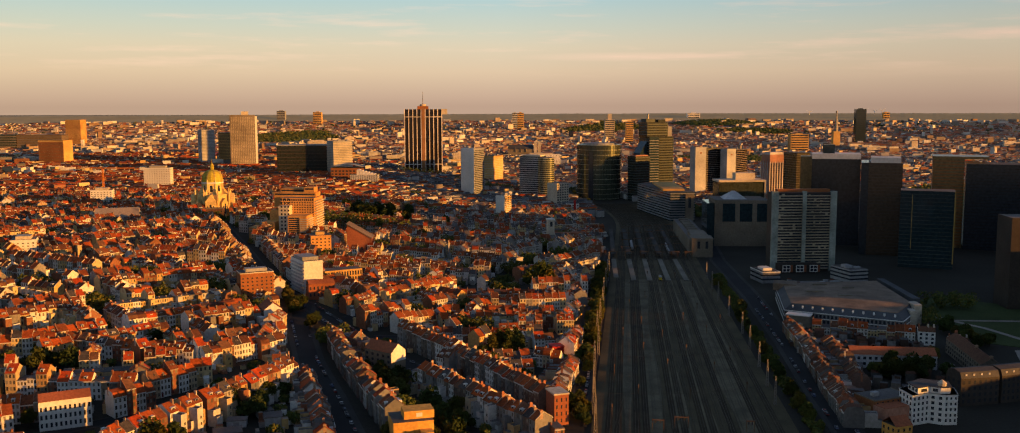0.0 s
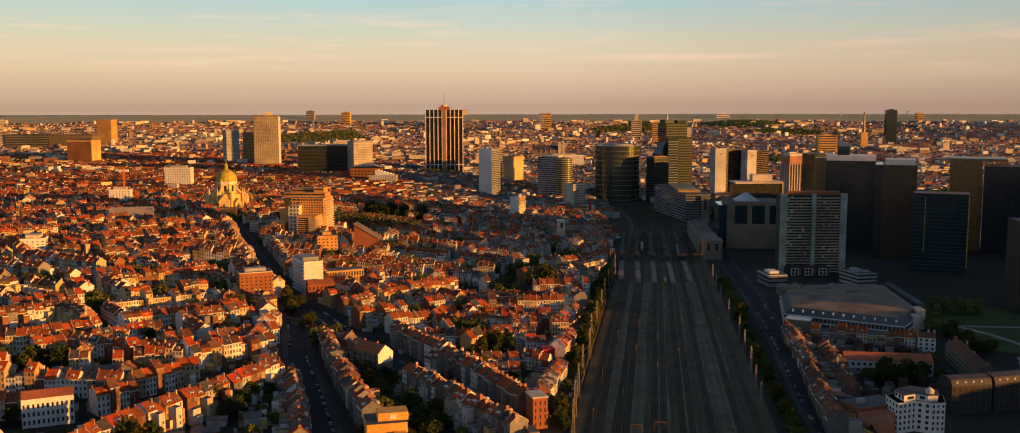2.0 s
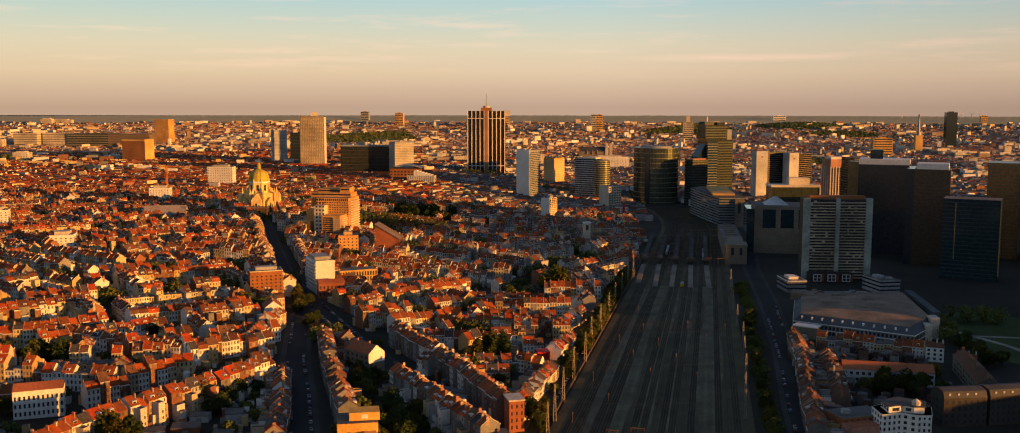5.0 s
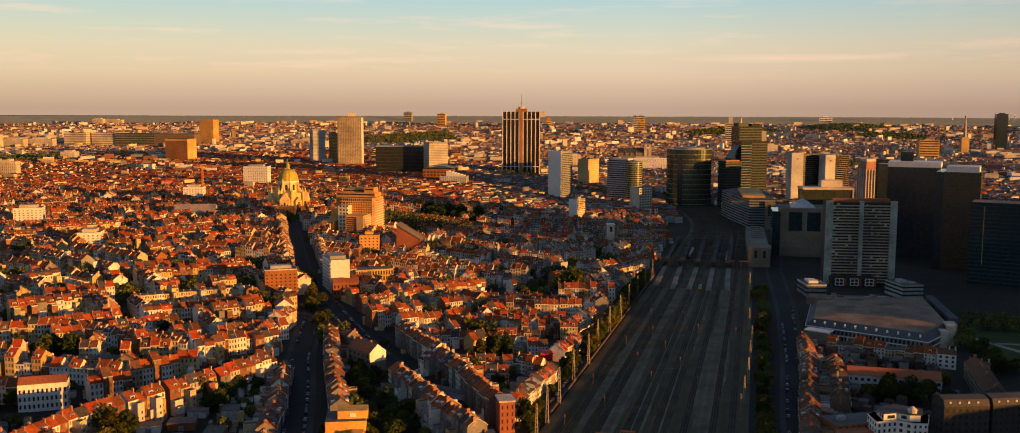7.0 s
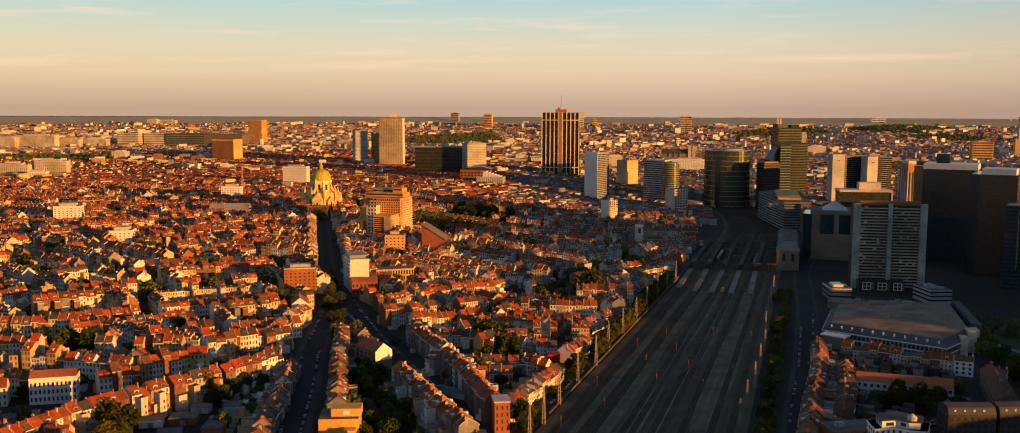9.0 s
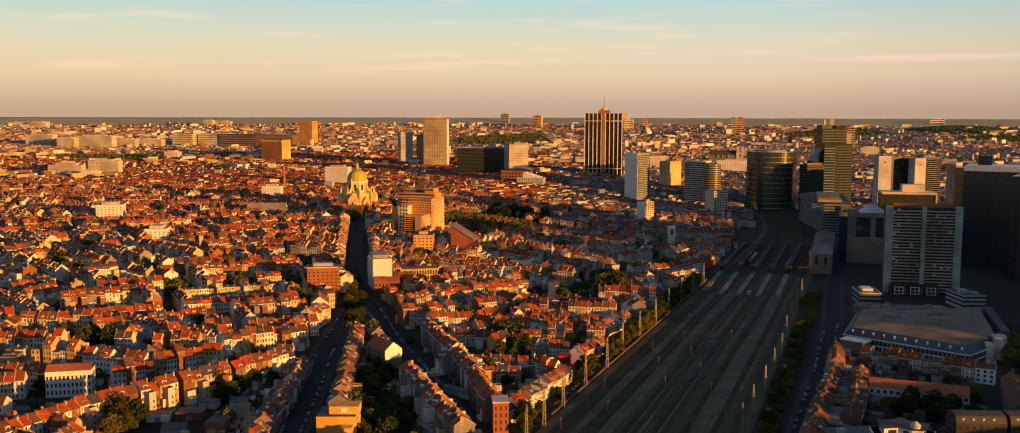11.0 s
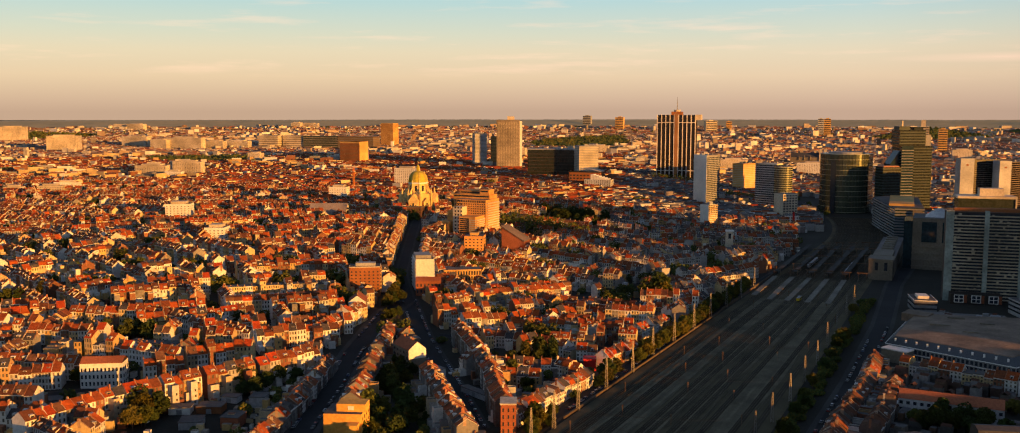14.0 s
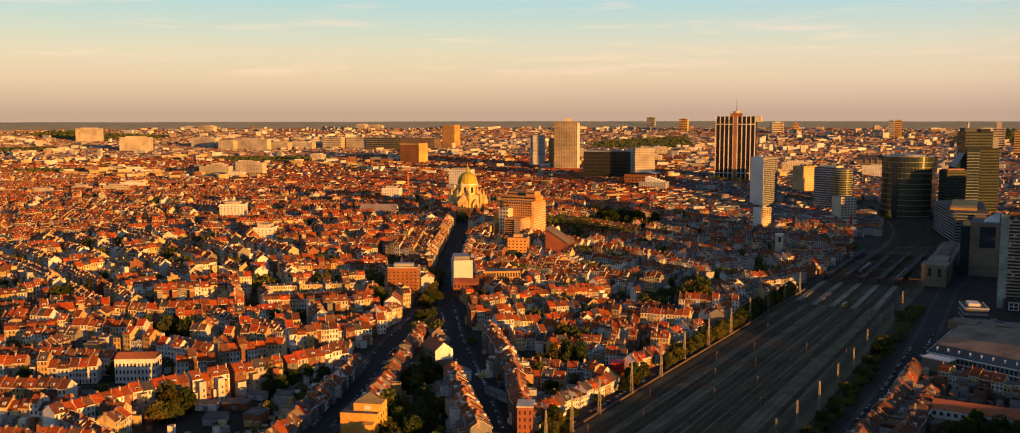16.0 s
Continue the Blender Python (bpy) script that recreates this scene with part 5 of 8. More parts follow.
add(ob, "post", solid(w / 2 - 1, -1.2, 0, w / 2 + 1, 0, h - 2), M_CREAM)
add(ob, "plant_room", solid(-8, 8, h + 1, 22, 24, h + 11), M_CREAM)
ob, w, h = block("office_block", (212, 1172), (276, 1170), 56, 56, M_STONE, "stone office block with dark glass bays and a low pitched roof")
add(ob, "left_wing", solid(-w / 2 - 9, 4, -8, -w / 2, 52, h - 4), M_BLUEGLASS)
for i in range(3):
    x = -w / 2 + 9 + i * 20.5
    add(ob, "glass_bay", solid(x, -.3, h - 26, x + 15, .2, h - 4), M_BLUEGLASS)
for i in range(4):
    add(ob, "ledge", solid(-w / 2 - .6, -.8, 3 + i * 7, w / 2 + .6, .1, 4.2 + i * 7), M_STONE)
b = Build()
b.ring([[(-20, 12, h), (8, 12, h), (8, 44, h), (-20, 44, h)], [(-8, 26, h + 9), (-4, 26, h + 9), (-4, 30, h + 9), (-8, 30, h + 9)]])
add(ob, "roof_pyramid", b, M_PALEGREY)

# slab of flats with pale stair towers
# Dark body colour imitates the shade in the recesses between balconies.
ob, w, h = block("residential_slab", (238, 994), (304, 999), 17, 81, M_DARKCLAD, "tall residential slab with continuous balconies and pale stair towers")
for i in range(27):
    z = 2 + i * (h - 3) / 27
    for x0, x1 in ((-w / 2 + 6.1, -2), (2, w / 2 - 6.1)):
        add(ob, "balcony", solid(x0, -1.5, z, x1, 0, z + 1.05), M_BALC)
        add(ob, "window_band", solid(x0, -.08, z + 1.1, x1, 0.05, z + 2.75), M_PANE)
r, screens = random.Random(8), Build()
for i in range(2, 27):
    z = 2 + i * (h - 3) / 27
    x = -w / 2 + 6.4
    while x < w / 2 - 9:
        if not -4.4 < x < 1.6 and r.random() < .14:
            top = r.choice((1.75, 2.0, 2.7, 2.7))
            screens.box(x, -1.42, z + 1.06, x + r.uniform(1.2, 2.8), -1.3 if top < 2.5 else -.3, z + top)
        x += 3.05
add(ob, "balcony_screens", screens, M_BALC, "pale screens and enclosed balconies", kind="stuff")
for x0, x1 in ((-w / 2 - .3, -w / 2 + 6), (-1.9, 1.9), (w / 2 - 6, w / 2 + .3)):
    add(ob, "stair_tower", solid(x0, -1.9, -5, x1, 2, h + 1.2), M_TEAL, "pale teal concrete stair tower")
add(ob, "roof_house", solid(-w * .4, 4, h, w * .42, 13, h + 3), M_BROWN)
for x in (-22, -8, 6):
    unit = add(ob, "shop_unit", solid(x - 6.9, -16, -2, x + 6.9, -2, 9), M_DARKCLAD)
    add(unit, "red_panel", solid(x + 4.2, -16.2, 1.4, x + 6.6, -16, 8.4), M_BRICK, "red panel")
    add(unit, "shop_frame", solid(x - 4, -16.4, 1.4, x + 4, -16, 8.4), M_WHITE, "white window frame")
    for q in (-3.3, .35):
        for zz in (2.0, 5.2):
            add(unit, "pane", solid(x + q, -16.5, zz, x + q + 2.95, -16.35, zz + 2.6), M_PANE)

# black and bronze towers of the business quarter
ob, w, h = block("office_tower", (332, 1192), (386, 1177), 50, 105, M_BLACK, "black-glass office tower with a pale roof storey")
add(ob, "roof_storey", solid(-w / 2, -.2, h, w / 2, 44, h + 6), M_WHITE, "pale roof storey")
add(ob, "banding", bands(w, 50, 3, h, 3.7, 0.7, 0.15), M_BLACK, kind="stuff")
add(ob, "olive_flank", solid(-w / 2 - 14, 40, -8, -w / 2, 54, h + 1), M_BRONZE)
add(ob, "sign_box", solid(-16, 14, h + 6, -2, 18, h + 17), M_BLUEGLASS, "blue roof sign box")
ob, w, h = block("office_tower", (372, 1106), (406, 1095), 40, 105, M_BROWNGLASS, "brown-glass office tower with a pale roof storey")
add(ob, "black_flank", solid(-w / 2 - 8, 0.5, -8, -w / 2, 60, h), M_BLACK)
add(ob, "roof_storey", solid(-w / 2 + 2, 1, h, w / 2 - 2, 36, h + 6), M_WHITE, "pale roof storey")
add(ob, "banding", bands(w, 40, 3, h, 3.7, 0.7, 0.2), M_DARKCLAD, kind="stuff")
ob, w, h = block("glass_tower", (378, 1023), (427, 1004), 30, 81, M_BLUEGLASS, "blue-black glass office tower with a sloping roof line")
add(ob, "banding", bands(w, 30, 3, h - 2, 3.9, 0.6, 0.15), M_TEALBAND, kind="stuff")
# Two gold strips imitate sun glints on the dark glass.
add(ob, "bright_edge", solid(w / 2 - .6, -.5, 6, w / 2 + .3, .5, h), M_GOLD, "gold corner strip imitating a sun glint")
add(ob, "bright_strip", solid(-w * .28, -.3, 20, -w * .272, .2, h - 4), M_GOLD)
ob, w, h = block("office_tower", (470, 1172), (502, 1160), 50, 108, M_BRONZE, "bronze-glass office tower with fine floor lines")
add(ob, "banding", bands(w, 50, 3, h, 3.7, 1.0, 0.3), M_BROWN, kind="stuff")
add(ob, "crown", solid(-w / 2 - .6, -.6, h - 2, w / 2 + 26, 50, h + 1), M_BRONZE)
ob, w, h = block("office_tower", (500, 1150), (585, 1116), 50, 101, M_BLACK, "broad black-glass office tower")
add(ob, "banding", bands(w, 50, 3, h, 3.7, 0.5, 0.2), M_DARKGLASS, kind="stuff")
# The dark body colour stands in for shade over this tower.
ob, w, h = block("office_tower", (390, 806), (480, 800), 30, 77, M_DARKCLAD, "brown office tower, darkened to look shaded, with a blue-glass flank")
add(ob, "glass_strip", solid(-w / 2 + 26, -.4, 4, w / 2, .2, h - 2), M_BLUEGLASS)
add(ob, "roof_house", solid(-w / 2 + 20, 6, h, -w / 2 + 44, 26, h + 9), M_PALEGREY)
# unseen blocks added to throw long shadows over the railway and houses
for x, y, w2, d2, z in ((575, 876, 40, 38, 112), (640, 820, 60, 60, 84), (660, 925, 60, 90, 94), (690, 1040, 60, 60, 80), (780, 1180, 60, 60, 78), (500, 690, 40, 80, 58), (480, 590, 40, 90, 33), (470, 470, 40, 100, 32), (460, 350, 40, 100, 38),
                        (800, 720, 60, 125, 62), (800, 850, 60, 125, 64), (800, 980, 60, 125, 70), (780, 590, 60, 125, 60), (770, 460, 60, 125, 58), (770, 330, 60, 125, 58), (770, 200, 60, 125, 58), (480, 230, 40, 110, 33), (700, 1250, 70, 90, 74), (730, 1400, 70, 90, 70), (880, 1560, 80, 100, 62), (930, 1700, 80, 100, 60), (840, 1330, 80, 60, 66), (960, 1500, 80, 80, 66), (760, 1095, 60, 85, 78), (452, 1335, 44, 80, 54), (508, 1480, 40, 70, 50)):
    ob, w, h = block("office_block", (x - w2 / 2, y), (x + w2 / 2, y + 8), d2, z, M_GREY, "plain grey block added out of view to cast shade")
    add(ob, "banding", bands(w, d2, 3, h, 3.7, 1.4, 0.3), M_DARKGLASS, kind="stuff")

# offices along the tracks, and the station
plan = [(192, 1425), (228, 1428), (222, 1612), (176, 1612), (160, 1585), (172, 1520)]
b = Build()
b.prism(plan, -4, 43, 0, top=1)
ob = thing("trackside_office", b.mesh("trackside_office", [M_BLUEGLASS, M_FLAT]), label="long grey-banded office block curving beside the tracks", category="building")
for i in range(11):
    c = Build()
    c.prism([(200 + (x - 200) * 1.012, 1520 + (y - 1520) * 1.004) for x, y in plan], 2 + i * 3.8, 4 + i * 3.8, bottom=True)
    add(ob, "floor_band", c, M_DULLGREY2)
add(ob, "pier", solid(214, 1423, -4, 226, 1426, 40), M_STONE, "pale stone end pier")
add(ob, "pier_window", solid(218, 1422.7, 20, 222, 1423.2, 36), M_PANE)
add(ob, "roof_deck", solid(184, 1450, 43, 216, 1590, 46), M_SAND)
ob, w, h = block("railway_station", (171, 1084), (194, 1083), 225, 17, M_STONE, "long pale stone railway station building with a low front tower", "station", top=M_FLAT)
add(ob, "front_tower", solid(-w / 2, -.5, -2, w / 2, 26, h + 4), M_STONE)
add(ob, "ledge", solid(-w / 2 - .6, -1, h + 3, w / 2 + .6, 26.6, h + 4.6), M_STONE)
add(ob, "lower_hall", solid(-w / 2 + 2, 27, h, w / 2 - 2, 70, h + 5), M_STONE)
for x in (-5.5, 3.5):
    add(ob, "tall_window", solid(x, -.75, 10, x + 3, -.45, 18), M_PANE)
for i in range(7):
    add(ob, "roof_light", solid(-6, 82 + i * 20, h, 6, 92 + i * 20, h + 3), M_STONE)

# low buildings by the slab, the flat-roofed school-like block and the park
ob, w, h = block("low_office", (213, 922), (231, 925), 30, 11, M_DULLGREY2, "low pale office with a flat roof and a roof light")
add(ob, "roof_light", solid(-5, 8, h, 4, 22, h + 2.4), M_WHITE)
add(ob, "parapet", bands(w, 30, h - .6, h + .4, 5, .8, .3), M_WHITE)
add(ob, "window_band", bands(w, 30, 3, 10, 4, 1.6, .1), M_PANE, kind="stuff")
ob, w, h = block("low_office", (297, 924), (316, 930), 32, 13, M_GREY, "pale low office with banded windows")
add(ob, "window_band", bands(w, 32, 3, 13, 3.6, 1.5, .1), M_PANE, kind="stuff")
roof_clutter(ob, w, 32, h, 13, 5)
ob, w, h = block("low_office", (224, 880), (282, 886), 18, 6.5, M_BRICK, "low red-brick annex with a flat roof")
add(ob, "parapet", bands(w, 18, h - .4, h + .4, 5, .6, .2), M_STONE)
roof_clutter(ob, w, 18, h, 15, 4)


def edge_panes(b, p, q, z0, z1, n, rows, fx=.55, fz=.6, out=.08):
    """Panes in a grid on the upright wall from p to q."""
    dx, dy = q[0] - p[0], q[1] - p[1]
    length = math.hypot(dx, dy)
    ox, oy = dy / length * out, -dx / length * out
    for j in range(rows):
        dz = (z1 - z0) / rows
        za, zb = z0 + dz * (j + .5 - fz / 2), z0 + dz * (j + .5 + fz / 2)
        for i in range(n):
            u, v = (i + .5 - fx / 2) / n, (i + .5 + fx / 2) / n
            b.face([(p[0] + dx * u + ox, p[1] + dy * u + oy, za), (p[0] + dx * v + ox, p[1] + dy * v + oy, za),
                    (p[0] + dx * v + ox, p[1] + dy * v + oy, zb), (p[0] + dx * u + ox, p[1] + dy * u + oy, zb)])


def toward(pts, f, centre=None):
    """An outline drawn in towards its centre."""
    cx, cy = centre or (sum(p[0] for p in pts) / len(pts), sum(p[1] for p in pts) / len(pts))
    return [(cx + (x - cx) * f, cy + (y - cy) * f) for x, y in pts]


def public_building():
    """Large school-like building: two rows of white-framed windows under a slate slope and a wide tan roof."""
    plan = [(193, 757), (271, 717), (298, 760), (304, 866), (209, 852)]
    b = Build()
    b.prism(plan, -2, 9.4)
    ob = thing("public_building", b.mesh("public_building", [M_SHADEGREY]), label="grey public building with white-framed windows and wide tan roof", category="building")
    g = Build()
    for i, n in ((0, 30), (1, 14), (4, 26)):
        edge_panes(g, plan[i], plan[(i + 1) % 5], .8, 9.0, n, 2, .6, .62)
    add(ob, "glazing", g, M_PANE, kind="stuff")
    for z in (.2, 4.6, 9.0):
        c = Build()
        c.prism(toward(plan, 1.006), z, z + .55, bottom=True)
        add(ob, "string_course", c, M_WHITE)
    g = Build()
    g.ring([[(x, y, z) for x, y in toward(plan, f)] for f, z in ((1.0, 9.55), (.9, 14.2))], cap=False)
    add(ob, "slate_slope", g, M_GREYSLATE, "grey slate roof slope")
    g = Build()
    g.ring([[(x, y, z) for x, y in toward(plan, f)] for f, z in ((.905, 14.1), (.9, 14.6), (.62, 15.6), (.3, 16.0))])
    add(ob, "roof", g, M_TANROOF, "wide tan roofing")
    for x, y, wx, wy in ((222, 800, 14, 2.2), (243, 782, 11, 2.2), (256, 815, 10, 2.2), (235, 830, 12, 2.2)):
        add(ob, "roof_light", solid(x, y, 14.5, x + wx, y + wy, 16.8), M_STONE)
    d = Build()
    for i in range(11):
        u = (i + .5) / 11
        x, y = toward([(193 + 78 * u, 757 - 40 * u)], .95, (255, 790))[0]
        d.box(x - .6, y - .6, 11, x + .6, y + .6, 13.4)
    add(ob, "slope_window", d, M_WHITE, kind="stuff")
    for x, y, wx, wy, z in ((284, 738, 5, 9, 13), (291, 749, 6, 12, 15.5), (297, 764, 5, 12, 13)):
        add(ob, "end_block", solid(x, y, -2, x + wx, y + wy, z), M_CREAM, "pale stair block")
    r = Build()
    r.ring([[(x, y, z) for x, y in ((300, 776), (306, 776), (309, 868), (303, 868))] for z in (-2, 15)])
    add(ob, "end_wing", r, M_GREYSLATE)
    r = Build()
    r.ring([[(203, 838, z), (221, 830, z), (226, 846, z), (208, 854, z)] for z in (10, 16)])
    add(ob, "gable_block", r, M_TANROOF)
    low = add(ob, "front_wing", solid(-9, -5, -2, 9, 5, 8.4), M_STONE)
    low.matrix_local = pose(201, 744, 0, 0, 0, -27)
    add(low, "parapet", solid(-9.3, -5.3, 8.4, 9.3, 5.3, 9.2), M_WHITE)
    occupy(250, 790, 40)


# Grey darkened so the public building's walls carry their shade.
M_SHADEGREY = surface("shaded_grey_render", [(0, (0.2, 0.2, 0.2))], 0.85, by="")
M_GREYSLATE = surface("grey_slate", [(0, (0.09, 0.098, 0.108))], 0.7, by="", grain=1.2)
M_TANROOF = surface("tan_roofing", [(0, (0.26, 0.19, 0.135))], 0.85, by="", stain=0.06)
public_building()


def side_house(a, c, d, z, rise, wall, label, roof=None, nx=8, ny=3):
    """Plain house with a pitched roof whose ridge runs along its front."""
    ob, w, h = block("row_house", a, c, d, z, wall, label, "house")
    r = Build()
    roof_gable(r, w, d, h, rise, .4)
    r.turned(pose(-w / 2, 0, 0))
    add(ob, "roof", r, roof or M_OLDTILE)
    for x in (-w / 2 - .02, w / 2 + .02):
        g = Build()
        g.face([(x, 0, h), (x, d, h), (x, d / 2, h + rise - .1)])
        add(ob, "gable_wall", g, wall)
    add(ob, "glazing", window_grid(w, d, .8, h - .5, nx, ny, 3, .42, .55, .07, "frl"), M_PANE, kind="stuff")
    for x in (-w / 2 + .8, w * .1, w / 2 - .8):
        add(ob, "chimney", solid(x - .5, d / 2 - .9, h + rise - 1.2, x + .5, d / 2 + .9, h + rise + 1.5), M_CHIMNEY)
    return ob


M_OLDTILE = surface("old_brown_tile", [(0, (0.17, 0.08, 0.045))], 0.85, by="", grain=0.9, grain_amt=0.5)
side_house((280, 662), (272.5, 592), 12, 10.5, 4, M_STONE, "long stone-grey house with a brown tiled roof beside the park", nx=16)
side_house((269, 683), (280, 680), 9, 10, 3, M_WHITE, "small white house with dark windows at the row end", nx=3)
side_house((284, 668), (296, 664), 9, 8, 1.5, M_CREAM, "low cream house in sun beside the park", nx=4, ny=2)


def court_sheds():
    """Annexes, workshops and walls packed into the courtyards on the far side of the railway."""
    r = random.Random(88)
    b = Build()
    put = []
    for poly, n in (([(203, 706), (266, 684), (266, 642), (204, 644)], 60), ([(179, 700), (199, 704), (193, 560), (176, 520)], 46), ([(200, 618), (268, 612), (268, 575), (236, 552), (196, 552)], 40), ([(226, 905), (280, 910), (284, 868), (215, 862)], 18)):
        x0, x1 = min(p[0] for p in poly), max(p[0] for p in poly)
        y0, y1 = min(p[1] for p in poly), max(p[1] for p in poly)
        k = 0
        for _ in range(1500):
            x, y, q = r.uniform(x0, x1), r.uniform(y0, y1), r.uniform(1.8, 3.6)
            if k >= n or not inside(x, y, poly) or any(math.hypot(x - a, y - c) < q + e - .6 for a, c, e in put):
                continue
            put.append((x, y, q))
            k += 1
            h = r.choice((2.6, 3.2, 4.5, 6.0, 7.2))
            t = Build()
            t.box(-q, -q * .8, -1, q, q * .8, h, 0)
            t.f.pop(), t.m.pop()
            if r.random() < .4:
                t.face([(-q, -q * .8, h), (q, -q * .8, h), (q, 0, h + 1.3), (-q, 0, h + 1.3)], 2)
                t.face([(-q, 0, h + 1.3), (q, 0, h + 1.3), (q, q * .8, h), (-q, q * .8, h)], 2)
            else:
                t.face([(-q, -q * .8, h), (q, -q * .8, h), (q, q * .8, h), (-q, q * .8, h)], 1)
            b.add(t, pose(x, y, 0, 0, 0, -18 + r.choice((0, 90))))
    thing("court_sheds", b.mesh("court_sheds", [M_DIM_ISL, M_FLAT, M_ROOF_DARK]), label="annexes and workshops packed into shaded courtyards", category="outbuildings", kind="stuff")


court_sheds()


def park():
    b = Build()
    b.prism([(318, 690), (352, 668), (420, 700), (440, 790), (352, 860), (315, 830)], 0.02, 0.3)
    thing("lawn", b.mesh("lawn", [M_GRASS]), label="dim green park lawn between towers", category="lawn", kind="structure")
    for pts in ([(312, 786), (340, 735), (352, 694), (362, 660)], [(326, 762), (380, 760), (430, 752)]):
        b = Build()
        strip(b, dense(pts), -2.4, 2.4, 0.36, skirt=.2)
        thing("park_path", b.mesh("park_path", [M_GRAVEL]), label="pale gravel path across the lawn", category="path", kind="structure")
    b = Build()
    b.prism([(320, 640), (420, 640), (430, 690), (330, 668)], 0.02, 0.24)
    thing("forecourt", b.mesh("forecourt", [M_GRAVEL]), label="pale paved forecourt beside the park", category="paving", kind="structure")


park()

# towers on the skyline
for args in ((-116, 4040, -95, 4042, 141, M_PALEGREY, "pale twin-coloured tower on the skyline"), (-94, 4042, -68, 4044, 141, M_SAND, "ochre twin-coloured tower on the skyline"),
             (301, 3427, 328, 3428, 114, M_SAND, "slim ochre residential tower on the skyline"), (-986, 4196, -949, 4197, 145, M_SAND, "ochre residential tower on the skyline"),
             (-1198, 4391, -1160, 4393, 150, M_GREY, "dark grey tower on the skyline"), (686, 4549, 743, 4551, 134, M_WHITE, "white slab on the skyline hill"),
             (1078, 3354, 1113, 3355, 156, M_BLUEGLASS, "tall blue-glass tower on the skyline"), (1518, 4351, 1546, 4352, 137, M_SAND, "pale tower on the skyline"),
             (-575, 4140, -531, 4161, 131, M_CREAM, "pale residential tower on the skyline"), (-500, 4200, -478, 4206, 127, M_SAND, "slim ochre tower on the skyline"),
             (778, 3038, 834, 3039, 80, M_SAND, "ochre office block in the distance")):
    far_tower(*args, crown=3.0)
far_tower(241, 3630, 278, 3631, 118, M_CREAM, "domed palace block on the skyline", 22.0)
t = thing("telecom_mast", cylinder(5, 0, 60, 8, r1=1.2).mesh("telecom_mast", [M_STEEL]), pose(797, 2642, 92), "tall telecom mast with a slender top", "mast")
part("mast_head", cylinder(2.4, 58, 62, 8).mesh("mast_head", [M_STEEL]), t)
part("mast_base", solid(-9, -9, -30, 9, 9, 8).mesh("mast_base", [M_SAND]), t)

# ---- church, flats and single buildings of the old quarter ----
def octagon(r, turn=22.5):
    return [(r * math.cos(radians(turn + 45 * i)), r * math.sin(radians(turn + 45 * i))) for i in range(8)]


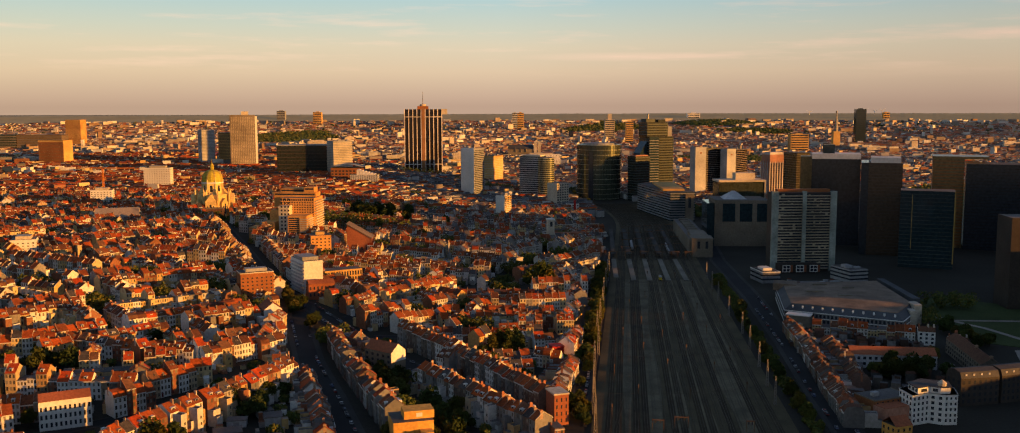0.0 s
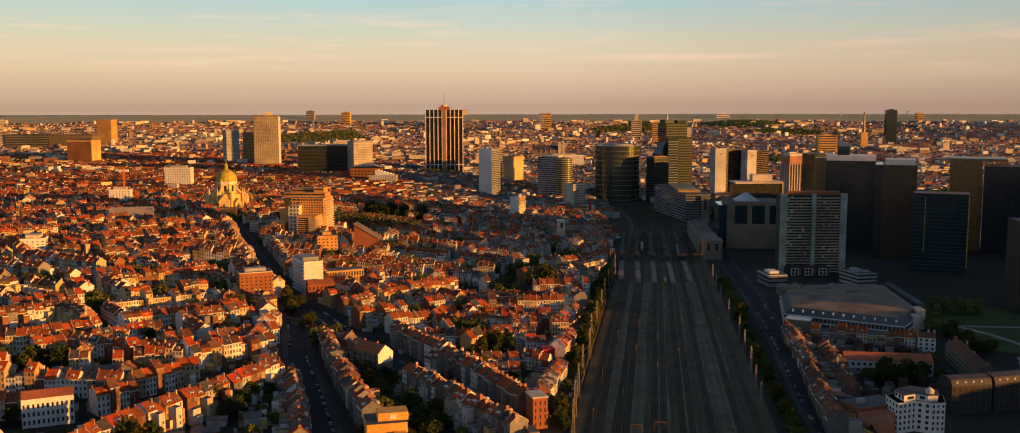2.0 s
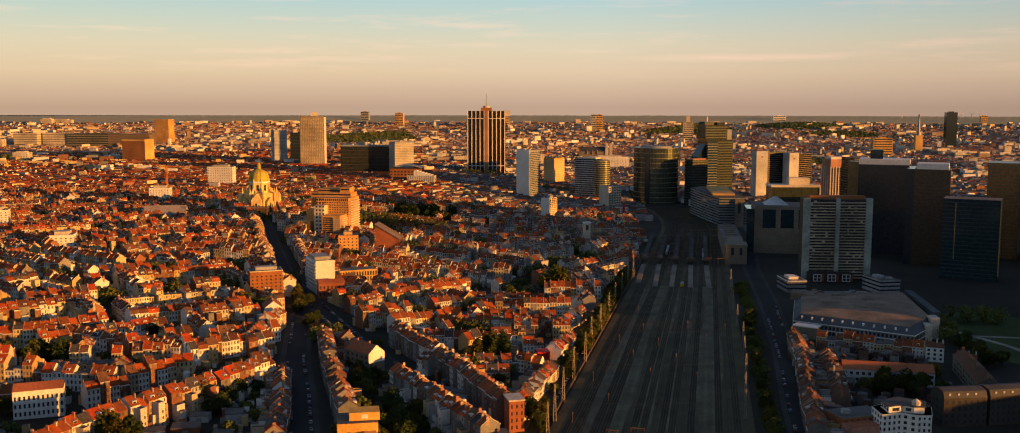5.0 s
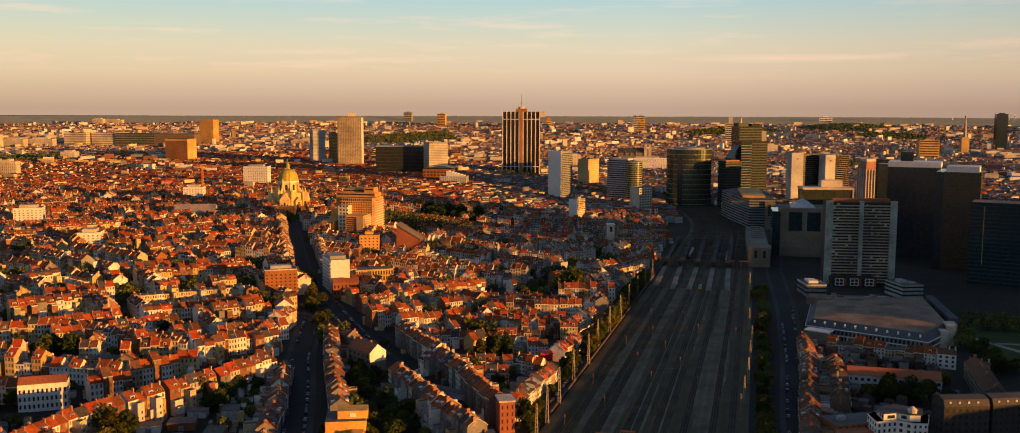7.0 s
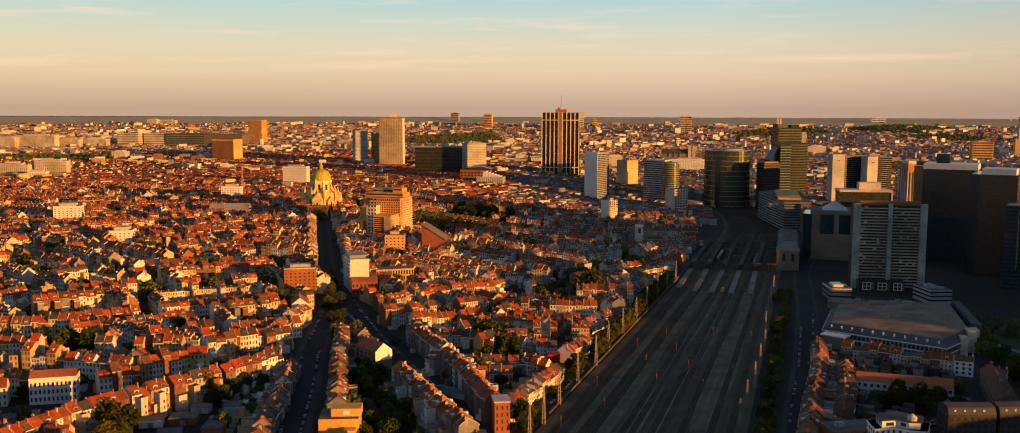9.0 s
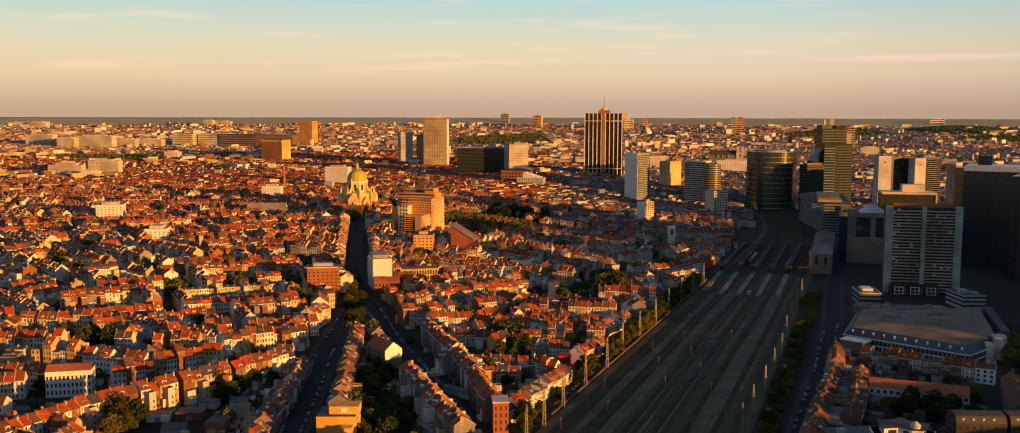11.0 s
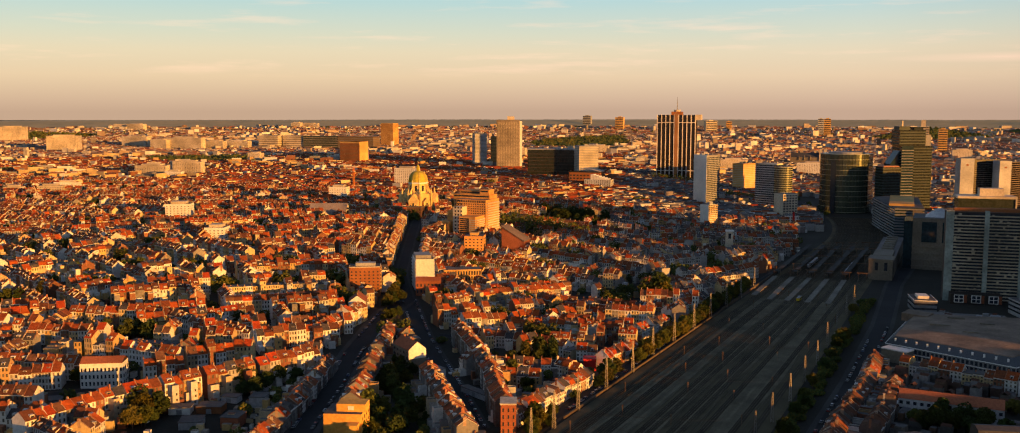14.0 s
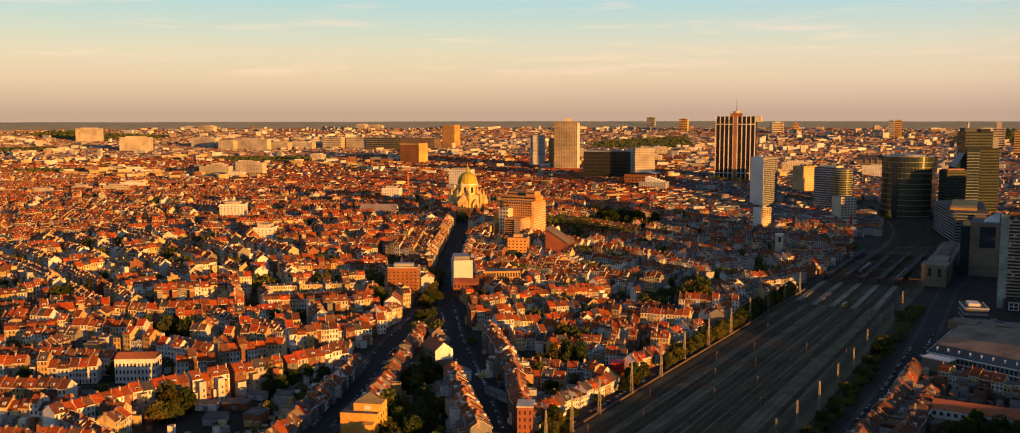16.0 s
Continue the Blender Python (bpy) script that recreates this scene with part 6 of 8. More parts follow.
def make_church():
    cx, cy = -425, 1240
    z0 = ground_z(cx, cy) - 5
    b = Build()
    b.prism(octagon(21), -6, 35)
    church = thing("domed_church", b.mesh("domed_church", [M_SUNLITSTONE]), pose(cx, cy, z0, 0, 0, 12), "pale stone domed church with a green copper dome and gilded ribs", "church")
    six = [k * math.tau / 6 for k in range(6)]
    for i in range(8):
        a = 45 * i
        m = pose(0, 0, 0, 0, 0, a)
        g = Build()
        far, half, eave, peak = (27, 6.5, 27, 35) if i % 2 == 0 else (24, 5, 24, 30)
        g.box(15, -half, -6, far, half, eave)
        n = len(g.v)
        g.v.extend([(far, -half, eave), (far, half, eave), (far, 0, peak), (15, -half, eave), (15, half, eave), (15, 0, peak)])
        g.f.extend([(n, n + 1, n + 2), (n, n + 2, n + 5, n + 3), (n + 1, n + 4, n + 5, n + 2)])
        g.m.extend([0, 0, 0])
        part("gabled_bay", g.mesh("gabled_bay", [M_SUNLITSTONE]), church, m=m)
        for y, hw, zt in ((-half * .55, .8, 20), (0, 1.2, 22), (half * .55, .8, 20)):
            w = Build()
            w.face([(far + .1, y - hw, 10), (far + .1, y + hw, 10)] + [(far + .1, y + hw * math.cos(t), zt + hw * math.sin(t)) for t in (0, .6, 1.2, 1.95, 2.55, 3.14)])
            part("arched_window", w.mesh("arched_window", [M_PANE]), church, m=m)
        t = Build()
        t.ring([[(22.5 + q * math.cos(k), q * math.sin(k), z) for k in six] for q, z in ((1.6, -4), (1.6, 34), (2.0, 34), (2.0, 35), (1.3, 36), (.15, 43))])
        part("turret", t.mesh("turret", [M_SUNLITSTONE]), church, m=pose(0, 0, 0, 0, 0, a + 22.5))
        f = Build()
        for s in (-1, 1):
            q = [(12.5, s * .6, 45), (19, s * .6, 36), (19, s * .6, 34), (12.5, s * .6, 34)]
            f.face(q if s < 0 else q[::-1])
        f.face([(12.5, -.6, 45), (12.5, .6, 45), (19, .6, 36), (19, -.6, 36)])
        part("buttress", f.mesh("buttress", [M_SUNLITSTONE]), church, m=pose(0, 0, 0, 0, 0, a + 22.5))
        d = Build()
        d.face([(12.5, -1.7, 38), (12.5, 1.7, 38)] + [(12.5, 1.7 * math.cos(t), 44.5 + 1.7 * math.sin(t)) for t in (0, .6, 1.2, 1.95, 2.55, 3.14)])
        part("drum_window", d.mesh("drum_window", [M_PANE]), church, m=m)
        p = Build()
        p.ring([[(13.2 + q * math.cos(k), q * math.sin(k), z) for k in six] for q, z in ((.9, 34), (.9, 51), (1.1, 51), (.1, 54.5))])
        part("pinnacle", p.mesh("pinnacle", [M_SUNLITSTONE]), church, m=pose(0, 0, 0, 0, 0, a + 22.5))
    b = Build()
    b.prism(octagon(13.4), 35, 49)
    part("drum", b.mesh("drum", [M_SUNLITSTONE]), church)
    b = Build()
    b.prism(octagon(14.2), 48.5, 50.2, bottom=True)
    part("cornice", b.mesh("cornice", [M_WHITE]), church)
    prof = [(12.9, 50.2), (13.2, 53.5), (12.8, 57), (11.4, 60.4), (9.0, 63.2), (5.8, 65.2), (2.2, 66)]
    b = Build()
    b.ring([[(q * math.cos(k * math.tau / 16), q * math.sin(k * math.tau / 16), z) for k in range(16)] for q, z in prof])
    part("dome", b.mesh("dome", [M_COPPER]), church, "green copper dome")
    for i in range(8):
        b = Build()
        for (q0, za), (q1, zb) in zip(prof, prof[1:]):
            b.face([(q0 + .25, -.7, za), (q0 + .25, .7, za), (q1 + .25, .55, zb), (q1 + .25, -.55, zb)])
        part("dome_rib", b.mesh("dome_rib", [M_GOLD]), church, "gilded rib", m=pose(0, 0, 0, 0, 0, 22.5 + 45 * i))
    b = Build()
    b.ring([[(q * math.cos(k), q * math.sin(k), z) for k in six] for q, z in ((2.3, 66), (2.3, 71), (2.7, 71), (.3, 75))])
    part("lantern", b.mesh("lantern", [M_COPPER]), church)
    part("cross", cylinder(.35, 75, 80, 6).mesh("cross", [M_GOLD]), church)


make_church()


def make_flats():
    ob, w, h = block("apartment_complex", (-297, 1094), (-258, 1092), 36, 66, M_APRICOT, "stepped ochre apartment complex with rows of balconies", base=ground_z(-280, 1100))
    add(ob, "glazing", window_grid(w, 34, 3, h - 4, 13, 14, 9, .55, .5, .07, "f"), M_PANE, kind="stuff")
    for i in range(14):
        z = 3 + i * (h - 5) / 14
        add(ob, "balcony", solid(w / 2, 1, z, w / 2 + 2.4, 33, z + 1.3), M_CREAM)
    add(ob, "top_arcade", window_grid(w, 34, h - 4, h - .4, 16, 1, 0, .6, .7, .1, "f"), M_PANE, kind="stuff")
    for x0, y0, x1, y1, z in ((-w / 2 - 12, 14, w / 2 - 2, 34, h + 5), (-w / 2 - 6, 20, w / 2 - 12, 44, h + 9), (w / 2 - 16, 16, w / 2 - 4, 30, h + 11)):
        add(ob, "roof_storey", solid(x0, y0, h - 12, x1, y1, z), M_APRICOT)
        add(ob, "roof_window", solid(x0 + 1, y0 - .1, z - 3, x1 - 1, y0 + .2, z - 1.2), M_PANE)
    for x0, y0, x1, y1, z in ((-w / 2 - 12, -2, -w / 2, 22, h - 14), (-w / 2 - 17, -16, -w / 2 - 2, 4, h - 26)):
        add(ob, "plain_wing", solid(x0, y0, -8, x1, y1, z), M_APRICOT)
    for x0, y0, x1, y1, z in ((-w / 2 - 26, -34, -w / 2 - 10, -12, h - 30), (-w / 2 - 20, -46, -w / 2 + 2, -30, h - 36)):
        wing = add(ob, "stepped_wing", solid(x0, y0, -8, x1, y1, z), M_SAND)
        for i in range(4):
            add(wing, "balcony", solid(x0 + 1, y0 - 1.1, z - 3.2 - i * 3.4, x1 - 1, y0, z - 2.2 - i * 3.4), M_CREAM)
    wing = add(ob, "front_wing", solid(-4, -24, -8, w / 2 - 2, 0, h - 18), M_APRICOT)
    for i in range(9):
        z = 4 + i * (h - 24) / 9
        add(wing, "window_band", solid(-3, -24.1, z + 1, 9, -23.9, z + 2.6), M_PANE)
        add(wing, "balcony", solid(10, -25.2, z, w / 2 - 1, -24, z + 1.2), M_CREAM)
        add(wing, "balcony", solid(w / 2 - 2, -24, z, w / 2, -2, z + 1.2), M_CREAM)
    wing = add(ob, "middle_wing", solid(-w / 2 + 2, -14, -8, -6, 0, h - 8), M_CREAM)
    for i in range(10):
        for j in range(3):
            x = -w / 2 + 4.5 + j * 4
            add(wing, "window", solid(x, -14.1, 6 + i * 4.2, x + 2, -13.9, 8.2 + i * 4.2), M_PANE)


make_flats()


def make_brick_hall():
    """Brick building whose roof falls from one end to the other."""
    z0 = ground_z(-192, 1016)
    b = Build()
    n = 26
    for y, s in ((0, 1), (20, -1)):
        q = [(-n / 2, y, -8), (n / 2, y, -8), (n / 2, y, 31 - z0), (-n / 2, y, 46 - z0)]
        b.face(q if s > 0 else q[::-1])
    b.face([(n / 2, 0, -8), (n / 2, 20, -8), (n / 2, 20, 31 - z0), (n / 2, 0, 31 - z0)])
    b.face([(-n / 2, 20, -8), (-n / 2, 0, -8), (-n / 2, 0, 46 - z0), (-n / 2, 20, 46 - z0)])
    ob = thing("brick_hall", b.mesh("brick_hall", [M_BRICK]), pose(-192, 1014, z0, 0, 0, 2), "red brick hall with a steeply falling grey roof", "building")
    r = Build()
    r.v = [(-n / 2 - .6, -.8, 46.6 - z0), (n / 2 + .6, -.8, 31 - z0), (n / 2 + .6, 21, 31 - z0), (-n / 2 - .6, 21, 46.6 - z0)]
    r.v += [(x, y, z - 1.0) for x, y, z in r.v]
    r.f = [(0, 1, 2, 3), (4, 5, 1, 0), (5, 6, 2, 1), (7, 4, 0, 3)]
    r.m = [0] * 4
    add(ob, "roof", r, M_BROWNROOF)
    for i in range(4):
        add(ob, "window", solid(-8 + i * 5, -.1, 6, -6.6 + i * 5, .1, 9), M_PANE)
    occupy(-192, 1028, 18)


make_brick_hall()

# Brown brick darkened in colour to stand for the shade below the church.
M_SHADEBRICK = surface("shade_darkened_brick", [(0, (0.15, 0.075, 0.05))], 0.9, by="", grain=1.0)
ob, w, h = block("long_brick_building", (-450, 1188), (-398, 1196), 14, ground_z(-420, 1195) + 15, M_SHADEBRICK, "long brown brick building below the church", top=M_BROWNROOF)
add(ob, "glazing", window_grid(w, 14, 2, 17, 14, 4, 5, .4, .5, .07, "fr"), M_PANE, kind="stuff")
add(ob, "parapet", bands(w, 14, h - .4, h + .6, 5, .8, .3), M_STONE)
ob, w, h = block("office_cube", (-237, 985), (-217, 991), 20, 37, M_APRICOT, "ochre cube-shaped office building with square windows")
add(ob, "glazing", window_grid(w, 20, 3, h - 2, 5, 5, 5, .4, .4, .08, "fr"), M_PANE, kind="stuff")
add(ob, "roof_house", solid(-5, 6, h, 4, 14, h + 3), M_SAND)
ob, w, h = block("office_block", (-190, 838), (-160, 856), 16, ground_z(-175, 846) + 16, M_SAND, "ochre office block with tall window piers")
add(ob, "glazing", window_grid(w, 16, 5, h - 1, 14, 2, 4, .55, .75, .08, "fr"), M_PANE, kind="stuff")
ob, w, h = block("apartment_block", (-199, 800), (-185, 809), 34, 40, M_WHITE, "white apartment block with a blank sunlit wall")
add(ob, "balcony_front", bands(w, 34, 2, h, 3, 1.0, 1.0, sides="l"), M_PALEGREY, kind="stuff")
add(ob, "roof_house", solid(-8, 4, h, 6, 26, h + 3), M_GREY)
ob, w, h = block("apartment_block", (-238, 752), (-215, 764), 18, 38, M_BROWN, "brown brick apartment block with small windows")
add(ob, "glazing", window_grid(w, 18, 2, h - 3, 7, 7, 4, .35, .4, .08, "fr"), M_PANE, kind="stuff")
add(ob, "roof_house", solid(-8, 5, h, 9, 13, h + 2.6), M_GREY)
add(ob, "balcony_front", bands(w, 18, 3, h - 1, 3.2, 1.1, 1.1, sides="r"), M_SAND, kind="stuff")
add(ob, "parapet", bands(w, 18, h - .6, h + .4, 5, .8, .3), M_CREAM)
for (a, c, d, z, lab) in (((-488, 868), (-468, 876), 22, 48, "white apartment block with a blank gable wall and balconies"), ((-668, 1012), (-640, 1026), 20, 54, "white stepped apartment block over the roofs"),
                          ((-630, 1332), (-602, 1338), 16, 54, "small white apartment block with square windows"), ((-673, 1621), (-629, 1625), 18, 67, "long white apartment block behind the church"),
                          ((-1210, 1232), (-1180, 1243), 14, 45, "cream apartment block with balconies in sun"), ((-1154, 1251), (-1114, 1266), 14, 47, "cream apartment block with square windows"), ((-1179, 1310), (-1139, 1325), 14, 48, "ochre-white apartment block beside trees"), ((-1342, 1701), (-1301, 1717), 16, 58, "pale apartment block over dark trees"), ((-1313, 1755), (-1266, 1774), 16, 62, "tall pale apartment block over dark trees"),
                          ((-1190, 2300), (-1140, 2320), 22, 72, "white stepped apartment block in sun"),
                          ((-2250, 2586), (-2148, 2592), 24, 88, "long pale apartment block far off"), ((-2078, 2531), (-2016, 2535), 24, 80, "pale apartment block far off"),
                          ((-2033, 2556), (-1901, 2566), 24, 87, "long pale apartment block far off"), ((-1920, 2608), (-1852, 2612), 22, 76, "pale apartment block far off"),
                          ((-1880, 2664), (-1796, 2668), 22, 75, "long cream apartment block far off"), ((-1426, 2179), (-1390, 2183), 24, 61, "cream apartment block among red roofs"),
                          ((-1333, 1668), (-1262, 1682), 18, 56, "cream apartment block with a flat roof"), ((-1278, 1722), (-1212, 1734), 18, 63, "tall cream apartment block with a flat roof"),
                          ((-1226, 1639), (-1190, 1646), 14, 47, "white apartment block with a blank wall"),
                          ((-2953, 3249), (-2857, 3260), 24, 115, "pale hillside apartment block far off"), ((-2850, 3242), (-2770, 3250), 24, 118, "pale hillside apartment block far off"),
                          ((-2366, 3733), (-2319, 3736), 22, 121, "pale hillside apartment block far off"), ((-2351, 3781), (-2263, 3786), 22, 117, "pale hillside apartment block far off"),
                          ((-1258, 1165), (-1180, 1178), 14, 43, "long cream apartment slab with balconies in sun"), ((-1340, 1120), (-1262, 1150), 14, 44, "long cream apartment slab with balconies in sun"),
                          ((-48, 2569), (54, 2575), 26, 42, "long white office building in full sun"), ((333, 3171), (387, 3174), 26, 58, "big pale blank-walled building far off"),
                          ((-222, 2464), (-160, 2472), 30, 52, "wide cream office block in full sun"), ((-620, 2560), (-560, 2572), 30, 58, "wide cream office block in full sun"),
                          ((-860, 2640), (-812, 2648), 30, 66, "pale office block in full sun"), ((-700, 2900), (-640, 2910), 30, 66, "wide pale office block in full sun"), ((-2261, 2284), (-2176, 2333), 26, 97, "big pale stepped apartment building far off"),
                          ((-2790, 2560), (-2710, 2605), 26, 118, "big pale stepped apartment building far off")):
    ob, w, h = block("apartment_block", a, c, d, z, M_CREAM if "cream" in lab or "pale" in lab else M_WHITE, lab)
    add(ob, "glazing", window_grid(w, d, 2, h - 2, max(5, int(w / 4)), max(3, int(h / 3.2)), 4, .38, .4, .08, "fr"), M_CURTAIN, kind="stuff")
    add(ob, "roof_storey", solid(-w * .3, 3, h, w * .3, d - 3, h + 3), M_CREAM)


def make_shed():
    """Wide hall with a low pitched roof."""
    z0 = ground_z(-500, 1140)
    w, d, z, rise = 50, 34, 36 - z0, 13
    b, r = Build(), Build()
    b.box(-w / 2, 0, -6, w / 2, d, z)
    for x in (-w / 2, w / 2):
        b.face([(x, 0, z), (x, d, z), (x, d / 2, z + rise)])
    ob = thing("market_hall", b.mesh("market_hall", [M_CREAM]), pose(-503, 1128, z0, 0, 0, 20), "wide hall with a low tan pitched roof", "hall")
    roof_gable(r, w, d, z + .3, rise, 1.0)
    r.turned(pose(-w / 2, 0, 0))
    add(ob, "roof", r, M_SHEETROOF)
    for i in range(5):
        add(ob, "skylight", solid(-24 + i * 12, 10, z + rise * .45, -20 + i * 12, 12, z + rise * .62), M_PANE)


make_shed()


def make_gable_house(a, c, eave, apex, d, label):
    """House whose white end gable runs from a to c."""
    w = math.dist(a, c)
    cx, cy = (a[0] + c[0]) / 2, (a[1] + c[1]) / 2
    z0 = ground_z(cx, cy)
    z, rise = eave - z0, apex - eave
    b = Build()
    b.box(-w / 2, 0, -5, w / 2, d, z)
    b.face([(-w / 2, 0, z), (w / 2, 0, z), (0, 0, z + rise)])
    b.face([(w / 2, d, z), (-w / 2, d, z), (0, d, z + rise)])
    ob = thing("gabled_house", b.mesh("gabled_house", [M_STONE]), pose(cx, cy, z0, 0, 0, math.degrees(math.atan2(c[1] - a[1], c[0] - a[0]))), label, "house")
    g = Build()
    g.face([(-w / 2, -.06, z - 6), (w / 2, -.06, z - 6), (w / 2, -.06, z), (0, -.06, z + rise), (-w / 2, -.06, z)])
    add(ob, "white_gable", g, M_WHITE, "bright white blank gable")
    r = Build()
    roof_gable(r, d, w, z, rise, .4)
    r.turned(pose(w / 2, 0, 0.1, 0, 0, 90))
    add(ob, "roof", r, M_CLAY)
    add(ob, "glazing", window_grid(w, d, 2, z - 1, 1, 4, 5, .4, .5, .06, "rl"), M_PANE, kind="stuff")
    for y in (d * .3, d * .8):
        add(ob, "chimney", solid(-.6, y - .4, z + rise - 1, .6, y + .4, z + rise + 1.4), M_CHIMNEY)


make_gable_house((-92.5, 586), (-85, 596), 17.0, 22.0, 24, "white house with a bright blank gable and tiled roof")
make_gable_house((-203, 693), (-191, 699), 21, 26, 20, "white corner house with a tall gable at the junction")
ob, w, h = block("brick_corner_house", (7.8, 500.5), (15.4, 503.5), 12, 17, M_BRICK, "tall red brick corner house with a narrow front")
add(ob, "glazing", window_grid(w, 12, 1, h - 1, 3, 4, 3, .3, .55, .07, "fr"), M_PANE, kind="stuff")
add(ob, "parapet", solid(-w / 2 - .4, -.4, h, w / 2 + .4, 12.4, h + .8), M_CREAM)
ob, w, h = block("yellow_house", (-71, 453), (-52, 459), 18, 17, M_OCHRE, "ochre apartment house with a roof terrace")
add(ob, "terrace_wing", solid(3, -6, -4, w / 2 - 1, 0, h - 4), M_OCHRE)
add(ob, "attic", solid(-4, 4, h, 11, 14, h + 4), M_OCHRE)
add(ob, "attic_window", solid(2, 3.8, h + 1, 5, 4, h + 3), M_WHITE)
add(ob, "glazing", window_grid(w, 18, 1, h - 1, 6, 4, 4, .3, .5, .07, "r"), M_PANE, kind="stuff")
ob, w, h = block("red_shed", (8.5, 641), (16.5, 643.5), 8, 7.5, M_RED, "bright red painted low building by the street")
add(ob, "parapet", solid(-w / 2 - .2, -.2, h, w / 2 + .2, 9.2, h + .5), M_RED)
ob, w, h = block("long_white_house", (-257, 474), (-235, 486), 12, 19.5, M_WHITE, "white arcaded terrace with arched windows and red roof")
add(ob, "glazing", window_grid(w, 12, 1, h - 2, 11, 3, 3, .45, .55, .07, "fr"), M_PANE, kind="stuff")
r = Build()
roof_gable(r, w, 12, h, 3, .5)
r.turned(pose(-w / 2, 0, 0))
add(ob, "roof", r, M_CLAY)

# white corner house and the row on the far side of the railway
def white_corner_house():
    """Five-storey corner house: fronts meeting at blunt angles, set-back roof storeys and terraces."""
    plan = [(196, 520), (198, 506), (208.7, 511), (215.3, 507.5), (222.6, 508), (226, 522), (210, 530)]
    b = Build()
    b.prism(plan, -3, 16.5)
    ob = thing("white_corner_house", b.mesh("white_corner_house", [M_WHITE]), label="white five-storey corner apartment house with roof terraces", category="house")
    g = Build()
    for i, n in ((0, 4), (1, 4), (2, 2), (3, 3), (4, 4)):
        edge_panes(g, plan[i], plan[i + 1], 1, 16, n, 5, .42, .55)
    add(ob, "glazing", g, M_PANE, kind="stuff")
    for z in (4, 16.1):
        c = Build()
        c.prism(toward(plan, 1.02), z, z + .4, bottom=True)
        add(ob, "cornice", c, M_WHITE)
    up = Build()
    up.prism(toward(plan, .72), 16.5, 19.8)
    storey = add(ob, "roof_storey", up, M_WHITE)
    g = Build()
    for i in (0, 1, 2, 4):
        p = toward(plan, .72)
        edge_panes(g, p[i], p[i + 1], 17, 19.4, 3 if i in (0, 4) else 1, 1, .5, .7)
    add(storey, "glazing", g, M_PANE, kind="stuff")
    roof = Build()
    roof.prism(toward(plan, .78), 19.8, 20.15, bottom=True)
    add(storey, "roof_slab", roof, M_SLATE)
    add(ob, "roof_pavilion", cylinder(2.2, 16.4, 21.6, 10, 216, 513), M_CREAM)
    add(ob, "pavilion_roof", cylinder(2.5, 21.6, 23.4, 10, 216, 513, .4), M_CREAM)
    for z in (6.6, 9.8, 13):
        add(ob, "balcony", solid(217, 506.6, z, 221.5, 507.9, z + 1.0), M_WHITE)
    occupy(211, 518, 12)


white_corner_house()
ob, w, h = block("brown_house", (180, 511), (203, 521), 16, 12, M_BROWN, "brown brick house with a flat roof beside the white corner house")
add(ob, "parapet", bands(w, 16, h - .4, h + .6, 5, .7, .25), M_STONE)
add(ob, "roof_box", solid(-8, 6, h, -4, 9, h + 2.2), M_GREY)
add(ob, "glazing", window_grid(w, 16, 1, h - .5, 7, 4, 4, .35, .5, .07, "fr"), M_PANE, kind="stuff")
wing = add(ob, "front_wing", solid(-w / 2 - 1, -9, -3, 3, 0, h - 2), M_SALMON, "salmon-stuccoed front wing")
add(wing, "terrace", solid(-w / 2 - .8, -8.8, h - 2, 2.8, -.2, h - 1.7), M_CLAY)
ob, w, h = block("small_gabled_house", (180, 480), (190, 484), 10, 8, M_OCHRE, "small ochre house with a steep tiled roof")
r = Build()
roof_gable(r, w, 10, h, 4, .4)
r.turned(pose(-w / 2, 0, 0))
add(ob, "roof", r, M_CLAY)
add(ob, "glazing", window_grid(w, 10, 1, h - .5, 3, 2, 3, .35, .5, .07, "frl"), M_PANE, kind="stuff")
ob, w, h = block("brick_house", (-192, 786), (-172, 796), 10, 23, M_BRICK, "low red brick house with a tiled roof below the white block")
r = Build()
roof_gable(r, w, 10, h, 3, .4)
r.turned(pose(-w / 2, 0, 0))
add(ob, "roof", r, M_CLAY)
add(ob, "glazing", window_grid(w, 10, 2, h - 1, 7, 2, 3, .4, .5, .07, "fr"), M_PANE, kind="stuff")


def mansard_block(a, c, d, ztop, wall, label):
    """Apartment house with a slate mansard and skylights."""
    ob, w, h = block("mansard_house", a, c, d, ztop, wall, label)
    r = Build()
    roof_mansard(r, w, d, h, 4.5)
    r.turned(pose(-w / 2, 0, .02))
    add(ob, "roof", r, M_SLATE, "dark slate mansard roof")
    for x in (-w / 2, w / 2):
        g = Build()
        g.face([(x, 0, h), (x, 1.4, h + 3.4), (x, d / 2, h + 4.5), (x, d - 1.4, h + 3.4), (x, d, h)])
        add(ob, "gable_wall", g, wall)
    add(ob, "glazing", window_grid(w, d, 1, h - .5, int(w / 3.2), 4, 3, .42, .55, .07, "frl"), M_PANE, kind="stuff")
    for i in range(int(w / 5)):
        x = -w / 2 + 3 + i * 5
        add(ob, "skylight", solid(x, .55, h + 1.2, x + 1.1, 1.0, h + 2.4), M_PALEGREY)
    return ob


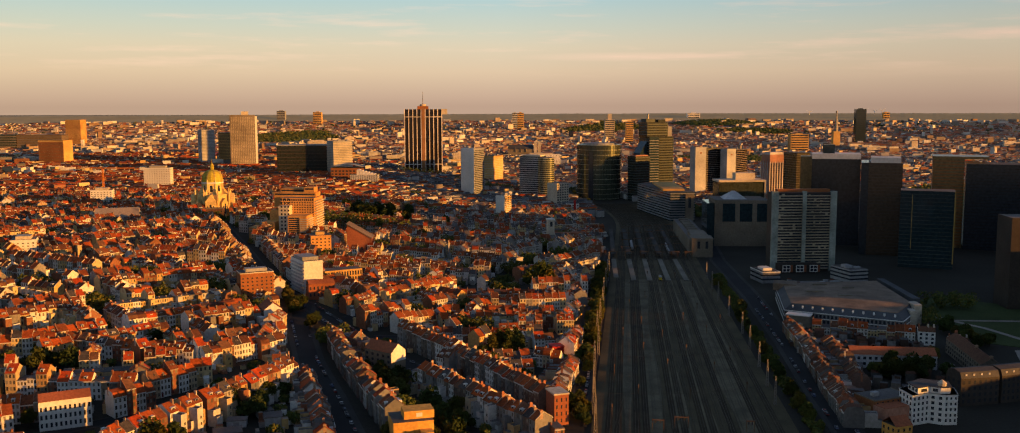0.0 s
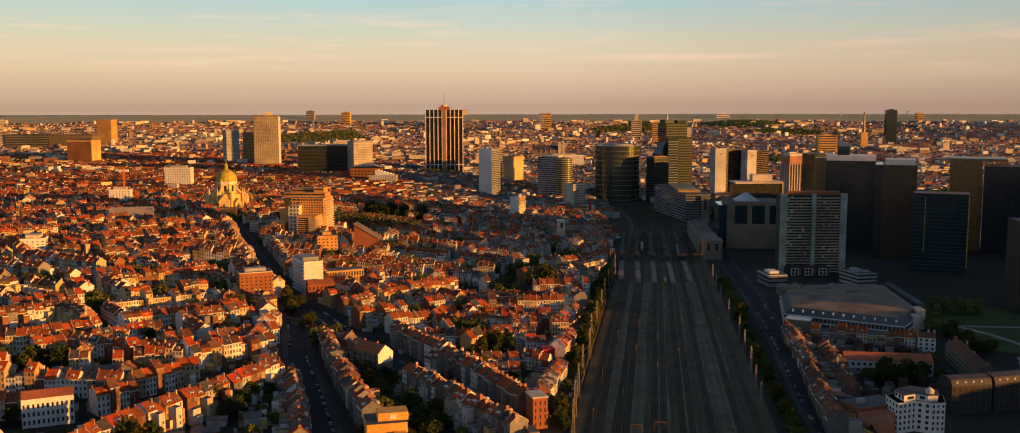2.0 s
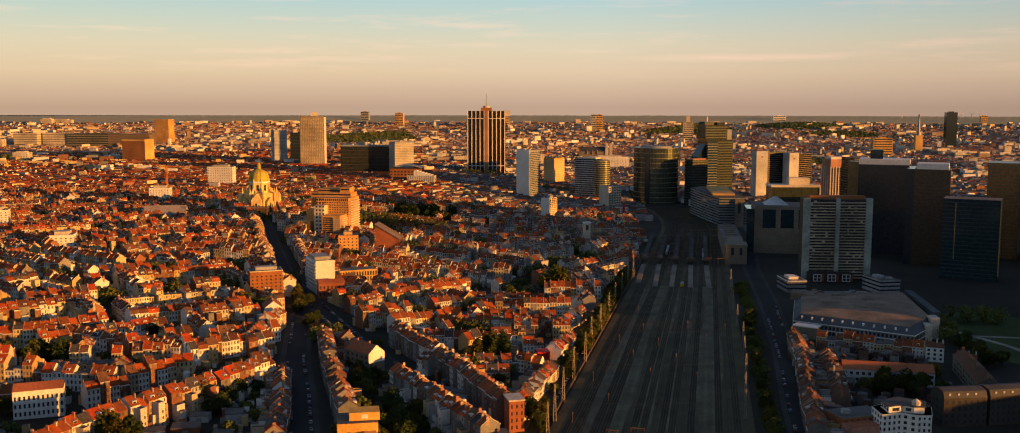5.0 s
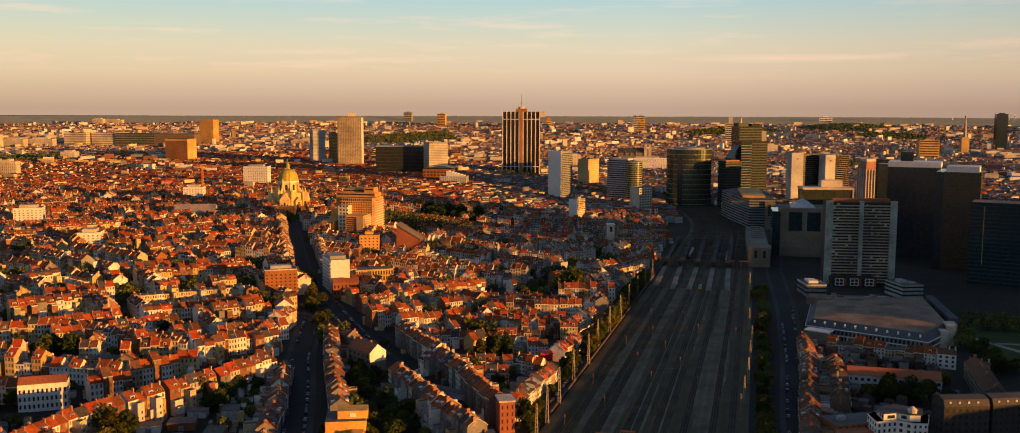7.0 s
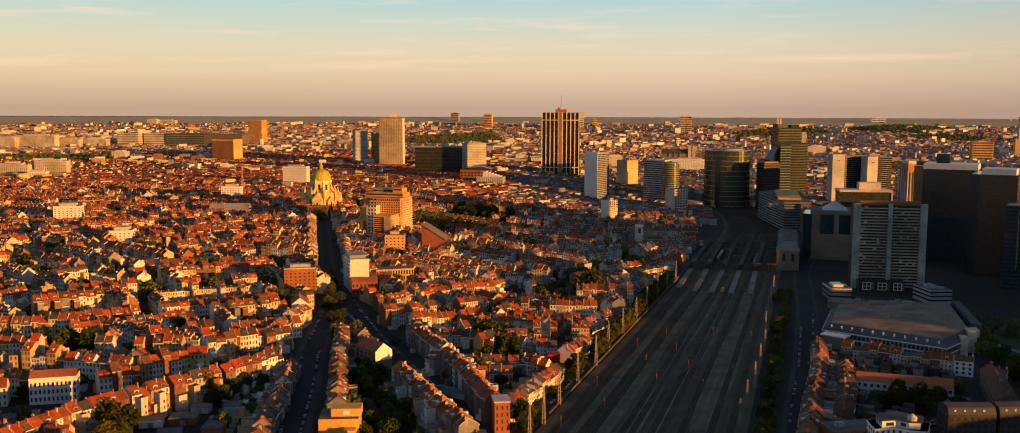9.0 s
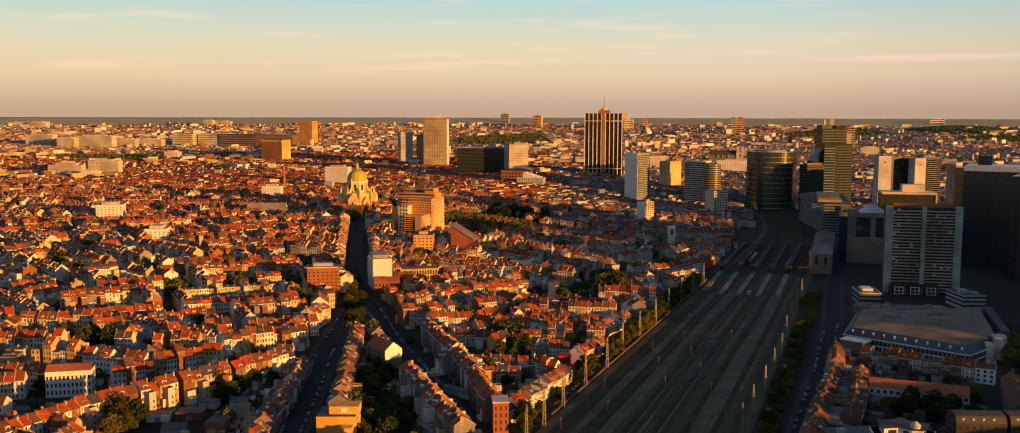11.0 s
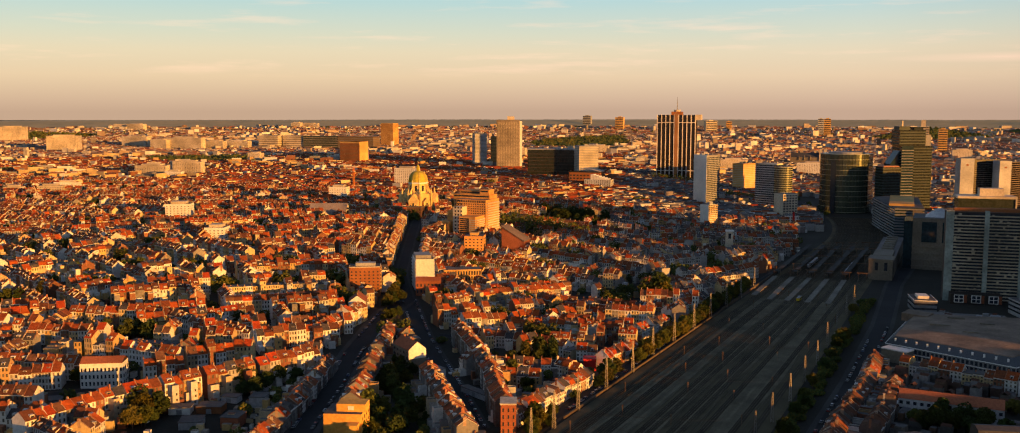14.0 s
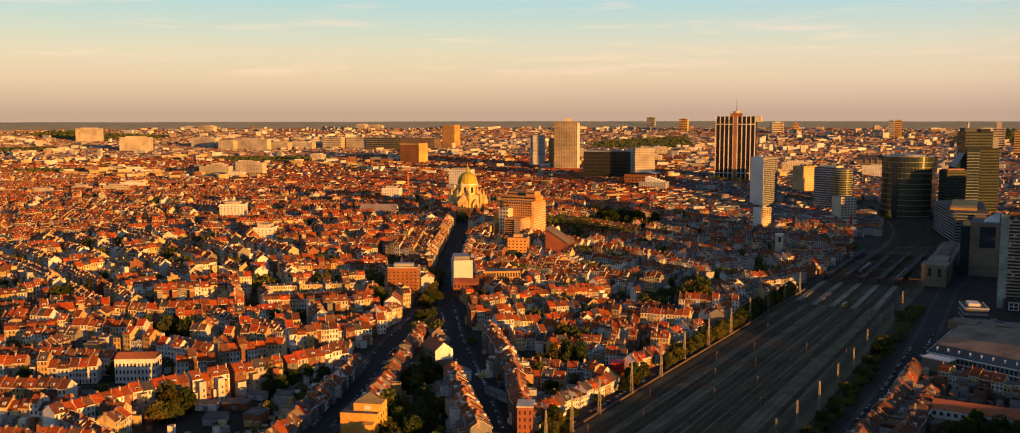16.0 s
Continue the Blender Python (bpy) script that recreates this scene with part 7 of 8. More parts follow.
# Near-black walls: the deep shade between these houses is put into the colour.
M_SHADEDWALL = surface("shade_darkened_render", [(0, (0.06, 0.052, 0.045))], 0.9, by="")
mansard_block((238, 540), (262, 546), 13, 16, M_SHADEDWALL, "grey-brown apartment house with dark slate mansard and skylights")
mansard_block((264, 547), (292, 556), 13, 16, M_SHADEDWALL, "grey apartment house with dark slate mansard")
mansard_block((294, 557), (312, 590), 13, 16, M_SHADEDWALL, "grey-brown apartment house with dark slate mansard at the corner")
ob, w, h = block("long_low_house", (202, 622), (256, 617), 14, 9, M_PALEGREY, "long low building with an orange tiled roof")
r = Build()
roof_gable(r, w, 14, h, 4, .4)
r.turned(pose(-w / 2, 0, 0))
add(ob, "roof", r, M_CLAY, "orange tiled roof")
add(ob, "glazing", window_grid(w, 14, 1, h - .5, 15, 2, 3, .5, .5, .07, "frl"), M_PANE, kind="stuff")

# ---- trees ----
def tree_meshes(seed, height, spread, slim=1.0):
    """Trunk with limbs, and a crown of many small leaf clumps with gaps."""
    r = random.Random(seed)
    t = Build()
    trunk_h = height * 0.45

    def limb(p, q, r0, r1):
        n = len(t.v)
        d = (Vector(q) - Vector(p)).normalized()
        side = d.orthogonal().normalized()
        other = d.cross(side)
        for c, rad in ((p, r0), (q, r1)):
            for k in range(6):
                a = k * math.tau / 6
                t.v.append(tuple(Vector(c) + side * rad * math.cos(a) + other * rad * math.sin(a)))
        t.f.extend((n + k, n + (k + 1) % 6, n + 6 + (k + 1) % 6, n + 6 + k) for k in range(6))
        t.m.extend([0] * 6)

    limb((0, 0, -1), (0.1, 0, trunk_h), height * 0.03, height * 0.02)
    tips = []
    for k in range(7):
        a = k * 2.4 + r.uniform(-.4, .4)
        p = (0.1, 0, trunk_h * r.uniform(.6, 1.0))
        q = (math.cos(a) * spread * r.uniform(.35, .65) * slim, math.sin(a) * spread * r.uniform(.35, .65) * slim, height * r.uniform(.5, .85))
        limb(p, q, height * 0.014, height * 0.005)
        tips.append(q)
    tips.append((0, 0, height * .88))
    c = Build()
    for k in range(4):
        a = r.uniform(0, math.tau)
        tips.append((math.cos(a) * spread * .6 * slim, math.sin(a) * spread * .6 * slim, height * r.uniform(.34, .55)))
    for q in tips:
        lobe = spread * r.uniform(.34, .62)
        for i in range(95):
            v = Vector((r.gauss(0, 1), r.gauss(0, 1), r.gauss(0, 1))).normalized() * lobe * r.uniform(.6, 1.12)
            p = Vector(q) + Vector((v.x * slim, v.y * slim, v.z * (0.8 if slim == 1 else 1.6)))
            if p.z < height * .12:
                continue
            s = r.uniform(.55, 1.05)
            u = Vector((r.gauss(0, 1), r.gauss(0, 1), r.gauss(0, 1))).normalized() * s
            w = u.orthogonal().normalized() * s * r.uniform(.6, 1.0)
            n = u.cross(w).normalized() * s * .4
            c.face([p - u, p - w + n, p + u, p + w + n])
    return t.mesh("trunk", [M_BARK]), c.mesh("crown", [M_LEAF])


TREES = [tree_meshes(1, 13, 5.5), tree_meshes(2, 11, 4.8), tree_meshes(3, 9, 4.6), tree_meshes(4, 15, 6.2), tree_meshes(5, 19, 6.0, 0.6)]


def plant(x, y, kind, size, label="leafy green garden tree", group="garden trees"):
    m = pose(x, y, ground_z(x, y), 0, 0, rng.uniform(0, 360)) @ Matrix.Scale(size, 4)
    t = new("tree")
    t.matrix_world = m
    t.empty_display_size = 0.5
    tagged(t, label, "tree", group)
    part("trunk", TREES[kind][0], t)
    part("crown", TREES[kind][1], t)


for x, y, k, s in [(-167, 515, 0, 1), (-155, 532, 1, 1), (-178, 503, 2, 1), (-180, 455, 0, 1.1), (-176, 440, 1, 1), (-51, 499, 0, 1), (-45, 515, 1, 1), (-60, 520, 3, 1), (-76, 507, 0, 1.1),
                   (-43, 480, 2, 1.2), (-58, 488, 1, 1), (-96, 575, 2, 1), (-88, 559, 1, .9), (-21, 642, 4, 1), (-16, 650, 4, .95), (-27, 648, 4, .9), (-32, 640, 4, .85), (-13, 641, 4, .9), (-38, 630, 1, 1), (-312, 585, 0, 1),
                   (-305, 572, 1, 1.1), (-320, 560, 3, .9), (-317, 453, 1, 1), (15, 531, 1, .9), (18, 520, 0, .9), (2, 885, 3, 1.7), (-8, 880, 3, 1.4), (8, 876, 0, 1.6), (-2, 896, 3, 1.5),
                   (-452, 624, 0, 1), (-453, 674, 1, 1), (-45, 691, 1, .9), (225, 610, 0, 1.1), (236, 606, 3, .9), (246, 608, 1, 1), (215, 600, 2, 1), (230, 596, 1, 1), (255, 600, 2, 1),
                   (-70, 495, 3, 1.1), (-62, 470, 0, 1.2), (-38, 455, 1, 1.1), (-80, 540, 0, 1), (-100, 590, 0, .8), (-108, 600, 1, .8), (-30, 610, 1, 1), (-40, 600, 2, 1.1), (-10, 585, 2, .9), (-20, 570, 0, .8), (-160, 545, 0, .9), (-148, 540, 2, 1), (-170, 530, 3, .9), (-185, 540, 1, .9), (262, 640, 2, 1), (310, 700, 1, 1), (305, 720, 2, 1.2), (312, 735, 1, .9), (318, 680, 2, 1)]:
    plant(x, y, k, s)
for x, y, k, s in ((-449, 588, 0, 1.2), (-456, 594, 1, 1.1), (-441, 592, 3, 1.0), (-304, 563, 0, 1.2), (-292, 566, 1, 1.1), (-283, 563, 3, 1.1), (-298, 572, 2, 1.0), (-436, 655, 0, 1.0), (-430, 660, 1, .9), (-255, 625, 1, 1.0), (-262, 628, 0, .9), (-265, 479, 1, .9), (-302, 445, 0, 1.0), (-184, 448, 0, 1.2), (-190, 452, 3, 1.1)):
    plant(x, y, k, s)
for i in range(96):
    y = 505 + i * 5 + rng.uniform(-3, 3)
    if 525 < y < 668 and rng.random() < 0.85:
        continue
    plant(rail_left(y) - rng.uniform(1.5, 8), y, rng.choice((0, 1, 2, 1)), rng.uniform(.65, 1.1), "leafy tree on the railway bank", "railway trees")
def bank_shrubs():
    """Dense scrub along the far side of the railway."""
    b = Build()
    r = random.Random(77)
    for i in range(120):
        y = 440 + i * 4.4 + r.uniform(-4, 4)
        x, h, s = rail_right(y) + r.uniform(3, 10), r.uniform(2.0, 5.5), r.uniform(1.8, 3.4)
        for k in range(230):
            v = Vector((r.gauss(0, 1), r.gauss(0, 1), r.gauss(0, 1))).normalized() * r.uniform(.65, 1.1)
            p = Vector((x + v.x * s, y + v.y * s, max(.4, h * .52 + v.z * h * .5)))
            q = r.uniform(.4, .8)
            u = Vector((r.gauss(0, 1), r.gauss(0, 1), r.gauss(0, 1))).normalized() * q
            w = u.orthogonal().normalized() * q
            n = u.cross(w).normalized() * q * .4
            b.face([p - u, p - w + n, p + u, p + w + n])
    thing("bank_shrubs", b.mesh("bank_shrubs", [M_LEAF_ISL]), label="dense green scrub and young trees on the railway bank", category="shrubs", kind="stuff")


bank_shrubs()
for x, y, k, q in ((153, 655, 1, .8), (156, 700, 0, .7), (161, 775, 0, .95), (164, 782, 3, .8), (160, 765, 1, .8), (167, 895, 1, .75), (165, 905, 2, .8), (151, 612, 2, .8), (149, 590, 1, .8), (147, 556, 0, .8), (146, 535, 1, .8), (150, 630, 2, .7), (170, 935, 2, .7), (158, 735, 2, .8), (145, 512, 0, .8)):
    plant(x, y, k, q, "leafy yellow-green tree on the railway bank", "railway trees")
for i in range(9):
    a = i / 8
    plant(-186 - a * 26 - 6, 735 + a * 70, rng.choice((0, 1)), rng.uniform(.7, .95), "street tree beside the avenue", "street trees")
for i in range(34):
    a, q = rng.uniform(0, math.tau), 50 * math.sqrt(rng.random())
    plant(-222 + q * 1.2 * math.cos(a), 1300 + q * math.sin(a), rng.choice((0, 1, 3)), rng.uniform(.9, 1.4), "large park tree behind the apartment complex", "park trees")


FAR_GROVES = []


def grove(cx, cy, rx, ry, n, lo, hi, label, group="garden trees"):
    if cy > 780:
        FAR_GROVES.append((cx, cy, rx, ry, n, lo, hi))
        return
    for i in range(n):
        a, q = i * 2.4, math.sqrt((i + .5) / n)
        plant(cx + rx * q * math.cos(a) + rng.uniform(-1, 1), cy + ry * q * math.sin(a) + rng.uniform(-1, 1), rng.choice((0, 1, 2, 3)), rng.uniform(lo, hi), label, group)


DENSE = "leafy tree in a dense dark garden grove"
grove(-52, 500, 19, 26, 16, .5, .8, DENSE)
grove(-66, 470, 12, 12, 7, .8, 1.1, DENSE)
grove(-90, 558, 9, 22, 13, .7, 1.0, DENSE)
grove(-26, 640, 11, 8, 5, .6, .8, DENSE)
grove(-160, 512, 9, 14, 7, .7, 1.0, DENSE)
grove(-178, 438, 6, 8, 5, .6, .95, DENSE)
grove(228, 600, 20, 9, 12, .7, 1.0, "leafy tree in a shaded yard")
grove(-192, 745, 3, 16, 5, .6, .8, "street tree on the avenue junction", "street trees")
grove(-170, 702, 3, 12, 4, .6, .8, "street tree on the avenue junction", "street trees")
PARK = "large dark park tree behind the apartment complex"
grove(-226, 1188, 62, 34, 44, 1.2, 1.6, PARK, "park trees")
grove(-182, 1448, 12, 10, 6, .8, 1.1, PARK, "park trees")
grove(-108, 1126, 8, 8, 4, .8, 1.0, PARK, "park trees")
TOWERS = "dark tree among the office towers"
grove(-250, 2072, 46, 14, 14, 1.0, 1.5, TOWERS, "park trees")
grove(-72, 1868, 36, 24, 14, 1.0, 1.4, TOWERS, "park trees")
grove(-150, 1990, 30, 20, 8, .9, 1.3, TOWERS, "park trees")
grove(308, 690, 7, 24, 8, .6, .9, "leafy tree at the edge of the park", "park trees")
grove(344, 812, 26, 10, 12, .8, 1.1, PARK)
grove(302, 800, 14, 70, 30, .6, 1.0, "leafy tree at the edge of the park", "park trees")


def low_shed(x, y, w, d, z, ang, mat):
    ob = thing("yard_shed", solid(-w / 2, 0, -2, w / 2, d, z).mesh("yard_shed", [mat]), place(x, y, ang), "low flat-roofed workshop in a back yard", "shed", "yard sheds")
    part("roof", solid(-w / 2 - .3, -.3, z, w / 2 + .3, d + .3, z + .35).mesh("roof", [M_FLAT]), ob)
    part("door", solid(-1.5, -.08, 0, 1.5, .02, 2.8).mesh("door", [M_GREY]), ob)


for args in ((-172, 462, 12, 8, 4, 25, M_WHITE), (-158, 470, 14, 10, 4, 20, M_BROWN), (-140, 490, 9, 10, 6, 20, M_GREY), (-150, 445, 12, 12, 4, 30, M_GREY), (-132, 455, 10, 12, 6, 15, M_BRICK), (-160, 490, 10, 7, 3.5, 10, M_PALEGREY), (-148, 505, 8, 7, 4, 35, M_GREY),
             (-55, 545, 12, 10, 5, -35, M_PALEGREY), (-35, 560, 26, 5, 3.5, -30, M_PALEGREY), (-10, 560, 24, 6, 4, 80, M_GREY), (-75, 580, 9, 10, 7, -30, M_WHITE), (-260, 505, 14, 10, 5, 30, M_GREY), (-245, 440, 12, 10, 5, 40, M_GREY)):
    low_shed(*args)


def garden_trees():
    """Trees and shrubs in the gardens further off."""
    r = random.Random(21)
    b = Build()
    count = 0
    while count < 1500:
        y = r.uniform(430, 2000)
        x = r.uniform(-0.62 * y - 700, rail_left(min(y, 1300)) - 12)
        if not in_view(x, y) or not free(x, y, 4.5) or street_gap(x, y) < 3:
            count += 0.02
            continue
        count += 1
        crown(b, r, x, y, r.uniform(4, 9), r.uniform(2.2, 4.4))
    for gx, gy, q in GARDENS:
        for i in range(int(q * .9)):
            a, u = i * 2.4, math.sqrt((i + .5) / (q * .9))
            crown(b, r, gx + q * u * math.cos(a), gy + q * u * math.sin(a), r.uniform(8, 14), r.uniform(3.2, 5))
    for cx, cy, rx, ry, n, lo, hi in FAR_GROVES:
        for i in range(n):
            a, q = i * 2.4, math.sqrt((i + .5) / n)
            k = r.uniform(lo, hi)
            crown(b, r, cx + rx * q * math.cos(a), cy + ry * q * math.sin(a), 13 * k, 5.2 * k)
    thing("garden_trees", b.mesh("garden_trees", [M_LEAF_ISL]), label="green trees and shrubs in back gardens", category="trees", kind="stuff")


def crown(b, r, x, y, h, s):
    """One leafy crown of small clumps, added to b."""
    z = ground_z(x, y)
    big = 1 if y < 1000 else 1.6
    for i in range(110 if y < 1000 else 45):
        v = Vector((r.gauss(0, 1), r.gauss(0, 1), r.gauss(0, 1))).normalized() * r.uniform(.7, 1.1)
        p = Vector((x + v.x * s, y + v.y * s, z + h * .58 + v.z * h * .42))
        q = r.uniform(.6, 1.1) * big
        u = Vector((r.gauss(0, 1), r.gauss(0, 1), r.gauss(0, 1))).normalized() * q
        w = u.orthogonal().normalized() * q
        n = u.cross(w).normalized() * q * .4
        b.face([p - u, p - w + n, p + u, p + w + n])


garden_trees()


def yard_extensions():
    """Small outbuildings, kitchens and walls that fill the yards behind the houses."""
    r = random.Random(61)
    b = Build()
    n = tries = 0
    while n < 2200 and tries < 60000:
        tries += 1
        y = r.uniform(400, 1250)
        x = r.uniform(-0.62 * y - 320, rail_left(y) - 16)
        if not in_view(x, y) or not free(x, y, 0.6) or street_gap(x, y) < 7:
            continue
        if y < 700 and any(inside(x, y, p) for p in NO_FILL[:2]):
            continue
        n += 1
        w, d, h = r.uniform(1.5, 4), r.uniform(2, 5), r.choice((2.4, 3, 3.4, 5.5, 6.5))
        s = Build()
        s.box(-w / 2, -d / 2, -3, w / 2, d / 2, h, 0)
        s.f.pop(), s.m.pop()
        s.face([(-w / 2, -d / 2, h), (w / 2, -d / 2, h), (w / 2, d / 2, h), (-w / 2, d / 2, h)], 1)
        b.add(s, place(x, y, district(x, y) + r.choice((0, 90))))
    thing("yard_extensions", b.mesh("yard_extensions", [M_WALL_ISL, M_FLAT_ISL]), label="small pale outbuildings filling the back yards", category="outbuildings", kind="stuff")


yard_extensions()


# ---- railway furniture ----
def beam(b, p, q, r):
    p, q = Vector(p), Vector(q)
    d = (q - p).normalized()
    s = d.orthogonal().normalized() * r
    o = d.cross(s.normalized()) * r
    n = len(b.v)
    for c in (p, q):
        b.v.extend(tuple(c + v) for v in (s + o, s - o, -s - o, -s + o))
    b.f.extend([(n + i, n + (i + 1) % 4, n + 4 + (i + 1) % 4, n + 4 + i) for i in range(4)])
    b.m.extend([0] * 4)


def mast_meshes(h, foot):
    legs, braces = [], Build()
    for sx in (-1, 1):
        for sy in (-1, 1):
            legs.append(Build())
            beam(legs[-1], (sx * foot, sy * foot, -.5), (sx * .22, sy * .22, h), .09)
    n = 9
    for i in range(n):
        f0, f1 = (foot + (.22 - foot) * i / n), (foot + (.22 - foot) * (i + 1) / n)
        z0, z1 = h * i / n, h * (i + 1) / n
        for (ax, ay), (bx, by) in (((-1, -1), (1, -1)), ((1, -1), (1, 1)), ((1, 1), (-1, 1)), ((-1, 1), (-1, -1))):
            beam(braces, (ax * f0, ay * f0, z0), (bx * f1, by * f1, z1), .05)
    return [q.mesh("leg", [M_STEEL]) for q in legs], braces.mesh("bracing", [M_STEEL])


MAST_A, MAST_B = mast_meshes(21, 0.85), mast_meshes(17, 0.7)


def mast(x, y, meshes):
    t = new("lattice_mast")
    t.matrix_world = pose(x, y, 0.2)
    tagged(t, "rusty steel lattice mast beside the tracks", "mast", "railway masts")
    for q in meshes[0]:
        part("leg", q, t)
    part("bracing", meshes[1], t, kind="stuff")


LEFT_MASTS = [(29, 490), (30, 522), (32, 558), (35, 605), (40, 649), (42, 696), (47, 742), (52, 790), (56, 838), (61, 886), (66, 935), (71, 985)]
RIGHT_MASTS = [(134, 540), (138, 577), (143, 621), (147, 668), (151, 713), (153, 775), (156, 838), (160, 892), (164, 945)]
for x, y in LEFT_MASTS:
    mast(x, y, MAST_A)
for x, y in RIGHT_MASTS:
    mast(x, y, MAST_B)


def cables():
    for (xa, ya), (xb, yb) in zip(LEFT_MASTS[1:8:2], RIGHT_MASTS[:7:2]):
        b = Build()
        rings = []
        for i in range(15):
            u = i / 14
            x, y, z = xa + (xb - xa) * u, ya + (yb - ya) * u, 12.5 - 12 * u * (1 - u)
            rings.append([(x, y - .03, z), (x, y, z - .03), (x, y + .03, z), (x, y, z + .03)])
        b.ring(rings)
        thing("span_cable", b.mesh("span_cable", [M_CABLE]), label="thin steel span cable between two masts", category="cable", group="span cables")


cables()


def portal(x, y):
    """Small catenary portal at a platform: two posts under a short beam."""
    g = new("catenary_portal")
    g.matrix_world = pose(x, y, .4)
    tagged(g, "small pale steel catenary portal over the platform tracks", "gantry", "catenary portals")
    for q in (-3.6, 3.6):
        part("post", solid(q - .16, -.16, 0, q + .16, .16, 7.6).mesh("post", [M_RUST]), g)
    part("beam", solid(-5.4, -.3, 7.2, 5.4, .3, 7.9).mesh("beam", [M_RUST]), g)


def small_gantry(x, y, w):
    """Low signal gantry over two tracks."""
    g = thing("signal_gantry", solid(-w / 2, -.2, 5.6, w / 2, .2, 6.1).mesh("signal_gantry", [M_RUST]), pose(x, y, .35, 0, 0, -5), "small pale signal gantry over the tracks", "gantry", "signal gantries")
    for s in (-1, 1):
        part("post", solid(s * w / 2 - .18, -.18, 0, s * w / 2 + .18, .18, 6.3).mesh("post", [M_RUST]), g)
    for q in (-.25, .2):
        part("signal_head", solid(q * w - .35, -.5, 4.2, q * w + .35, -.2, 5.7).mesh("signal_head", [M_SLATE]), g)


for x, y, w in ((62, 494, 6), (75, 499, 7), (110, 493, 4)):
    small_gantry(x, y, w)
for x, y in ((82, 1072), (99, 1072), (116, 1072), (133, 1072), (150, 1072), (166, 1072)):
    portal(x, y)
for k in range(5):
    for i in range(4):
        y = 1110 + i * 62 + k * 7
        portal(rail_lane(.1 + .19 * k, y), y)


def signal_posts():
    post, head = solid(-.12, -.12, 0, .12, .12, 5).mesh("post", [M_RUST]), solid(-.35, -.25, 4.6, .35, .25, 6.2).mesh("head", [M_RUST])
    for i in range(26):
        y = 520 + (i * 97 % 440)
        x = rail_lane((0.02 + 0.053 * (i * 7 % 19)), y) + 2
        t = thing("signal_post", post, pose(x, y, .35), "short steel signal post between the tracks", "signal", "signal posts")
        part("signal_head", head, t)


signal_posts()

M_YELLOW = surface("yellow_paint", [(0, (0.6, 0.42, 0.03))], 0.5, by="")
M_TRAIN = surface("train_paint", [(0, (0.35, 0.34, 0.33))], 0.5, by="")


def rail_vehicle(x, y, ang, length, mat, label):
    b = Build()
    b.box(-1.4, 0, 1.1, 1.4, length, 3.6)
    t = thing("rail_vehicle", b.mesh("rail_vehicle", [mat]), pose(x, y, .6, 0, 0, ang), label, "train")
    add(t, "roof", solid(-1.2, .2, 3.6, 1.2, length - .2, 4.1), M_GREY)
    add(t, "window_band", solid(-1.43, 1, 2.2, 1.43, length - 1, 3.1), M_PANE)
    for yy in (1.2, length - 3.6):
        add(t, "bogie", solid(-1.2, yy, 0.05, 1.2, yy + 2.4, 1.1), M_SLATE)


rail_vehicle(rail_lane(.505, 930), 930, -5, 12, M_YELLOW, "small yellow track maintenance vehicle at a platform end")
rail_vehicle(rail_lane(.72, 1100), 1100, -4, 70, M_TRAIN, "grey passenger train standing at a platform")
rail_vehicle(rail_lane(.2, 1130), 1130, -4, 60, M_TRAIN, "grey passenger train standing at a platform")

# ---- cars ----
CAR_PAINT = surface("car_paint", [(0, (0.3, 0.3, 0.3)), (0.25, (0.05, 0.05, 0.06)), (0.5, (0.5, 0.5, 0.5)), (0.72, (0.12, 0.15, 0.25)), (0.88, (0.3, 0.04, 0.03))], 0.35)
M_TYRE = surface("tyre", [(0, (0.02, 0.02, 0.02))], 0.9, by="")


def car_meshes():
    body = Build()
    body.ring([[(-.85, -2.1, .3), (.85, -2.1, .3), (.85, 2.1, .3), (-.85, 2.1, .3)], [(-.88, -2.15, .6), (.88, -2.15, .6), (.88, 2.15, .6), (-.88, 2.15, .6)], [(-.8, -2.05, .95), (.8, -2.05, .95), (.8, 2.05, .9), (-.8, 2.05, .9)]])
    cab = Build()
    cab.ring([[(-.78, -1.9, .93), (.78, -1.9, .93), (.78, 1.0, .93), (-.78, 1.0, .93)], [(-.62, -1.5, 1.42), (.62, -1.5, 1.42), (.62, .35, 1.42), (-.62, .35, 1.42)]])
    top = Build()
    top.box(-.6, -1.45, 1.42, .6, .3, 1.47)
    wheel = Build()
    wheel.ring([[(x, .32 * math.cos(k * math.tau / 10), .32 + .32 * math.sin(k * math.tau / 10)) for k in range(10)] for x in (-.1, .1)])
    return body.mesh("car", [CAR_PAINT]), cab.mesh("cabin_glass", [M_PANE]), top.mesh("roof", [CAR_PAINT]), wheel.mesh("wheel", [M_TYRE])


CAR = car_meshes()


def car(x, y, ang):
    t = thing("car", CAR[0], pose(x, y, ground_z(x, y) + .14, 0, 0, ang), "small car parked along the kerb of the street", "car", "parked cars")
    part("cabin_glass", CAR[1], t)
    part("roof", CAR[2], t)
    for sx in (-.8, .8):
        for yy in (-1.35, 1.35):
            part("wheel", CAR[3], t, m=pose(sx, yy, 0))


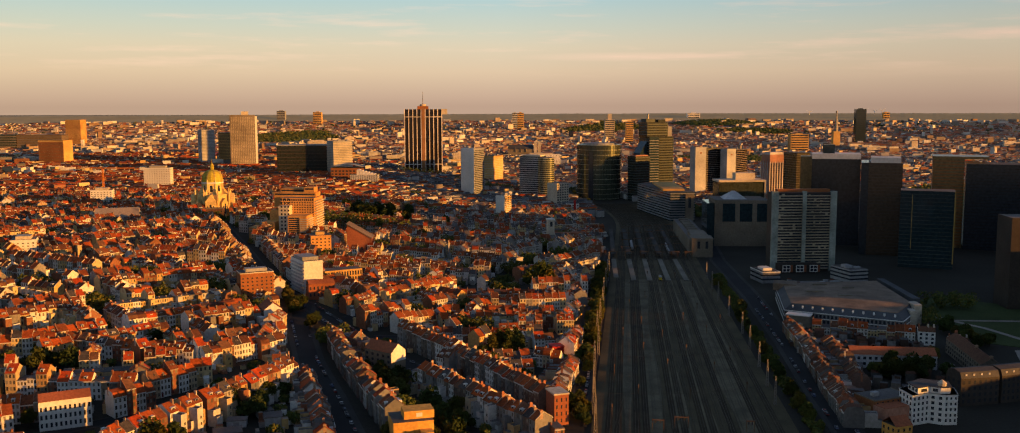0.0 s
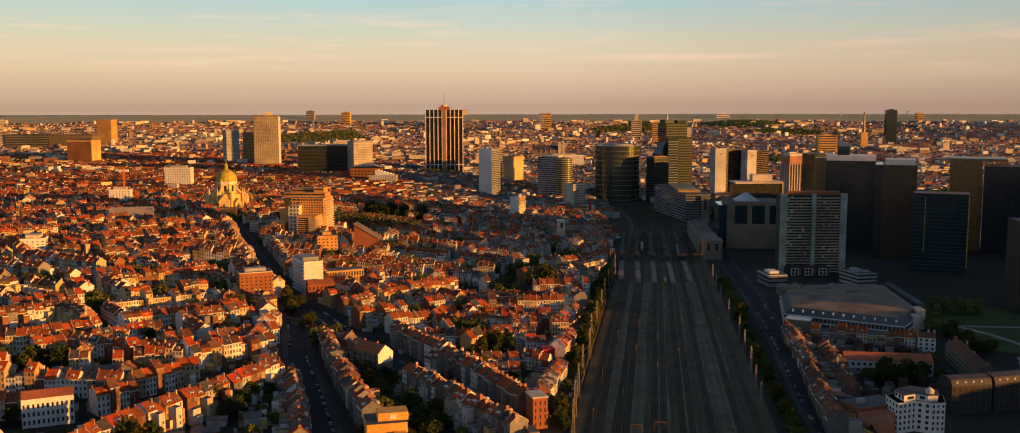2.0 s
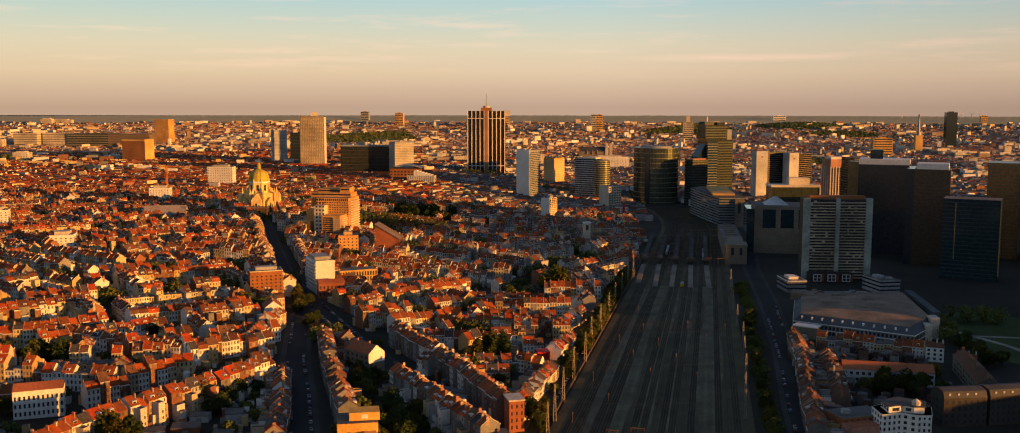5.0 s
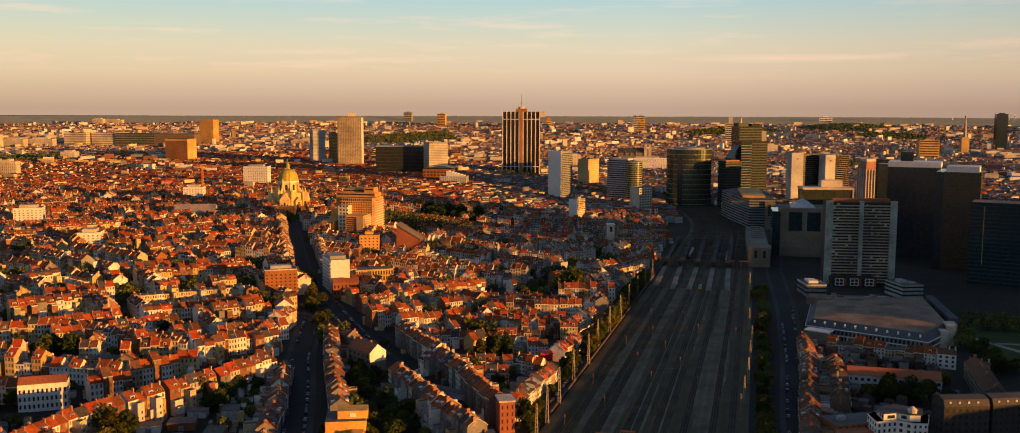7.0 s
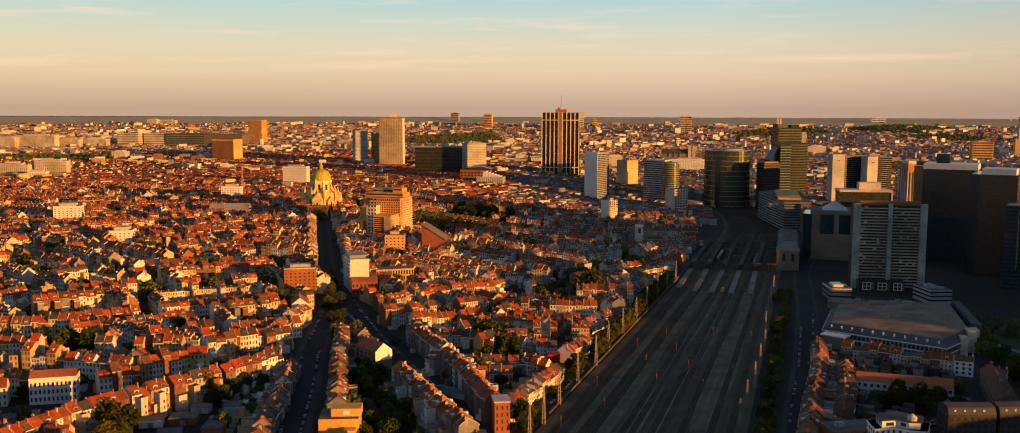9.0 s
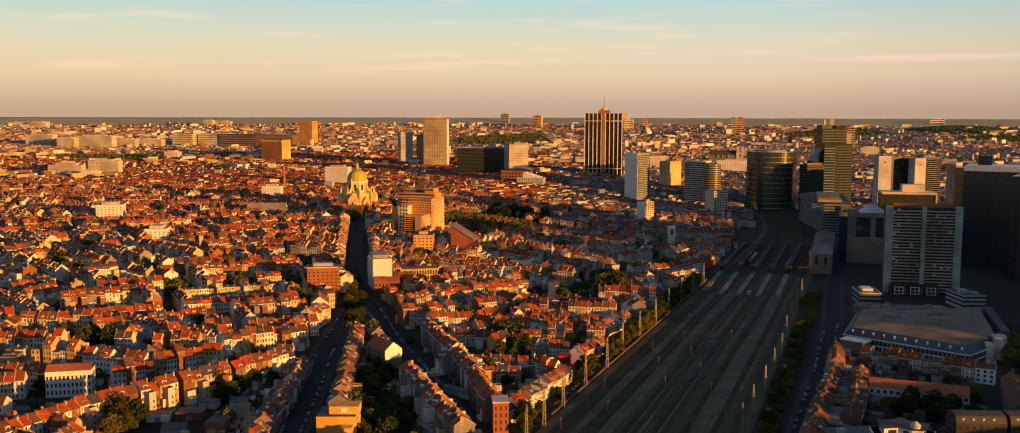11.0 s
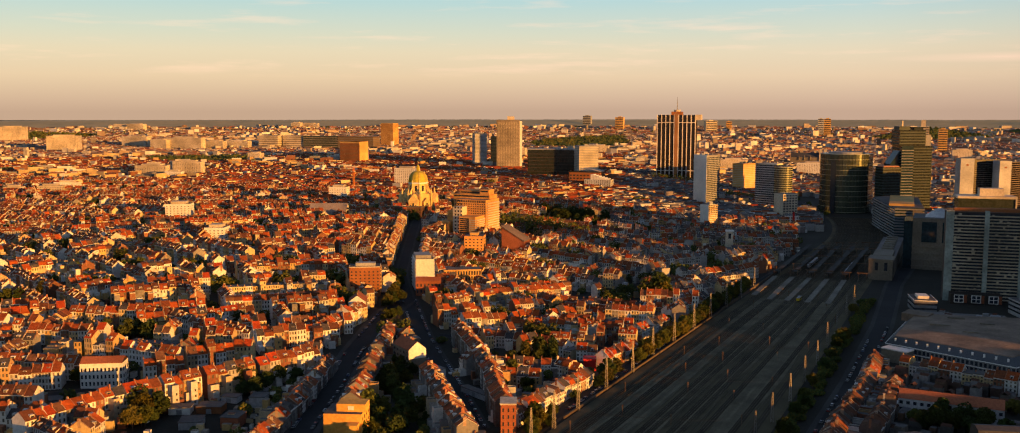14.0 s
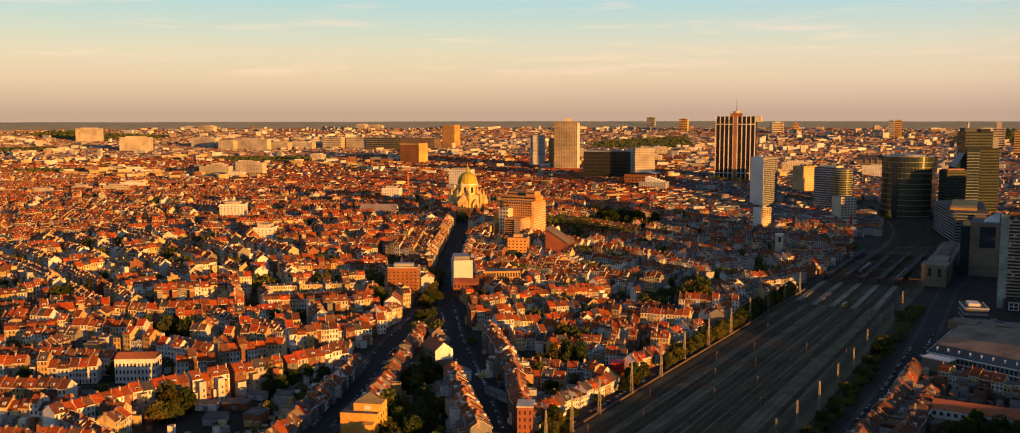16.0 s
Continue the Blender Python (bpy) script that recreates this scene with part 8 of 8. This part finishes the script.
def park_cars(line, offset, keep, seed):
    r = random.Random(seed)
    pts = offset_line(line, offset)
    for a, c in zip(pts, pts[1:]):
        n = int(math.dist(a, c) / 5.6)
        ang = math.degrees(math.atan2(c[1] - a[1], c[0] - a[0])) - 90
        for i in range(n):
            if r.random() < keep:
                car(a[0] + (c[0] - a[0]) * (i + .5) / n, a[1] + (c[1] - a[1]) * (i + .5) / n, ang + r.uniform(-3, 3))


park_cars(AVENUE[:4], 5.6, .6, 1)
park_cars(AVENUE[:4], -5.6, .5, 2)
park_cars(LEFT_ARM[1:5], 5.2, .55, 3)
park_cars(LEFT_ARM[1:5], -5.2, .4, 4)
park_cars(RAIL_ROAD[:3], 2.6, .4, 5)
park_cars(YARD_ROAD[:4], -4.6, .4, 6)
park_cars(YARD_ROAD[:4], 4.6, .3, 7)

# ---- odd landmarks ----
ob, w, h = block("zigzag_block", (-346, 1751), (-296, 1752), 22, 46, M_PALEGREY, "white apartment block with a zigzag stepped roof")
for i in range(6):
    x = -w / 2 + 12 + i * 5.6
    q = Build()
    q.prism([(x, 0), (x + 5, 0), (x + 5, 20), (x, 20)], h, h + 9 - i * 1.5)
    add(ob, "stepped_bay", q, M_WHITE)
add(ob, "glazing", window_grid(w, 26, 8, h - 1, 12, 7, 4, .45, .45, .08, "fr"), M_PANE, kind="stuff")
ob, w, h = block("assembly_hall", (-392, 1800), (-332, 1804), 40, 55, M_BROWN, "brown hall with a shallow curved pale roof")
q = Build()
q.ring([[(x, y, h + 7 * math.cos(x / w * 2.6)) for x in [-w / 2 - 1 + (w + 2) * k / 10 for k in range(11)]] for y in (-1, 41)], close=False, cap=False)
add(ob, "vaulted_roof", q, M_CREAM)
add(ob, "glazing", window_grid(w, 40, 8, h - 3, 9, 3, 4, .6, .5, .08, "fr"), M_PANE, kind="stuff")
ob, w, h = block("cathedral", (-95, 2869), (-19, 2872), 26, 42, M_STONE, "dark-roofed stone cathedral with two pale towers")
r = Build()
roof_gable(r, w, 26, h, 13, .5)
r.turned(pose(-w / 2, 0, 0))
add(ob, "roof", r, M_SLATE)
for x in (-w * .2, 0.0, w * .2):
    add(ob, "gable_window", cylinder(2, h - 8, h + 6, 4, x, -1, .2), M_STONE)
for x in (w / 2 + 5, w / 2 + 17):
    add(ob, "bell_tower", solid(x - 4, -2, -4, x + 4, 10, h + 24), M_CREAM, "pale square bell tower")
ob, w, h = block("bell_tower", (10, 1184), (18, 1186), 8, 31, M_CREAM, "pale stone bell tower over low roofs", "tower")
add(ob, "belfry_opening", solid(-1.5, -.1, h - 9, 1.5, .1, h - 3), M_PANE)
add(ob, "cornice", solid(-w / 2 - .5, -.5, h - 1, w / 2 + .5, 8.5, h + .6), M_WHITE)
add(ob, "nave", solid(4, 2, -3, 46, 14, 13), M_BRICK)
ob, w, h = block("white_office", (42, 1504), (61, 1506), 16, 18, M_WHITE, "small white office building with square windows by the tracks")
add(ob, "glazing", window_grid(w, 16, 2, h - 1, 5, 4, 4, .5, .5, .06, "f"), M_PANE, kind="stuff")
add(ob, "red_hoist", solid(1, -2.5, -2, 4, 0, h + 6), M_RED, "red hoist tower")


def tower_crane(x, y, top, jib):
    z0 = ground_z(x, y)
    h = top - z0
    b = Build()
    for sx in (-1, 1):
        for sy in (-1, 1):
            beam(b, (sx, sy, 0), (sx, sy, h), .3)
    for i in range(int(h / 2.5)):
        beam(b, (-1, -1, i * 2.5), (1, -1, i * 2.5 + 2.5), .16)
        beam(b, (1, -1, i * 2.5), (1, 1, i * 2.5 + 2.5), .16)
    t = thing("tower_crane", b.mesh("tower_crane", [M_ORANGE]), pose(x, y, z0), "orange lattice tower crane over the roofs", "crane")
    j = Build()
    for zz, yy in ((0, -.7), (0, .7), (1.6, 0)):
        beam(j, (-14, yy, h + zz), (jib, yy, h + zz), .28)
    for i in range(int((jib + 14) / 2.4)):
        beam(j, (-14 + i * 2.4, -.7, h), (-12.8 + i * 2.4, 0, h + 1.6), .14)
        beam(j, (-12.8 + i * 2.4, 0, h + 1.6), (-11.6 + i * 2.4, .7, h), .14)
    part("jib", j.mesh("jib", [M_ORANGE]), t)
    part("counterweight", solid(-15, -1.4, h - 3, -11, 1.4, h).mesh("counterweight", [M_CONCRETE]), t)


M_ORANGE = surface("orange_steel", [(0, (0.55, 0.17, 0.03))], 0.6, by="")
tower_crane(-692, 1509, 73, 52)
